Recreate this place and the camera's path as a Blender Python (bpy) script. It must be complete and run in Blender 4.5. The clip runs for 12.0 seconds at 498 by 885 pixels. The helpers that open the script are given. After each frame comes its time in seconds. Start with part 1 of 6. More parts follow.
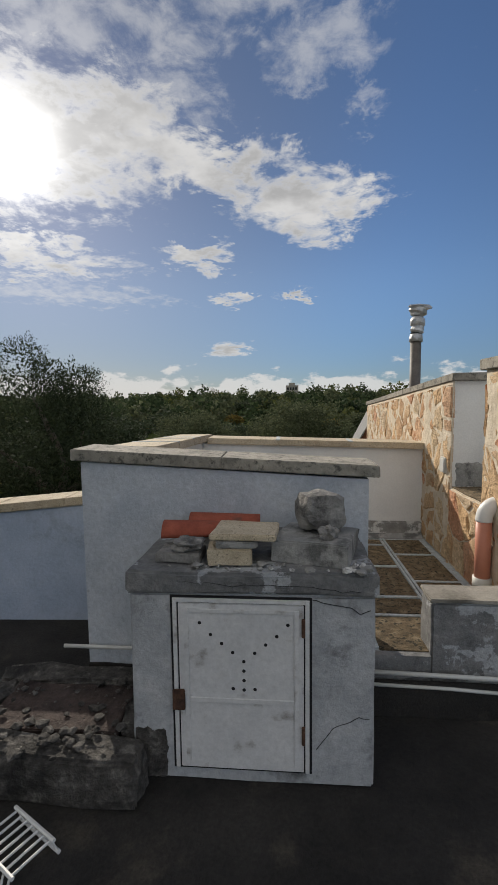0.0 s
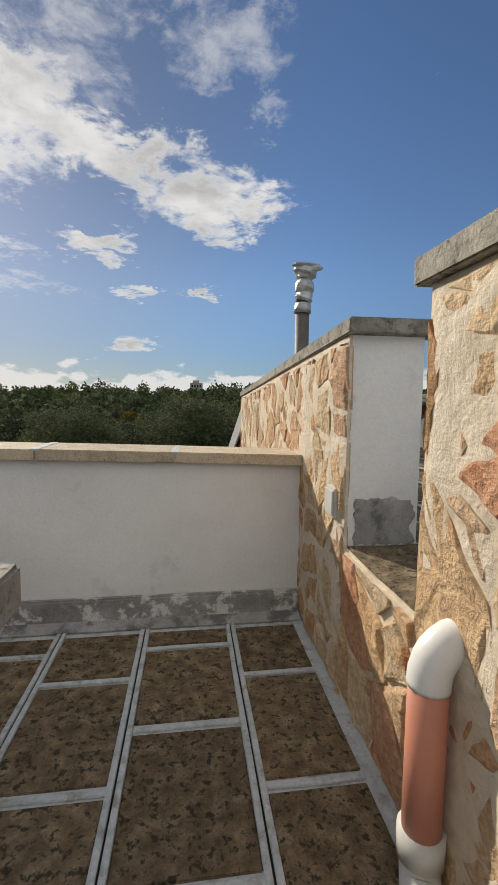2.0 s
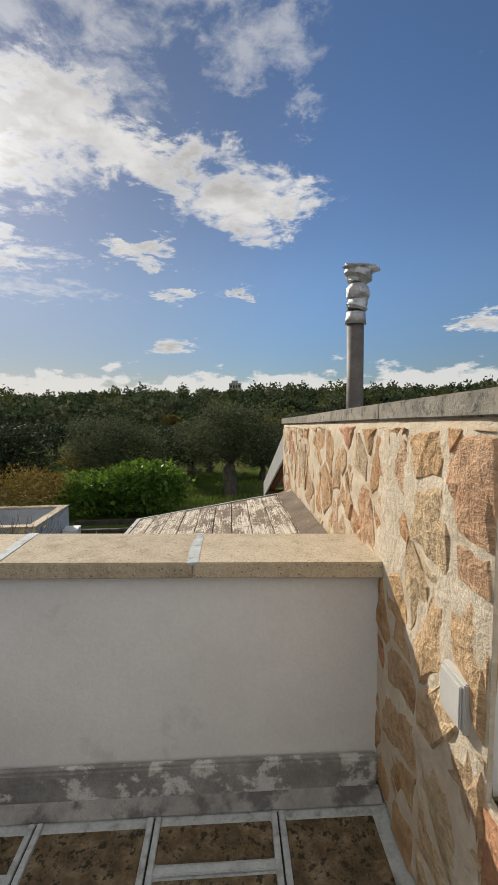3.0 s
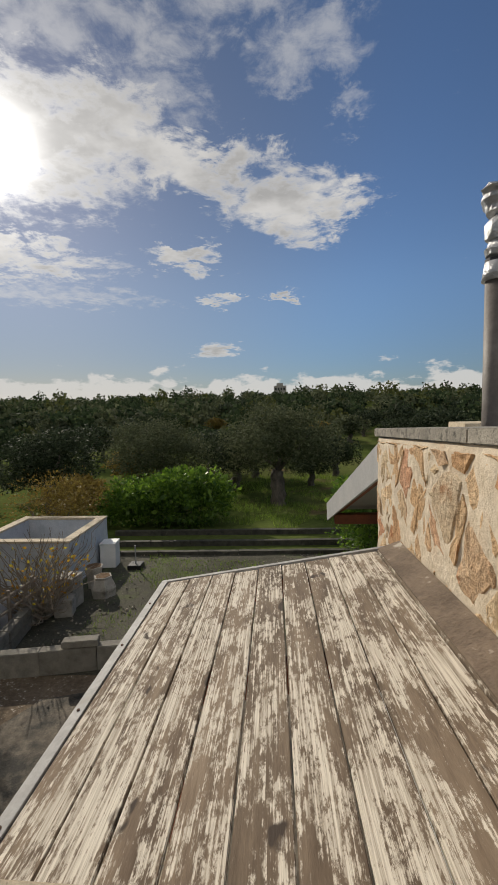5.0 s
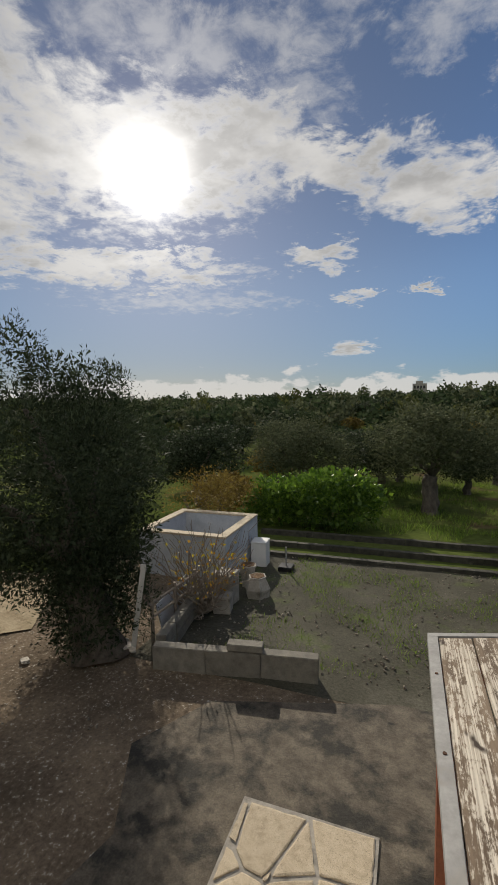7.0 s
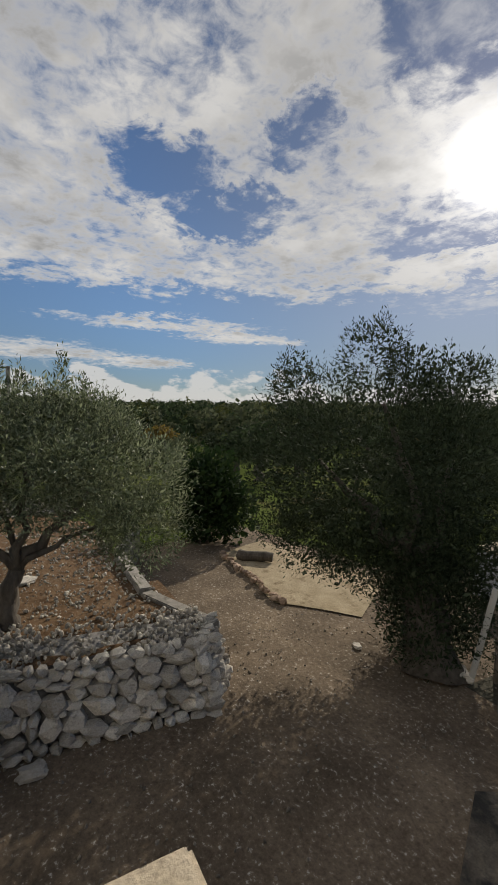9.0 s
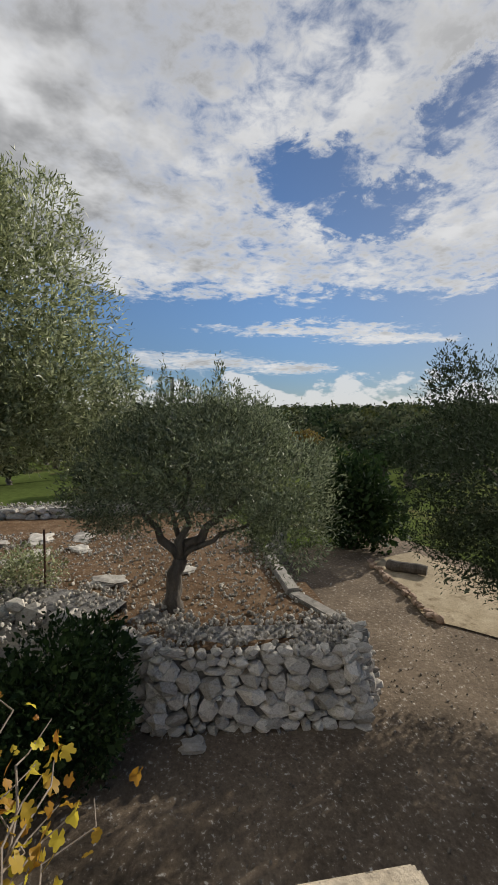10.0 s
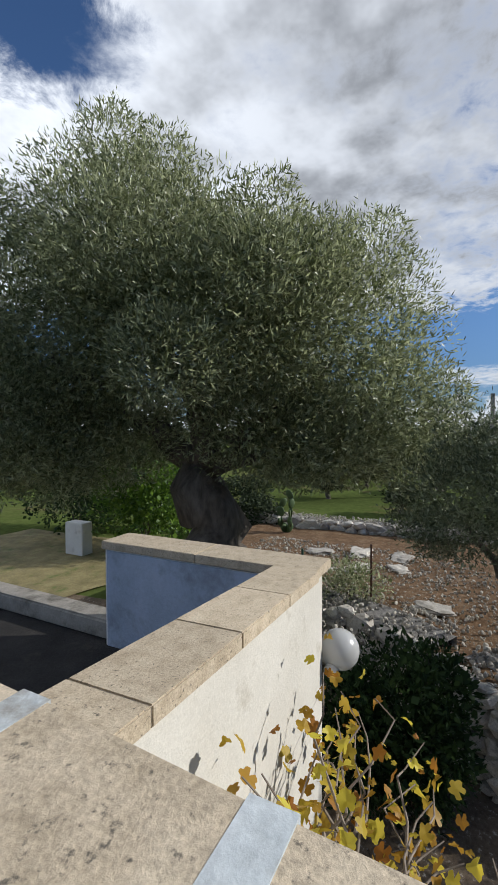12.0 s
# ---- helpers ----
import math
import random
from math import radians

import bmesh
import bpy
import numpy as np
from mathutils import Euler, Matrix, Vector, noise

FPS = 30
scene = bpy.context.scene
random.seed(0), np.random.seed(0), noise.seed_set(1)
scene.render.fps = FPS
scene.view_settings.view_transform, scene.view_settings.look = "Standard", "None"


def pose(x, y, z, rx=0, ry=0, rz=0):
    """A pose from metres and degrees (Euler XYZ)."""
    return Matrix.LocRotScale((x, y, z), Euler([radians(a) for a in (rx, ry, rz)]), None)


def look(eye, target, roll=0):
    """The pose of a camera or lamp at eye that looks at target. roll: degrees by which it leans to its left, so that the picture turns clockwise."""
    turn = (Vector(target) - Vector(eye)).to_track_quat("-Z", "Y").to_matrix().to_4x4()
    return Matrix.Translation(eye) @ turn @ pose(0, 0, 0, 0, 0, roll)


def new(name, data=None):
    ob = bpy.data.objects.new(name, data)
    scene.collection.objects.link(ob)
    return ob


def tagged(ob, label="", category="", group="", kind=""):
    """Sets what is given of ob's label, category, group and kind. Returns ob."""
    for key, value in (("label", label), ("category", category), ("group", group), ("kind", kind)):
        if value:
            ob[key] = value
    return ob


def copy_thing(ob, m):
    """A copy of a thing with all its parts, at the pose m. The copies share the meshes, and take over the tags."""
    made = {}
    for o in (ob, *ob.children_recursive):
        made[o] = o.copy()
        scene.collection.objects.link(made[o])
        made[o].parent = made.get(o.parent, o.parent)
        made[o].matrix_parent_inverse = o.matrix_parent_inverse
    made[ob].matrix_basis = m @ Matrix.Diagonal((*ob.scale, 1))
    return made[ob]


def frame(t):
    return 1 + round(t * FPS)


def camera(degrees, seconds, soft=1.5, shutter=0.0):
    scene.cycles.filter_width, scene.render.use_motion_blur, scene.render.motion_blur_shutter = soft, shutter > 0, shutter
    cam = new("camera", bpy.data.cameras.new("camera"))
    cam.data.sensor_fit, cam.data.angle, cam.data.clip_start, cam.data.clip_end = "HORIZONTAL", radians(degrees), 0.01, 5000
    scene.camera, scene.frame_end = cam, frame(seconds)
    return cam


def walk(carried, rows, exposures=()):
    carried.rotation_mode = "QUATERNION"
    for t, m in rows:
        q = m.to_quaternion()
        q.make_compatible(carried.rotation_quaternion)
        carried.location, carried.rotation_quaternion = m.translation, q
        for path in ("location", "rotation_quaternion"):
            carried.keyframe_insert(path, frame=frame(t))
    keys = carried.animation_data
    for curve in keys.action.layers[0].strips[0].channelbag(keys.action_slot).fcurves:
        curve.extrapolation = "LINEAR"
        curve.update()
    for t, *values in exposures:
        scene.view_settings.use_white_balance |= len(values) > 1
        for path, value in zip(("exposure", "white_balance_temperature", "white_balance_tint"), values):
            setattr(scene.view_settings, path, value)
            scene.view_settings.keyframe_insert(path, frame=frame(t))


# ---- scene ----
cam = camera(59.3, 12.0)
PATH = [
    (0, (-0.29, -0.092, 1.562), (-0.454, 1.893, 1.383), -0.7),
    (0.5, (0.015, 0.435, 1.492), (0.176, 2.419, 1.297), -0.4),
    (1, (0.227, 1.008, 1.436), (0.515, 2.977, 1.24), -0.0),
    (1.5, (0.372, 1.613, 1.411), (0.674, 3.58, 1.215), 0.5),
    (2, (0.552, 2.214, 1.437), (0.819, 4.187, 1.248), 0.5),
    (2.5, (0.655, 2.713, 1.501), (0.837, 4.695, 1.304), 0.2),
    (3, (0.626, 3.155, 1.795), (0.713, 5.144, 1.602), -0.9),
    (3.2, (0.645, 3.3, 1.9), (0.702, 5.29, 1.705), -0.8),
    (4.8, (0.488, 4.678, 1.791), (0.38, 6.667, 1.609), -1.4),
    (5, (0.432, 4.814, 1.792), (0.316, 6.802, 1.615), -1.3),
    (5.5, (0.288, 5.162, 1.818), (0.109, 7.146, 1.642), -0.9),
    (6, (0.056, 5.314, 1.819), (-0.225, 7.287, 1.641), -0.9),
    (6.5, (-0.227, 5.371, 1.798), (-0.682, 7.311, 1.622), -1.0),
    (6.7, (-0.327, 5.375, 1.792), (-0.87, 7.292, 1.618), -1.1),
    (8.5, (-1.172, 5.238, 1.631), (-2.688, 6.534, 1.481), 1.2),
    (9, (-1.251, 5.204, 1.591), (-2.977, 6.202, 1.443), 1.7),
    (9.5, (-1.283, 5.174, 1.575), (-3.15, 5.875, 1.428), 1.0),
    (10, (-1.294, 5.144, 1.564), (-3.251, 5.533, 1.422), 0.6),
    (10.5, (-1.301, 5.1, 1.547), (-3.296, 5.167, 1.411), 0.2),
    (11, (-1.33, 4.985, 1.541), (-3.308, 4.716, 1.421), 0.5),
    (11.5, (-1.304, 4.833, 1.544), (-3.209, 4.232, 1.449), 0.5),
    (12, (-1.257, 4.716, 1.544), (-3.035, 3.802, 1.493), -0.2),
]
walk(cam, [(t, look(eye, aim, roll)) for t, eye, aim, roll in PATH],
     exposures=((0, 0.10, 6650, 10), (1, 0.30, 6720, 10), (3, 0.26, 6750, 10), (5, 0.0, 6800, 10), (6.7, 0.02, 6800, 10), (8.5, -0.07, 6850, 10), (10.5, 0.24, 6300, 10), (12, 0.24, 5950, 10)))

# ---- world, sun, exposure ----
SUN_YAW, SUN_ELEV = 31.8, 26.7
SUN_DIR = Vector((-math.sin(radians(SUN_YAW)) * math.cos(radians(SUN_ELEV)),
                  math.cos(radians(SUN_YAW)) * math.cos(radians(SUN_ELEV)), math.sin(radians(SUN_ELEV))))


def sky_world():
    w = bpy.data.worlds.new("sky")
    scene.world = w
    w.use_nodes = True
    nt = w.node_tree
    nt.nodes.clear()
    N, L = nt.nodes.new, nt.links.new

    def val(op, a, b=None, c=None, clamp=False):
        n = N("ShaderNodeMath")
        n.operation, n.use_clamp = op, clamp
        for k, s in enumerate((a, b, c)):
            if s is None:
                continue
            if isinstance(s, (int, float)):
                n.inputs[k].default_value = s
            else:
                L(s, n.inputs[k])
        return n.outputs[0]

    def vec(op, a, b=None):
        n = N("ShaderNodeVectorMath")
        n.operation = op
        for k, s in enumerate((a, b)):
            if s is None:
                continue
            if isinstance(s, (tuple, Vector)):
                n.inputs[k].default_value = s
            else:
                L(s, n.inputs[k])
        return n

    def fbm(v, scale, detail, rough=0.55, dist=0.0):
        n = N("ShaderNodeTexNoise")
        L(v, n.inputs["Vector"])
        n.inputs["Scale"].default_value = scale
        n.inputs["Detail"].default_value = detail
        n.inputs["Roughness"].default_value = rough
        n.inputs["Distortion"].default_value = dist
        return n.outputs["Fac"]

    def smooth(x, lo, hi):
        n = N("ShaderNodeMapRange")
        n.interpolation_type = "SMOOTHSTEP"
        L(x, n.inputs[0])
        n.inputs[1].default_value, n.inputs[2].default_value = lo, hi
        return n.outputs[0]

    sky = N("ShaderNodeTexSky")
    sky.sky_type, sky.sun_disc = "NISHITA", False
    sky.sun_elevation, sky.sun_rotation = radians(SUN_ELEV), radians(-SUN_YAW)
    sky.air_density, sky.dust_density, sky.ozone_density = 1.0, 0.15, 3.0
    co = N("ShaderNodeTexCoord")
    d = vec("NORMALIZE", co.outputs["Generated"]).outputs[0]
    sep = N("ShaderNodeSeparateXYZ")
    L(d, sep.inputs[0])
    up = val("MAXIMUM", sep.outputs[2], 0.0)
    lift = val("ADD", up, 0.10)
    flat = N("ShaderNodeCombineXYZ")
    L(val("DIVIDE", sep.outputs[0], lift), flat.inputs[0])
    L(val("DIVIDE", sep.outputs[1], lift), flat.inputs[1])
    toward = vec("DOT_PRODUCT", d, tuple(SUN_DIR)).outputs["Value"]
    toward = val("MAXIMUM", toward, 0.0)
    # bearing to the west of north and height above the horizon, in degrees, with ragged offsets
    fringe = fbm(flat.outputs[0], 4.5, 9.0, 0.70, 0.4)
    ragged = val("SUBTRACT", fringe, 0.5)
    yaw = val("MULTIPLY", val("ARCTAN2", val("MULTIPLY", sep.outputs[0], -1.0), sep.outputs[1]), 57.2958)
    high_el = val("MULTIPLY", val("ARCSINE", sep.outputs[2]), 57.2958)
    bear = val("MULTIPLY_ADD", ragged, 13.0, yaw)
    el = val("MULTIPLY_ADD", val("SUBTRACT", fbm(flat.outputs[0], 3.8, 9.0, 0.72, 0.4), 0.5), val("MULTIPLY", smooth(high_el, 3.0, 22.0), 15.0), high_el)
    south = vec("DOT_PRODUCT", d, (0.0, -0.94, 0.34)).outputs["Value"]

    def bank(blobs):
        """The largest of several oval cloud masses: bearing, height, half width, half height; 1 at the heart, 0 at the rim."""
        best = None
        for b0, e0, bw, eh in blobs:
            u = val("DIVIDE", val("SUBTRACT", bear, b0), bw)
            v = val("DIVIDE", val("SUBTRACT", el, e0), eh)
            f = val("SUBTRACT", 1.0, val("ADD", val("MULTIPLY", u, u), val("MULTIPLY", v, v)))
            best = f if best is None else val("MAXIMUM", best, f)
        return val("MAXIMUM", best, -1.0)

    mid = fbm(flat.outputs[0], 2.6, 7.0, 0.60, 0.3)
    fine = fbm(flat.outputs[0], 12.0, 7.0, 0.62, 0.3)
    grain = val("ADD", val("MULTIPLY", val("SUBTRACT", mid, 0.5), 2.2), val("MULTIPLY", val("SUBTRACT", fine, 0.5), val("MULTIPLY_ADD", smooth(yaw, 78.0, 100.0), -1.6, 2.4)))
    heaps = bank(((35, 27.5, 23, 7.6), (20, 29.5, 9, 5), (12.5, 28, 5.5, 3.2), (38, 16.6, 19, 2.3), (-2.5, 23.3, 9.0, 4.4), (-7.5, 22.6, 6.0, 2.6), (7.5, 26, 5.5, 3.0), (11, 18, 4.0, 1.7),
                  (6.5, 13.1, 2.4, 0.6), (-1.2, 13.4, 1.8, 0.7), (7.4, 6.9, 2.7, 0.95), (-30.5, 8.4, 3.2, 1.2)))
    streaks = bank(((71, 10.4, 13, 0.95), (62, 9.0, 8, 0.7), (86, 6.3, 10, 1.2), (74, 5.6, 6, 0.9)))
    veil = bank(((14, 38, 9, 3.5), (15, 33, 9, 3), (-6, 36.5, 7, 3.5), (-10, 31.4, 3, 1.6), (2, 43, 14, 5), (33, 38, 20, 4), (28, 13, 14, 1.5)))
    # a broken deck over the west and south, with openings in it
    turned = val("MAXIMUM", val("DIVIDE", val("SUBTRACT", bear, 43.0), 5.0), val("DIVIDE", val("SUBTRACT", val("MULTIPLY", bear, -1.0), 100.0), 12.0))
    edge = val("DIVIDE", val("SUBTRACT", el, 14.2), 2.0)
    deck = val("MAXIMUM", val("MINIMUM", val("MINIMUM", turned, edge), 0.58), -1.0)
    deck = val("ADD", deck, val("MULTIPLY", smooth(yaw, 82.0, 105.0), 0.35))
    gaps = val("MAXIMUM", bank(((72, 27, 8, 4.6), (64, 23, 8, 3.6), (54, 31, 5, 4.2), (143, 40, 15, 6.5))), 0.0)
    deck = val("SUBTRACT", deck, val("MULTIPLY", gaps, 1.25))
    body = val("MAXIMUM", val("MAXIMUM", heaps, val("MULTIPLY", streaks, 0.8)), deck)
    amount = val("ADD", body, grain)
    high = smooth(amount, -0.25, 0.95)
    thin = val("MULTIPLY", smooth(val("ADD", veil, val("MULTIPLY", grain, 1.5)), -0.1, 1.6), 0.50)
    # low cumulus along the horizon
    lowv = N("ShaderNodeCombineXYZ")
    L(val("MULTIPLY", yaw, 0.0175), lowv.inputs[0])
    L(val("MULTIPLY", sep.outputs[2], 2.0), lowv.inputs[1])
    lown = fbm(lowv.outputs[0], 9.0, 6.0, 0.58)
    tops = val("MULTIPLY_ADD", val("SUBTRACT", lown, 0.5), 13.0, 3.5)
    low = val("MULTIPLY", smooth(val("SUBTRACT", tops, high_el), 0.0, 1.0), 0.85)
    cloud = val("MAXIMUM", val("MAXIMUM", high, thin), low)
    # lit cloud: white, greyer where it is thick, bright towards the sun
    big = fbm(flat.outputs[0], 2.2, 5.0, 0.55)
    thick = val("MULTIPLY", smooth(amount, 0.25, 1.1), smooth(big, 0.38, 0.60))
    shade = val("SUBTRACT", 1.0, val("MULTIPLY", thick, val("MULTIPLY_ADD", smooth(yaw, 75.0, 100.0), 0.25, 0.38)))
    glow = val("MULTIPLY", val("POWER", toward, 80.0), 1.0)
    # unseen southern clouds get added brightness, as fill for the shaded walls
    south_fill = val("MULTIPLY", smooth(south, 0.2, 0.9), 0.5)
    shade = val("ADD", shade, south_fill)
    lum = val("MULTIPLY", shade, val("ADD", 6.0, val("MULTIPLY", glow, 5.0)))
    ccol = N("ShaderNodeMix")
    ccol.data_type = "RGBA"
    ccol.blend_type = "MULTIPLY"
    ccol.inputs[0].default_value = 1.0
    ccol.inputs[6].default_value = (0.99, 0.988, 0.982, 1)
    L(lum, ccol.inputs[7])
    mix = N("ShaderNodeMix")
    mix.data_type = "RGBA"
    L(val("MULTIPLY", cloud, 0.93), mix.inputs[0])
    tint = N("ShaderNodeMix")
    tint.data_type, tint.blend_type = "RGBA", "MULTIPLY"
    tint.inputs[0].default_value = 1.0
    L(sky.outputs[0], tint.inputs[6])
    haze = N("ShaderNodeMix")
    haze.data_type = "RGBA"
    L(smooth(toward, 0.70, 0.97), haze.inputs[0])
    haze.inputs[6].default_value = (0.52, 0.59, 0.69, 1)
    haze.inputs[7].default_value = (0.56, 0.51, 0.51, 1)
    L(haze.outputs[2], tint.inputs[7])
    low_dim = N("ShaderNodeMix")
    low_dim.data_type, low_dim.blend_type = "RGBA", "MULTIPLY"
    low_dim.inputs[0].default_value = 1.0
    L(tint.outputs[2], low_dim.inputs[6])
    dim = N("ShaderNodeMix")
    dim.data_type = "RGBA"
    L(smooth(high_el, 0.0, 16.0), dim.inputs[0])
    dim.inputs[6].default_value, dim.inputs[7].default_value = (0.56, 0.60, 0.70, 1), (1, 1, 1, 1)
    L(dim.outputs[2], low_dim.inputs[7])
    L(low_dim.outputs[2], mix.inputs[6])
    L(ccol.outputs[2], mix.inputs[7])
    # the veiled sun itself
    aure = val("MULTIPLY", val("POWER", toward, 850.0), 30.0)
    add = N("ShaderNodeMix")
    add.data_type, add.blend_type = "RGBA", "ADD"
    add.inputs[0].default_value = 1.0
    L(mix.outputs[2], add.inputs[6])
    L(aure, add.inputs[7])
    bg, out = N("ShaderNodeBackground"), N("ShaderNodeOutputWorld")
    bg.inputs["Strength"].default_value = 0.11
    L(add.outputs[2], bg.inputs["Color"])
    L(bg.outputs[0], out.inputs["Surface"])


sky_world()
sun = new("sun", bpy.data.lights.new("sun", "SUN"))
sun.data.energy, sun.data.angle, sun.data.color = 3.9, radians(0.6), (1.0, 0.93, 0.82)
sun.matrix_world = look(tuple(SUN_DIR * 60), (0, 0, 0))


# ---- materials ----
def material(name, stops, scale=4.0, detail=8.0, rough=0.85, bump=0.3, bump_scale=40.0, stain=None, stain_scale=1.2,
             stain_at=(0.5, 0.65), stretch=(1, 1, 1), vary=0.0, island=False, metal=0.0, spec=0.3, grain=(0.85, 1.1)):
    """Colour from two scales of noise: stops over the coarse one, a fine grain, stains with a shape of their own."""
    m = bpy.data.materials.new(name)
    m.use_nodes = True
    nt = m.node_tree
    N, L = nt.nodes.new, nt.links.new
    b = nt.nodes["Principled BSDF"]
    co, mp = N("ShaderNodeTexCoord"), N("ShaderNodeMapping")
    L(co.outputs["Object"], mp.inputs[0])
    mp.inputs["Scale"].default_value = stretch
    info = N("ShaderNodeObjectInfo")
    off = N("ShaderNodeVectorMath")
    off.operation = "MULTIPLY_ADD"
    L(info.outputs["Random"], off.inputs[0])
    off.inputs[1].default_value = (37.0, 53.0, 71.0)
    L(mp.outputs[0], off.inputs[2])

    def noise_tex(s, dt, r=0.6):
        n = N("ShaderNodeTexNoise")
        L(off.outputs[0], n.inputs["Vector"])
        n.inputs["Scale"].default_value, n.inputs["Detail"].default_value, n.inputs["Roughness"].default_value = s, dt, r
        return n.outputs["Fac"]

    ramp = N("ShaderNodeValToRGB")
    while len(ramp.color_ramp.elements) < len(stops):
        ramp.color_ramp.elements.new(0.5)
    for e, (p, c) in zip(ramp.color_ramp.elements, stops):
        e.position, e.color = p, (*c, 1)
    L(noise_tex(scale, detail), ramp.inputs[0])
    colour = ramp.outputs[0]
    if stain:
        sr = N("ShaderNodeMapRange")
        L(noise_tex(stain_scale, 7.0, 0.65), sr.inputs[0])
        sr.inputs[1].default_value, sr.inputs[2].default_value = stain_at
        mx = N("ShaderNodeMix")
        mx.data_type = "RGBA"
        L(sr.outputs[0], mx.inputs[0])
        L(colour, mx.inputs[6])
        mx.inputs[7].default_value = (*stain, 1)
        colour = mx.outputs[2]
    g = N("ShaderNodeMapRange")
    fine = noise_tex(bump_scale, 5.0, 0.7)
    L(fine, g.inputs[0])
    g.inputs[1].default_value, g.inputs[2].default_value = 0.3, 0.7
    g.inputs[3].default_value, g.inputs[4].default_value = grain
    hsv = N("ShaderNodeHueSaturation")
    L(colour, hsv.inputs["Color"])
    value = g.outputs[0]
    if vary:
        v = N("ShaderNodeMapRange")
        if island:
            gi = N("ShaderNodeNewGeometry")
            L(gi.outputs["Random Per Island"], v.inputs[0])
        else:
            L(info.outputs["Random"], v.inputs[0])
        v.inputs[3].default_value, v.inputs[4].default_value = 1 - vary, 1 + vary
        mu = N("ShaderNodeMath")
        mu.operation = "MULTIPLY"
        L(value, mu.inputs[0])
        L(v.outputs[0], mu.inputs[1])
        value = mu.outputs[0]
    L(value, hsv.inputs["Value"])
    L(hsv.outputs[0], b.inputs["Base Color"])
    b.inputs["Roughness"].default_value, b.inputs["Metallic"].default_value = rough, metal
    b.inputs["Specular IOR Level"].default_value = spec
    if bump:
        bp = N("ShaderNodeBump")
        bp.inputs["Strength"].default_value, bp.inputs["Distance"].default_value = bump, 0.02
        sm = N("ShaderNodeMath")
        sm.operation = "MULTIPLY_ADD"
        L(noise_tex(scale * 2, 6.0), sm.inputs[0])
        sm.inputs[1].default_value = 1.2
        L(fine, sm.inputs[2])
        L(sm.outputs[0], bp.inputs["Height"])
        L(bp.outputs[0], b.inputs["Normal"])
    return m


def leaf_material(name, dark, light, sheen=0.35, through_light=0.35, rough=0.5):
    m = bpy.data.materials.new(name)
    m.use_nodes = True
    nt = m.node_tree
    N, L = nt.nodes.new, nt.links.new
    b, out = nt.nodes["Principled BSDF"], nt.nodes["Material Output"]
    gi, ramp = N("ShaderNodeNewGeometry"), N("ShaderNodeValToRGB")
    L(gi.outputs["Random Per Island"], ramp.inputs[0])
    e = ramp.color_ramp.elements
    e[0].color, e[1].color = (*dark, 1), (*light, 1)
    mid = e.new(0.6)
    mid.color = (*[a * 0.6 + c * 0.4 for a, c in zip(dark, light)], 1)
    L(ramp.outputs[0], b.inputs["Base Color"])
    b.inputs["Roughness"].default_value = rough
    b.inputs["Specular IOR Level"].default_value = sheen
    tr, mx = N("ShaderNodeBsdfTranslucent"), N("ShaderNodeMixShader")
    L(ramp.outputs[0], tr.inputs[0])
    mx.inputs[0].default_value = through_light
    L(b.outputs[0], mx.inputs[1])
    L(tr.outputs[0], mx.inputs[2])
    L(mx.outputs[0], out.inputs[0])
    return m


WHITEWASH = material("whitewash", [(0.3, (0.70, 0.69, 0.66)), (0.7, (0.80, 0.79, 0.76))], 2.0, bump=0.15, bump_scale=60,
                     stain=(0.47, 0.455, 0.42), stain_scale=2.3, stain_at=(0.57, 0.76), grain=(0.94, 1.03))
# WHITEWASH for sunlit outer walls: sun warmth and cut glare set into the colour.
OUTERWASH = material("sunlit_cream_limewash", [(0.3, (0.56, 0.53, 0.46)), (0.7, (0.64, 0.61, 0.54))], 2.0, bump=0.25, bump_scale=45,
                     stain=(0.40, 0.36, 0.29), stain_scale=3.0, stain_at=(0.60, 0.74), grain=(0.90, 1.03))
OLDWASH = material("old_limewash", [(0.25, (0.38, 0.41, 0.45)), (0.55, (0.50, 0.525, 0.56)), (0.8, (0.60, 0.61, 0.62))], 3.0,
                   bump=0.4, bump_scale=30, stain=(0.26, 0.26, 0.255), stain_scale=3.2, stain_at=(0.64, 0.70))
RENDER = material("grey_render", [(0.3, (0.22, 0.22, 0.21)), (0.55, (0.36, 0.35, 0.33)), (0.75, (0.48, 0.46, 0.43))], 5.0, bump=0.6,
                  bump_scale=35, stain=(0.15, 0.147, 0.14), stain_scale=4.5, stain_at=(0.51, 0.59))
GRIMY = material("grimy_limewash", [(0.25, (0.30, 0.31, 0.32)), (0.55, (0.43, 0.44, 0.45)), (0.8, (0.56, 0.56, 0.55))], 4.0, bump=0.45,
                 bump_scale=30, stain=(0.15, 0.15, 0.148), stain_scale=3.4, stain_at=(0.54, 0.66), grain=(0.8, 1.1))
# Limewash for inner parapet faces, with the blue of their shade mixed in.
SHADE_BLUEWASH = material("shade_blue_limewash", [(0.25, (0.33, 0.39, 0.48)), (0.55, (0.42, 0.48, 0.58)), (0.8, (0.50, 0.55, 0.63))], 2.5, bump=0.3,
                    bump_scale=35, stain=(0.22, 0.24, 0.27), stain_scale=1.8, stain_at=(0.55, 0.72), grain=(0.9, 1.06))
SAND = material("sandy_soil", [(0.3, (0.30, 0.24, 0.15)), (0.7, (0.46, 0.38, 0.26))], 2.5, bump=0.7, bump_scale=25,
                stain=(0.20, 0.15, 0.09), stain_scale=3.0, stain_at=(0.55, 0.7), grain=(0.7, 1.2), spec=0.05)
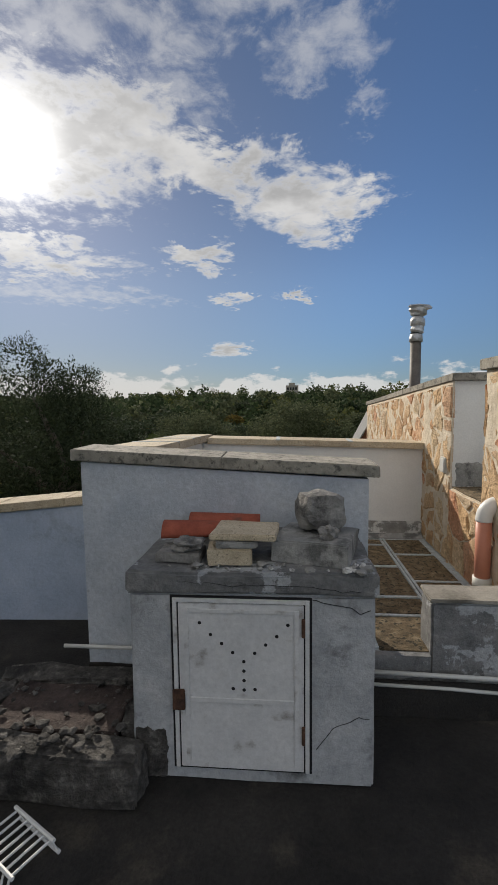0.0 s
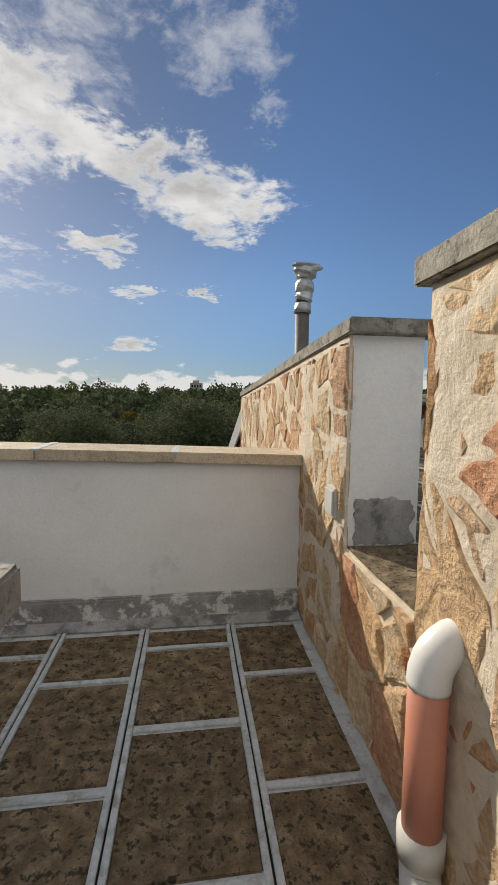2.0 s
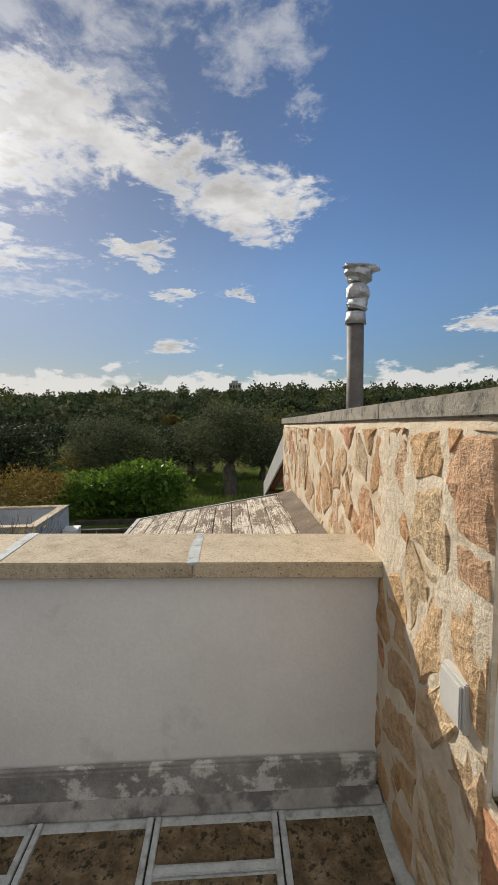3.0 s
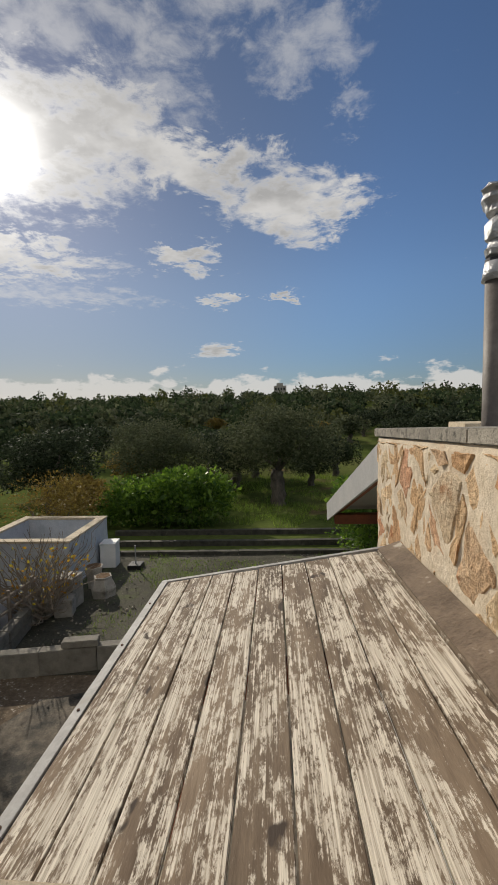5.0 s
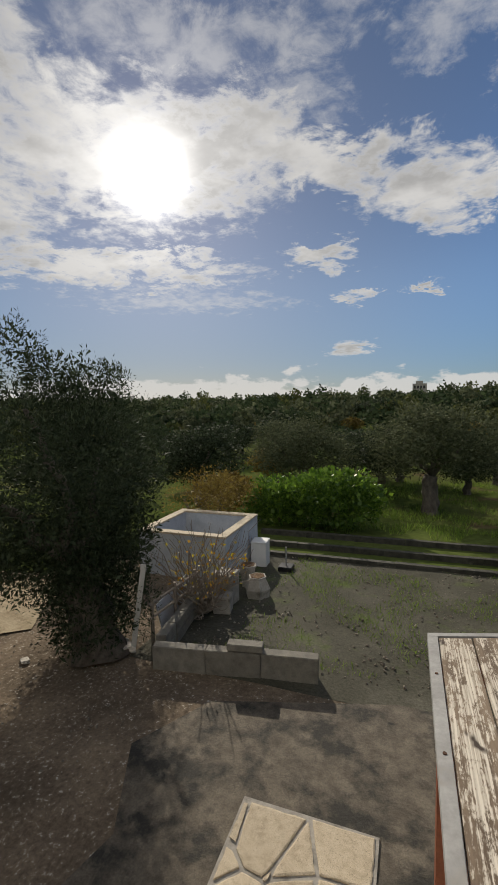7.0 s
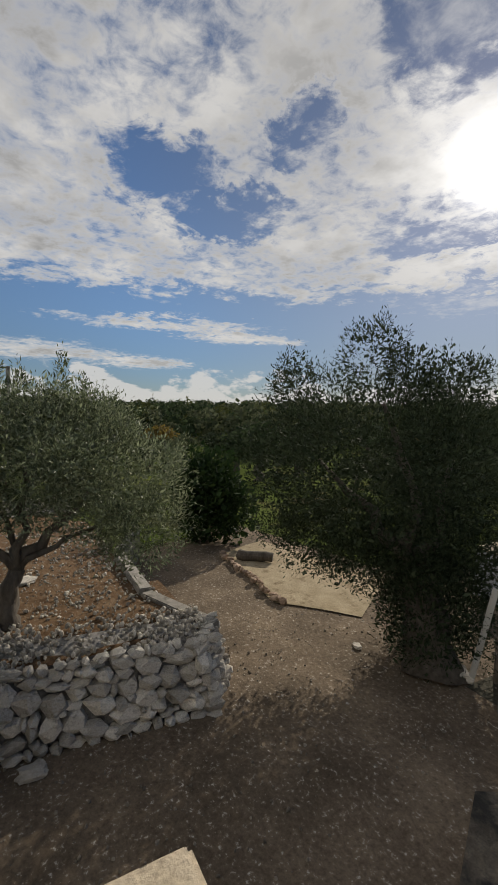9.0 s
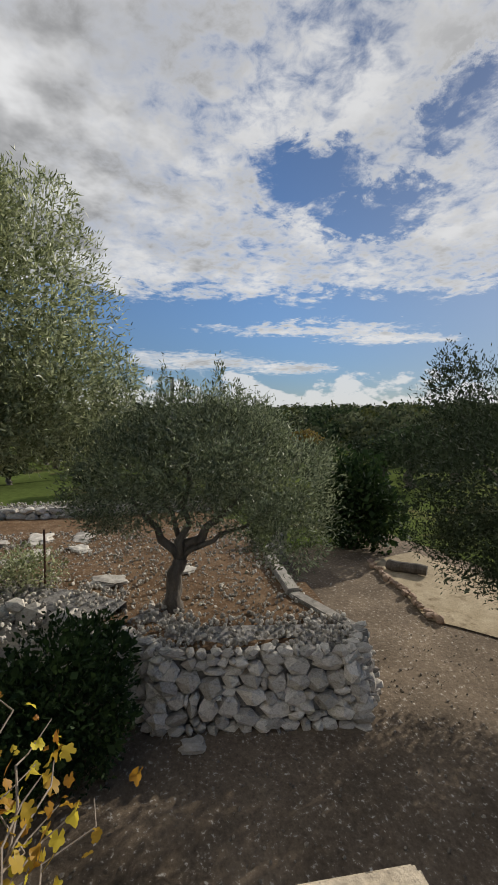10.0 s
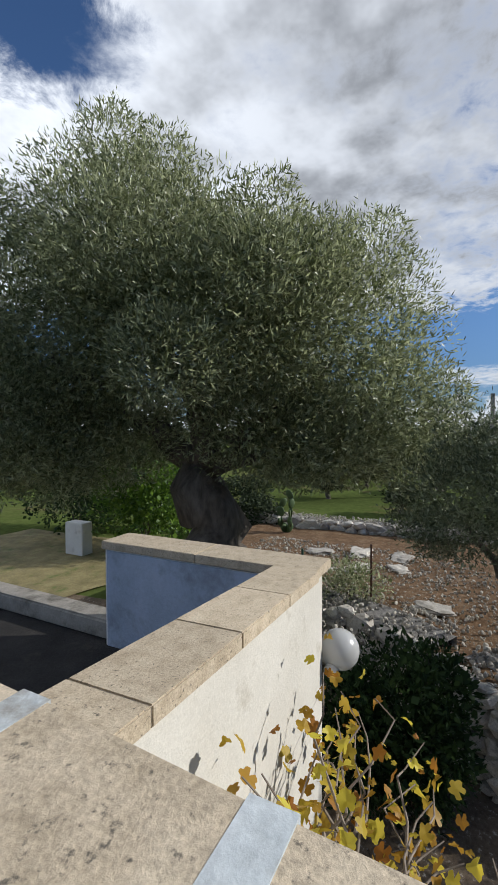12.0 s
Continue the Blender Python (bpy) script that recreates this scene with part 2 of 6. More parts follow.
DARK_CEMENT = material("dark_cement", [(0.25, (0.11, 0.11, 0.11)), (0.5, (0.19, 0.19, 0.188)), (0.75, (0.30, 0.29, 0.28))], 6.0, bump=0.7,
                bump_scale=32, stain=(0.40, 0.41, 0.42), stain_scale=2.6, stain_at=(0.555, 0.575), grain=(0.75, 1.15))
PLINTH = material("plinth_cement", [(0.3, (0.20, 0.195, 0.185)), (0.7, (0.38, 0.37, 0.345))], 6.0, bump=0.6,
                  bump_scale=35, stain=(0.66, 0.65, 0.62), stain_scale=9.0, stain_at=(0.51, 0.58))
COPING = material("coping_stone", [(0.25, (0.40, 0.325, 0.22)), (0.5, (0.55, 0.455, 0.325)), (0.8, (0.63, 0.54, 0.40))], 12.0, bump=0.3,
                  bump_scale=120, stain=(0.15, 0.13, 0.10), stain_scale=70.0, stain_at=(0.58, 0.68), vary=0.14, grain=(0.66, 1.16))
COPING_DARK = material("lichened_coping", [(0.25, (0.15, 0.14, 0.12)), (0.5, (0.30, 0.275, 0.23)), (0.8, (0.44, 0.40, 0.33))], 8.0, bump=0.4,
                       bump_scale=70, stain=(0.10, 0.094, 0.08), stain_scale=26.0, stain_at=(0.52, 0.66), vary=0.1)
JOINT = material("pale_blue_joint", [(0.3, (0.43, 0.47, 0.48)), (0.7, (0.58, 0.61, 0.61))], 14.0, bump=0.15, bump_scale=60,
                 stain=(0.33, 0.32, 0.29), stain_scale=13.0, stain_at=(0.52, 0.66), grain=(0.8, 1.08))
SLAB = material("roof_slab", [(0.25, (0.065, 0.046, 0.026)), (0.5, (0.185, 0.134, 0.076)), (0.75, (0.38, 0.305, 0.20))], 15.0, bump=0.6,
                bump_scale=45, stain=(0.045, 0.038, 0.022), stain_scale=30.0, stain_at=(0.51, 0.60), vary=0.25, grain=(0.65, 1.2))
MORTAR = material("wall_mortar", [(0.3, (0.56, 0.46, 0.33)), (0.7, (0.74, 0.65, 0.52))], 8.0, bump=0.5, bump_scale=28,
                  stain=(0.52, 0.38, 0.25), stain_scale=4.0, stain_at=(0.54, 0.72), grain=(0.88, 1.05))
ASPHALT = material("black_roof", [(0.3, (0.016, 0.015, 0.014)), (0.7, (0.042, 0.038, 0.034))], 3.0, bump=0.6, bump_scale=60,
                   stain=(0.085, 0.072, 0.056), stain_scale=2.2, stain_at=(0.56, 0.74), grain=(0.6, 1.3))
# Grimy cement, darkened further to carry the shade that lies over the hatch.
HATCH_KERB = material("crumbling_dark_cement", [(0.3, (0.04, 0.037, 0.034)), (0.55, (0.105, 0.097, 0.088)), (0.78, (0.30, 0.28, 0.25))], 15.0, bump=1.0,
                      bump_scale=45, stain=(0.03, 0.028, 0.026), stain_scale=3.5, stain_at=(0.52, 0.66), grain=(0.6, 1.3))
HATCH_DIRT = material("reddish_dirt", [(0.3, (0.035, 0.026, 0.023)), (0.7, (0.10, 0.072, 0.062))], 7.0, bump=0.9, bump_scale=40, stain=(0.16, 0.14, 0.12), stain_scale=26.0, stain_at=(0.62, 0.68), grain=(0.6, 1.3))
PAVEMENT = material("stained_concrete_paving", [(0.3, (0.085, 0.07, 0.052)), (0.7, (0.20, 0.168, 0.125))], 4.0, bump=0.6, bump_scale=40,
                    stain=(0.04, 0.037, 0.03), stain_scale=1.6, stain_at=(0.47, 0.60), grain=(0.7, 1.2))
CONCRETE = material("weathered_concrete", [(0.3, (0.24, 0.22, 0.19)), (0.7, (0.40, 0.37, 0.32))], 4.0, bump=0.4, bump_scale=50,
                    stain=(0.12, 0.11, 0.09), stain_scale=3.0, stain_at=(0.52, 0.7), vary=0.12)
# Dark copy of TUFA: the shadow over the far kerbs is in its colour.
KERB_DARK = material("shadow_dark_kerb", [(0.3, (0.03, 0.03, 0.024)), (0.7, (0.085, 0.08, 0.062))], 4.0, bump=0.7, bump_scale=40, stain=(0.15, 0.14, 0.11), stain_scale=1.5, stain_at=(0.6, 0.72))
TUFA = material("tufa_block", [(0.3, (0.145, 0.133, 0.11)), (0.7, (0.26, 0.24, 0.20))], 6.0, bump=0.5, bump_scale=60,
                stain=(0.15, 0.14, 0.11), stain_scale=3.0, stain_at=(0.55, 0.7), vary=0.12)
LIMESTONE = material("limestone_rubble", [(0.25, (0.33, 0.295, 0.245)), (0.5, (0.52, 0.48, 0.415)), (0.8, (0.68, 0.64, 0.57))], 8.0, bump=0.35,
                     bump_scale=40, stain=(0.20, 0.185, 0.16), stain_scale=2.2, stain_at=(0.55, 0.74), vary=0.35)
DRIVE_GRAVEL = material("dusty_drive_stones", [(0.3, (0.15, 0.125, 0.095)), (0.7, (0.30, 0.26, 0.205))], 9.0, bump=0.5, vary=0.4, island=True)
GRAVEL = material("loose_gravel", [(0.3, (0.29, 0.26, 0.21)), (0.7, (0.49, 0.46, 0.40))], 9.0, bump=0.5, vary=0.45, island=True)
DRYGRASS = material("dry_mown_grass", [(0.25, (0.13, 0.11, 0.045)), (0.55, (0.24, 0.20, 0.09)), (0.8, (0.30, 0.27, 0.13))], 2.0, bump=0.9, bump_scale=30, stain=(0.10, 0.13, 0.03), stain_scale=1.5, stain_at=(0.55, 0.7), grain=(0.6, 1.3))
BROWN_CEMENT = material("brown_cement", [(0.3, (0.12, 0.088, 0.062)), (0.7, (0.22, 0.165, 0.12))], 5.0, bump=0.5, stain=(0.42, 0.38, 0.32), stain_scale=5.0, stain_at=(0.62, 0.68))
ROCK = material("grey_rock", [(0.3, (0.20, 0.19, 0.18)), (0.7, (0.40, 0.38, 0.35))], 8.0, bump=0.8, bump_scale=40,
                stain=(0.10, 0.095, 0.09), stain_scale=6.0, vary=0.1)
RED_STONE = material("reddish_stone", [(0.3, (0.30, 0.19, 0.12)), (0.7, (0.46, 0.35, 0.26))], 6.0, bump=0.7, vary=0.15)
TERRACOTTA = material("terracotta", [(0.3, (0.24, 0.06, 0.035)), (0.7, (0.36, 0.10, 0.06))], 8.0, bump=0.2,
                      stain=(0.12, 0.07, 0.05), stain_scale=6.0, stain_at=(0.58, 0.75))
PVC_RED = material("orange_pvc", [(0.3, (0.50, 0.20, 0.13)), (0.7, (0.56, 0.24, 0.165))], 3.0, rough=0.45, bump=0.03, grain=(0.97, 1.03))
PVC_GREY = material("grey_pvc", [(0.3, (0.50, 0.49, 0.45)), (0.7, (0.60, 0.59, 0.56))], 4.0, rough=0.45, bump=0.05, grain=(0.95, 1.03))
PVC_WHITE = material("white_pvc", [(0.3, (0.68, 0.67, 0.64)), (0.7, (0.76, 0.75, 0.72))], 4.0, rough=0.4, bump=0.03, grain=(0.96, 1.03))
GALV = material("galvanised_steel", [(0.3, (0.24, 0.235, 0.225)), (0.7, (0.36, 0.355, 0.34))], 9.0, rough=0.7, metal=0.1, bump=0.05,
                stain=(0.22, 0.20, 0.17), stain_scale=5.0, stain_at=(0.58, 0.75))
FOIL = material("aluminium_foil_wrap", [(0.3, (0.36, 0.36, 0.365)), (0.7, (0.58, 0.58, 0.585))], 9.0, rough=0.42, metal=0.5, bump=0.6, bump_scale=16)
BLACK = material("black_plastic", [(0.3, (0.012, 0.012, 0.013)), (0.7, (0.022, 0.022, 0.023))], 6.0, rough=0.35, bump=0.02)
RUST = material("rusted_iron", [(0.3, (0.05, 0.028, 0.02)), (0.7, (0.13, 0.065, 0.04))], 20.0, rough=0.9, bump=0.4)
PAINTED_METAL = material("painted_metal_door", [(0.25, (0.55, 0.55, 0.55)), (0.7, (0.68, 0.67, 0.66))], 3.0, rough=0.6, bump=0.12,
                         stain=(0.22, 0.19, 0.165), stain_scale=5.0, stain_at=(0.57, 0.69), grain=(0.86, 1.05))
SHEET = material("grey_roof_sheet", [(0.3, (0.36, 0.36, 0.36)), (0.7, (0.44, 0.44, 0.43))], 2.0, rough=0.55, bump=0.08)
REDBEAM = material("red_brown_timber", [(0.3, (0.16, 0.05, 0.025)), (0.7, (0.26, 0.085, 0.04))], 5.0, rough=0.6, stretch=(1, 0.2, 1), bump=0.2)
BARK = material("olive_bark", [(0.3, (0.055, 0.045, 0.036)), (0.7, (0.17, 0.145, 0.115))], 7.0, bump=1.0, bump_scale=22, stretch=(1, 1, 0.35))
TWIG = material("dry_twig", [(0.3, (0.16, 0.13, 0.10)), (0.7, (0.30, 0.25, 0.20))], 9.0, bump=0.3)
RED_SOIL = material("red_soil", [(0.25, (0.09, 0.052, 0.027)), (0.55, (0.165, 0.103, 0.058)), (0.8, (0.27, 0.19, 0.12))], 3.0, bump=1.0,
                    bump_scale=14, stain=(0.34, 0.28, 0.21), stain_scale=15.0, stain_at=(0.57, 0.68), grain=(0.65, 1.2), spec=0.05)
DRIVE = material("earth_and_gravel_drive", [(0.25, (0.095, 0.074, 0.052)), (0.55, (0.185, 0.142, 0.10)), (0.8, (0.29, 0.225, 0.155))], 0.8, bump=0.9,
                 bump_scale=16, stain=(0.40, 0.37, 0.32), stain_scale=16.0, stain_at=(0.59, 0.68), grain=(0.6, 1.3), spec=0.05)
YARD = material("gravel_yard", [(0.25, (0.055, 0.053, 0.038)), (0.55, (0.095, 0.09, 0.068)), (0.8, (0.15, 0.14, 0.11))], 0.7, bump=0.9,
                bump_scale=18, stain=(0.10, 0.13, 0.04), stain_scale=0.9, stain_at=(0.55, 0.70), grain=(0.6, 1.3), spec=0.05)
LAND = material("grassy_land", [(0.25, (0.045, 0.058, 0.018)), (0.5, (0.082, 0.108, 0.030)), (0.8, (0.14, 0.14, 0.055))], 0.09, bump=0.8,
                bump_scale=3.0, stain=(0.14, 0.10, 0.06), stain_scale=0.25, stain_at=(0.56, 0.68), grain=(0.7, 1.2), spec=0.0)
OLIVE = leaf_material("olive_leaves", (0.09, 0.11, 0.035), (0.56, 0.59, 0.34), 0.7, 0.48, 0.42)
OLIVE_YOUNG = leaf_material("young_olive_leaves", (0.045, 0.062, 0.026), (0.33, 0.37, 0.22), 0.5, 0.36)
# Olive leaves with the backlit shade put into their near-black colour.
OLIVE_DARK = leaf_material("shade_toned_olive_leaves", (0.018, 0.027, 0.012), (0.075, 0.095, 0.052), 0.08, 0.2, 0.7)
CITRUS = leaf_material("citrus_leaves", (0.04, 0.095, 0.010), (0.19, 0.31, 0.035), 0.5, 0.45)
DARKLEAF = leaf_material("dark_evergreen_leaves", (0.015, 0.032, 0.010), (0.05, 0.085, 0.025), 0.15, 0.25, 0.6)
WOODS = leaf_material("far_wood_leaves", (0.024, 0.040, 0.018), (0.078, 0.105, 0.048), 0.05, 0.3, 0.8)
WOODS_OLIVE = leaf_material("far_olive_leaves", (0.06, 0.072, 0.036), (0.15, 0.165, 0.09), 0.05, 0.3, 0.8)
WOODS_YELLOW = leaf_material("far_oak_leaves", (0.05, 0.06, 0.018), (0.13, 0.14, 0.05), 0.05, 0.35, 0.8)
AUTUMN = leaf_material("autumn_leaves", (0.13, 0.085, 0.02), (0.26, 0.20, 0.05), 0.2, 0.4)
VINE = leaf_material("yellow_vine_leaves", (0.30, 0.12, 0.012), (0.66, 0.58, 0.06), 0.35, 0.45)
GRASS = leaf_material("grass_blades", (0.09, 0.16, 0.02), (0.26, 0.36, 0.06), 0.3, 0.4)


def cladding_material():
    m = material("split_stone_cladding", [(0.25, (0.50, 0.37, 0.24)), (0.5, (0.66, 0.53, 0.38)), (0.8, (0.76, 0.67, 0.53))], 7.0, bump=1.0,
                 bump_scale=34, stain=(0.46, 0.24, 0.115), stain_scale=5.5, stain_at=(0.57, 0.69), vary=0.14, grain=(0.62, 1.14))
    nt = m.node_tree
    N, L = nt.nodes.new, nt.links.new
    b = nt.nodes["Principled BSDF"]
    src = b.inputs["Base Color"].links[0].from_socket
    info, ramp, mx = N("ShaderNodeObjectInfo"), N("ShaderNodeValToRGB"), N("ShaderNodeMix")
    L(info.outputs["Random"], ramp.inputs[0])
    e = ramp.color_ramp.elements
    e[0].color, e[1].color = (1.0, 0.97, 0.91, 1), (0.74, 0.55, 0.38, 1)
    for p, c in ((0.18, (0.95, 0.68, 0.48, 1)), (0.36, (1.0, 0.93, 0.80, 1)), (0.50, (0.93, 0.56, 0.43, 1)), (0.58, (0.90, 0.82, 0.72, 1)), (0.72, (0.86, 0.66, 0.46, 1)), (0.86, (1.0, 0.90, 0.76, 1))):
        k = e.new(p)
        k.color = c
    mx.data_type, mx.blend_type = "RGBA", "MULTIPLY"
    mx.inputs[0].default_value = 1.0
    L(src, mx.inputs[6])
    L(ramp.outputs[0], mx.inputs[7])
    L(mx.outputs[2], b.inputs["Base Color"])
    return m


CLAD = cladding_material()


def peeling_material():
    """Brown boards under cream paint that flakes off along the grain."""
    m = material("peeling_painted_board", [(0.3, (0.095, 0.066, 0.044)), (0.55, (0.19, 0.14, 0.096)), (0.8, (0.29, 0.225, 0.16))], 5.0, bump=0.3,
                 bump_scale=60, stretch=(3.0, 0.35, 1), vary=0.15)
    nt = m.node_tree
    N, L = nt.nodes.new, nt.links.new
    b = nt.nodes["Principled BSDF"]
    src = b.inputs["Base Color"].links[0].from_socket
    co, info, off = N("ShaderNodeTexCoord"), N("ShaderNodeObjectInfo"), N("ShaderNodeVectorMath")
    off.operation = "MULTIPLY_ADD"
    L(info.outputs["Random"], off.inputs[0])
    off.inputs[1].default_value = (31, 17, 9)
    L(co.outputs["Object"], off.inputs[2])

    def layer(stretch, detail, rough):
        mp, n = N("ShaderNodeMapping"), N("ShaderNodeTexNoise")
        L(off.outputs[0], mp.inputs[0])
        mp.inputs["Scale"].default_value = stretch
        L(mp.outputs[0], n.inputs["Vector"])
        n.inputs["Scale"].default_value, n.inputs["Detail"].default_value, n.inputs["Roughness"].default_value = 1.0, detail, rough
        return n.outputs["Fac"]

    def total(a, k, c):
        n = N("ShaderNodeMath")
        n.operation = "MULTIPLY_ADD"
        L(a, n.inputs[0])
        n.inputs[1].default_value = k
        if isinstance(c, float):
            n.inputs[2].default_value = c
        else:
            L(c, n.inputs[2])
        return n.outputs[0]

    flakes, patches, lines, knots = layer((60, 20, 1), 9.0, 0.78), layer((9, 3.2, 1), 6.0, 0.65), layer((150, 3.2, 1), 4.0, 0.6), layer((9, 4, 1), 3.0, 0.5)
    wear = total(flakes, 1.4, total(patches, 1.35, total(lines, 0.6, total(info.outputs["Random"], 0.07, -1.66))))
    mr = N("ShaderNodeMapRange")
    L(wear, mr.inputs[0])
    mr.inputs[1].default_value, mr.inputs[2].default_value = 0.0, 0.14
    mx = N("ShaderNodeMix")
    mx.data_type = "RGBA"
    L(mr.outputs[0], mx.inputs[0])
    L(src, mx.inputs[6])
    pale = N("ShaderNodeValToRGB")
    pale.color_ramp.elements[0].position, pale.color_ramp.elements[0].color = 0.38, (0.34, 0.29, 0.225, 1)
    pale.color_ramp.elements[1].position, pale.color_ramp.elements[1].color = 0.62, (0.67, 0.61, 0.51, 1)
    L(lines, pale.inputs[0])
    L(pale.outputs[0], mx.inputs[7])
    dk, spot = N("ShaderNodeMix"), N("ShaderNodeMapRange")
    dk.data_type = "RGBA"
    L(knots, spot.inputs[0])
    spot.inputs[1].default_value, spot.inputs[2].default_value = 0.67, 0.71
    L(spot.outputs[0], dk.inputs[0])
    L(mx.outputs[2], dk.inputs[6])
    dk.inputs[7].default_value = (0.055, 0.04, 0.03, 1)
    L(dk.outputs[2], b.inputs["Base Color"])
    return m


BOARD = peeling_material()


def globe_material():
    m = bpy.data.materials.new("translucent_globe")
    m.use_nodes = True
    b = m.node_tree.nodes["Principled BSDF"]
    b.inputs["Base Color"].default_value = (0.72, 0.72, 0.70, 1)
    b.inputs["Roughness"].default_value = 0.25
    b.inputs["Transmission Weight"].default_value = 0.45
    return m


GLOBE = globe_material()


# ---- geometry helpers ----
def part(name, bm, material_, parent=None, label="", smooth=False):
    me = bpy.data.meshes.new(name)
    bm.to_mesh(me)
    bm.free()
    me.materials.append(material_)
    if smooth:
        me.shade_smooth()
    ob = new(name, me)
    ob.parent = parent
    return tagged(ob, label) if label else ob


def thing(name, label, category, at=(0, 0, 0), group="", kind=""):
    ob = new(name)
    ob.location = at
    return tagged(ob, label, category, group, kind)


def raw_mesh(name, verts, faces, material_, parent=None, smooth=False):
    me = bpy.data.meshes.new(name)
    me.from_pydata([tuple(v) for v in verts], [], [tuple(f) for f in faces])
    me.materials.append(material_)
    if smooth:
        me.shade_smooth()
    ob = new(name, me)
    ob.parent = parent
    return ob


def hexa(bm, base, z0, tops):
    """A block over four ground corners, with its own top height at each."""
    z0 = z0 if isinstance(z0, (tuple, list)) else (z0,) * 4
    lo = [bm.verts.new((x, y, z)) for (x, y), z in zip(base, z0)]
    hi = [bm.verts.new((x, y, z)) for (x, y), z in zip(base, tops)]
    bm.faces.new(lo[::-1])
    bm.faces.new(hi)
    for i in range(4):
        j = (i + 1) % 4
        bm.faces.new((lo[i], lo[j], hi[j], hi[i]))
    return lo + hi


def block(x0, x1, y0, y1, z0, z1, soften=0.0, rough=0.0, seed=0):
    bm = bmesh.new()
    hexa(bm, ((x0, y0), (x1, y0), (x1, y1), (x0, y1)), z0, (z1,) * 4)
    bmesh.ops.recalc_face_normals(bm, faces=bm.faces)
    if rough:
        bmesh.ops.subdivide_edges(bm, edges=bm.edges, cuts=3, use_grid_fill=True)
        for v in bm.verts:
            v.co += Vector((noise.noise(v.co * 5 + Vector((seed, 0, 0))), noise.noise(v.co * 5 + Vector((0, seed + 9, 0))),
                            noise.noise(v.co * 5 + Vector((0, 0, seed + 4))))) * rough
    if soften:
        edges = [e for e in bm.edges if e.calc_face_angle(0) > 0.8]
        bmesh.ops.bevel(bm, geom=edges, offset=soften, segments=2, affect="EDGES")
    return bm


def slanted(base, z0, tops, soften=0.0):
    bm = bmesh.new()
    hexa(bm, base, z0, tops)
    bmesh.ops.recalc_face_normals(bm, faces=bm.faces)
    if soften:
        bmesh.ops.bevel(bm, geom=list(bm.edges), offset=soften, segments=2, affect="EDGES")
    return bm


def tube(points, radius, sides=12, taper=None, caps=True):
    """A pipe or limb along points; taper: a radius for each point."""
    bm = bmesh.new()
    rings = []
    pts = [Vector(p) for p in points]
    side = None
    for i, p in enumerate(pts):
        along = (pts[min(i + 1, len(pts) - 1)] - pts[max(i - 1, 0)]).normalized()
        if side is None:
            side = along.orthogonal().normalized()
        side = (side - along * side.dot(along)).normalized()
        other = along.cross(side)
        r = taper[i] if taper else radius
        rings.append([bm.verts.new(p + side * (r * math.cos(a)) + other * (r * math.sin(a)))
                      for a in (2 * math.pi * k / sides for k in range(sides))])
    for a, b in zip(rings, rings[1:]):
        for k in range(sides):
            bm.faces.new((a[k], a[(k + 1) % sides], b[(k + 1) % sides], b[k]))
    if caps:
        bm.faces.new(rings[0][::-1])
        bm.faces.new(rings[-1])
    return bm


def bend(a, corner, b, r, n=6):
    """Points from a to b by way of a rounded corner."""
    a, c, b = Vector(a), Vector(corner), Vector(b)
    u, v = (a - c).normalized() * r, (b - c).normalized() * r
    return [a] + [c + u * (1 - t) ** 2 + v * t ** 2 for t in (k / n for k in range(n + 1))] + [b]


def boulder(seed, sx, sy, sz, rough=0.22, detail=2):
    bm = bmesh.new()
    bmesh.ops.create_icosphere(bm, subdivisions=detail, radius=1)
    o = Vector((seed * 3.1, seed * 1.7, seed * 0.9))
    for v in bm.verts:
        n = v.co.normalized()
        q = max(abs(n.x), abs(n.y), abs(n.z))
        k = (1 / q) ** 0.55 * (1 + rough * noise.noise(n * 1.6 + o) * 1.6 + rough * 0.5 * noise.noise(n * 4 + o))
        v.co = Vector((n.x * sx * k, n.y * sy * k, n.z * sz * k)) * 0.8
    return bm


def stone_data(name, seed, material_, rough=0.25, detail=1):
    bm = boulder(seed, 1, 1, 1, rough, detail)
    me = bpy.data.meshes.new(name)
    bm.to_mesh(me)
    bm.free()
    me.materials.append(material_)
    return me


def piece(name, me, parent, m):
    ob = new(name, me)
    ob.parent = parent
    ob.matrix_basis = m
    return ob


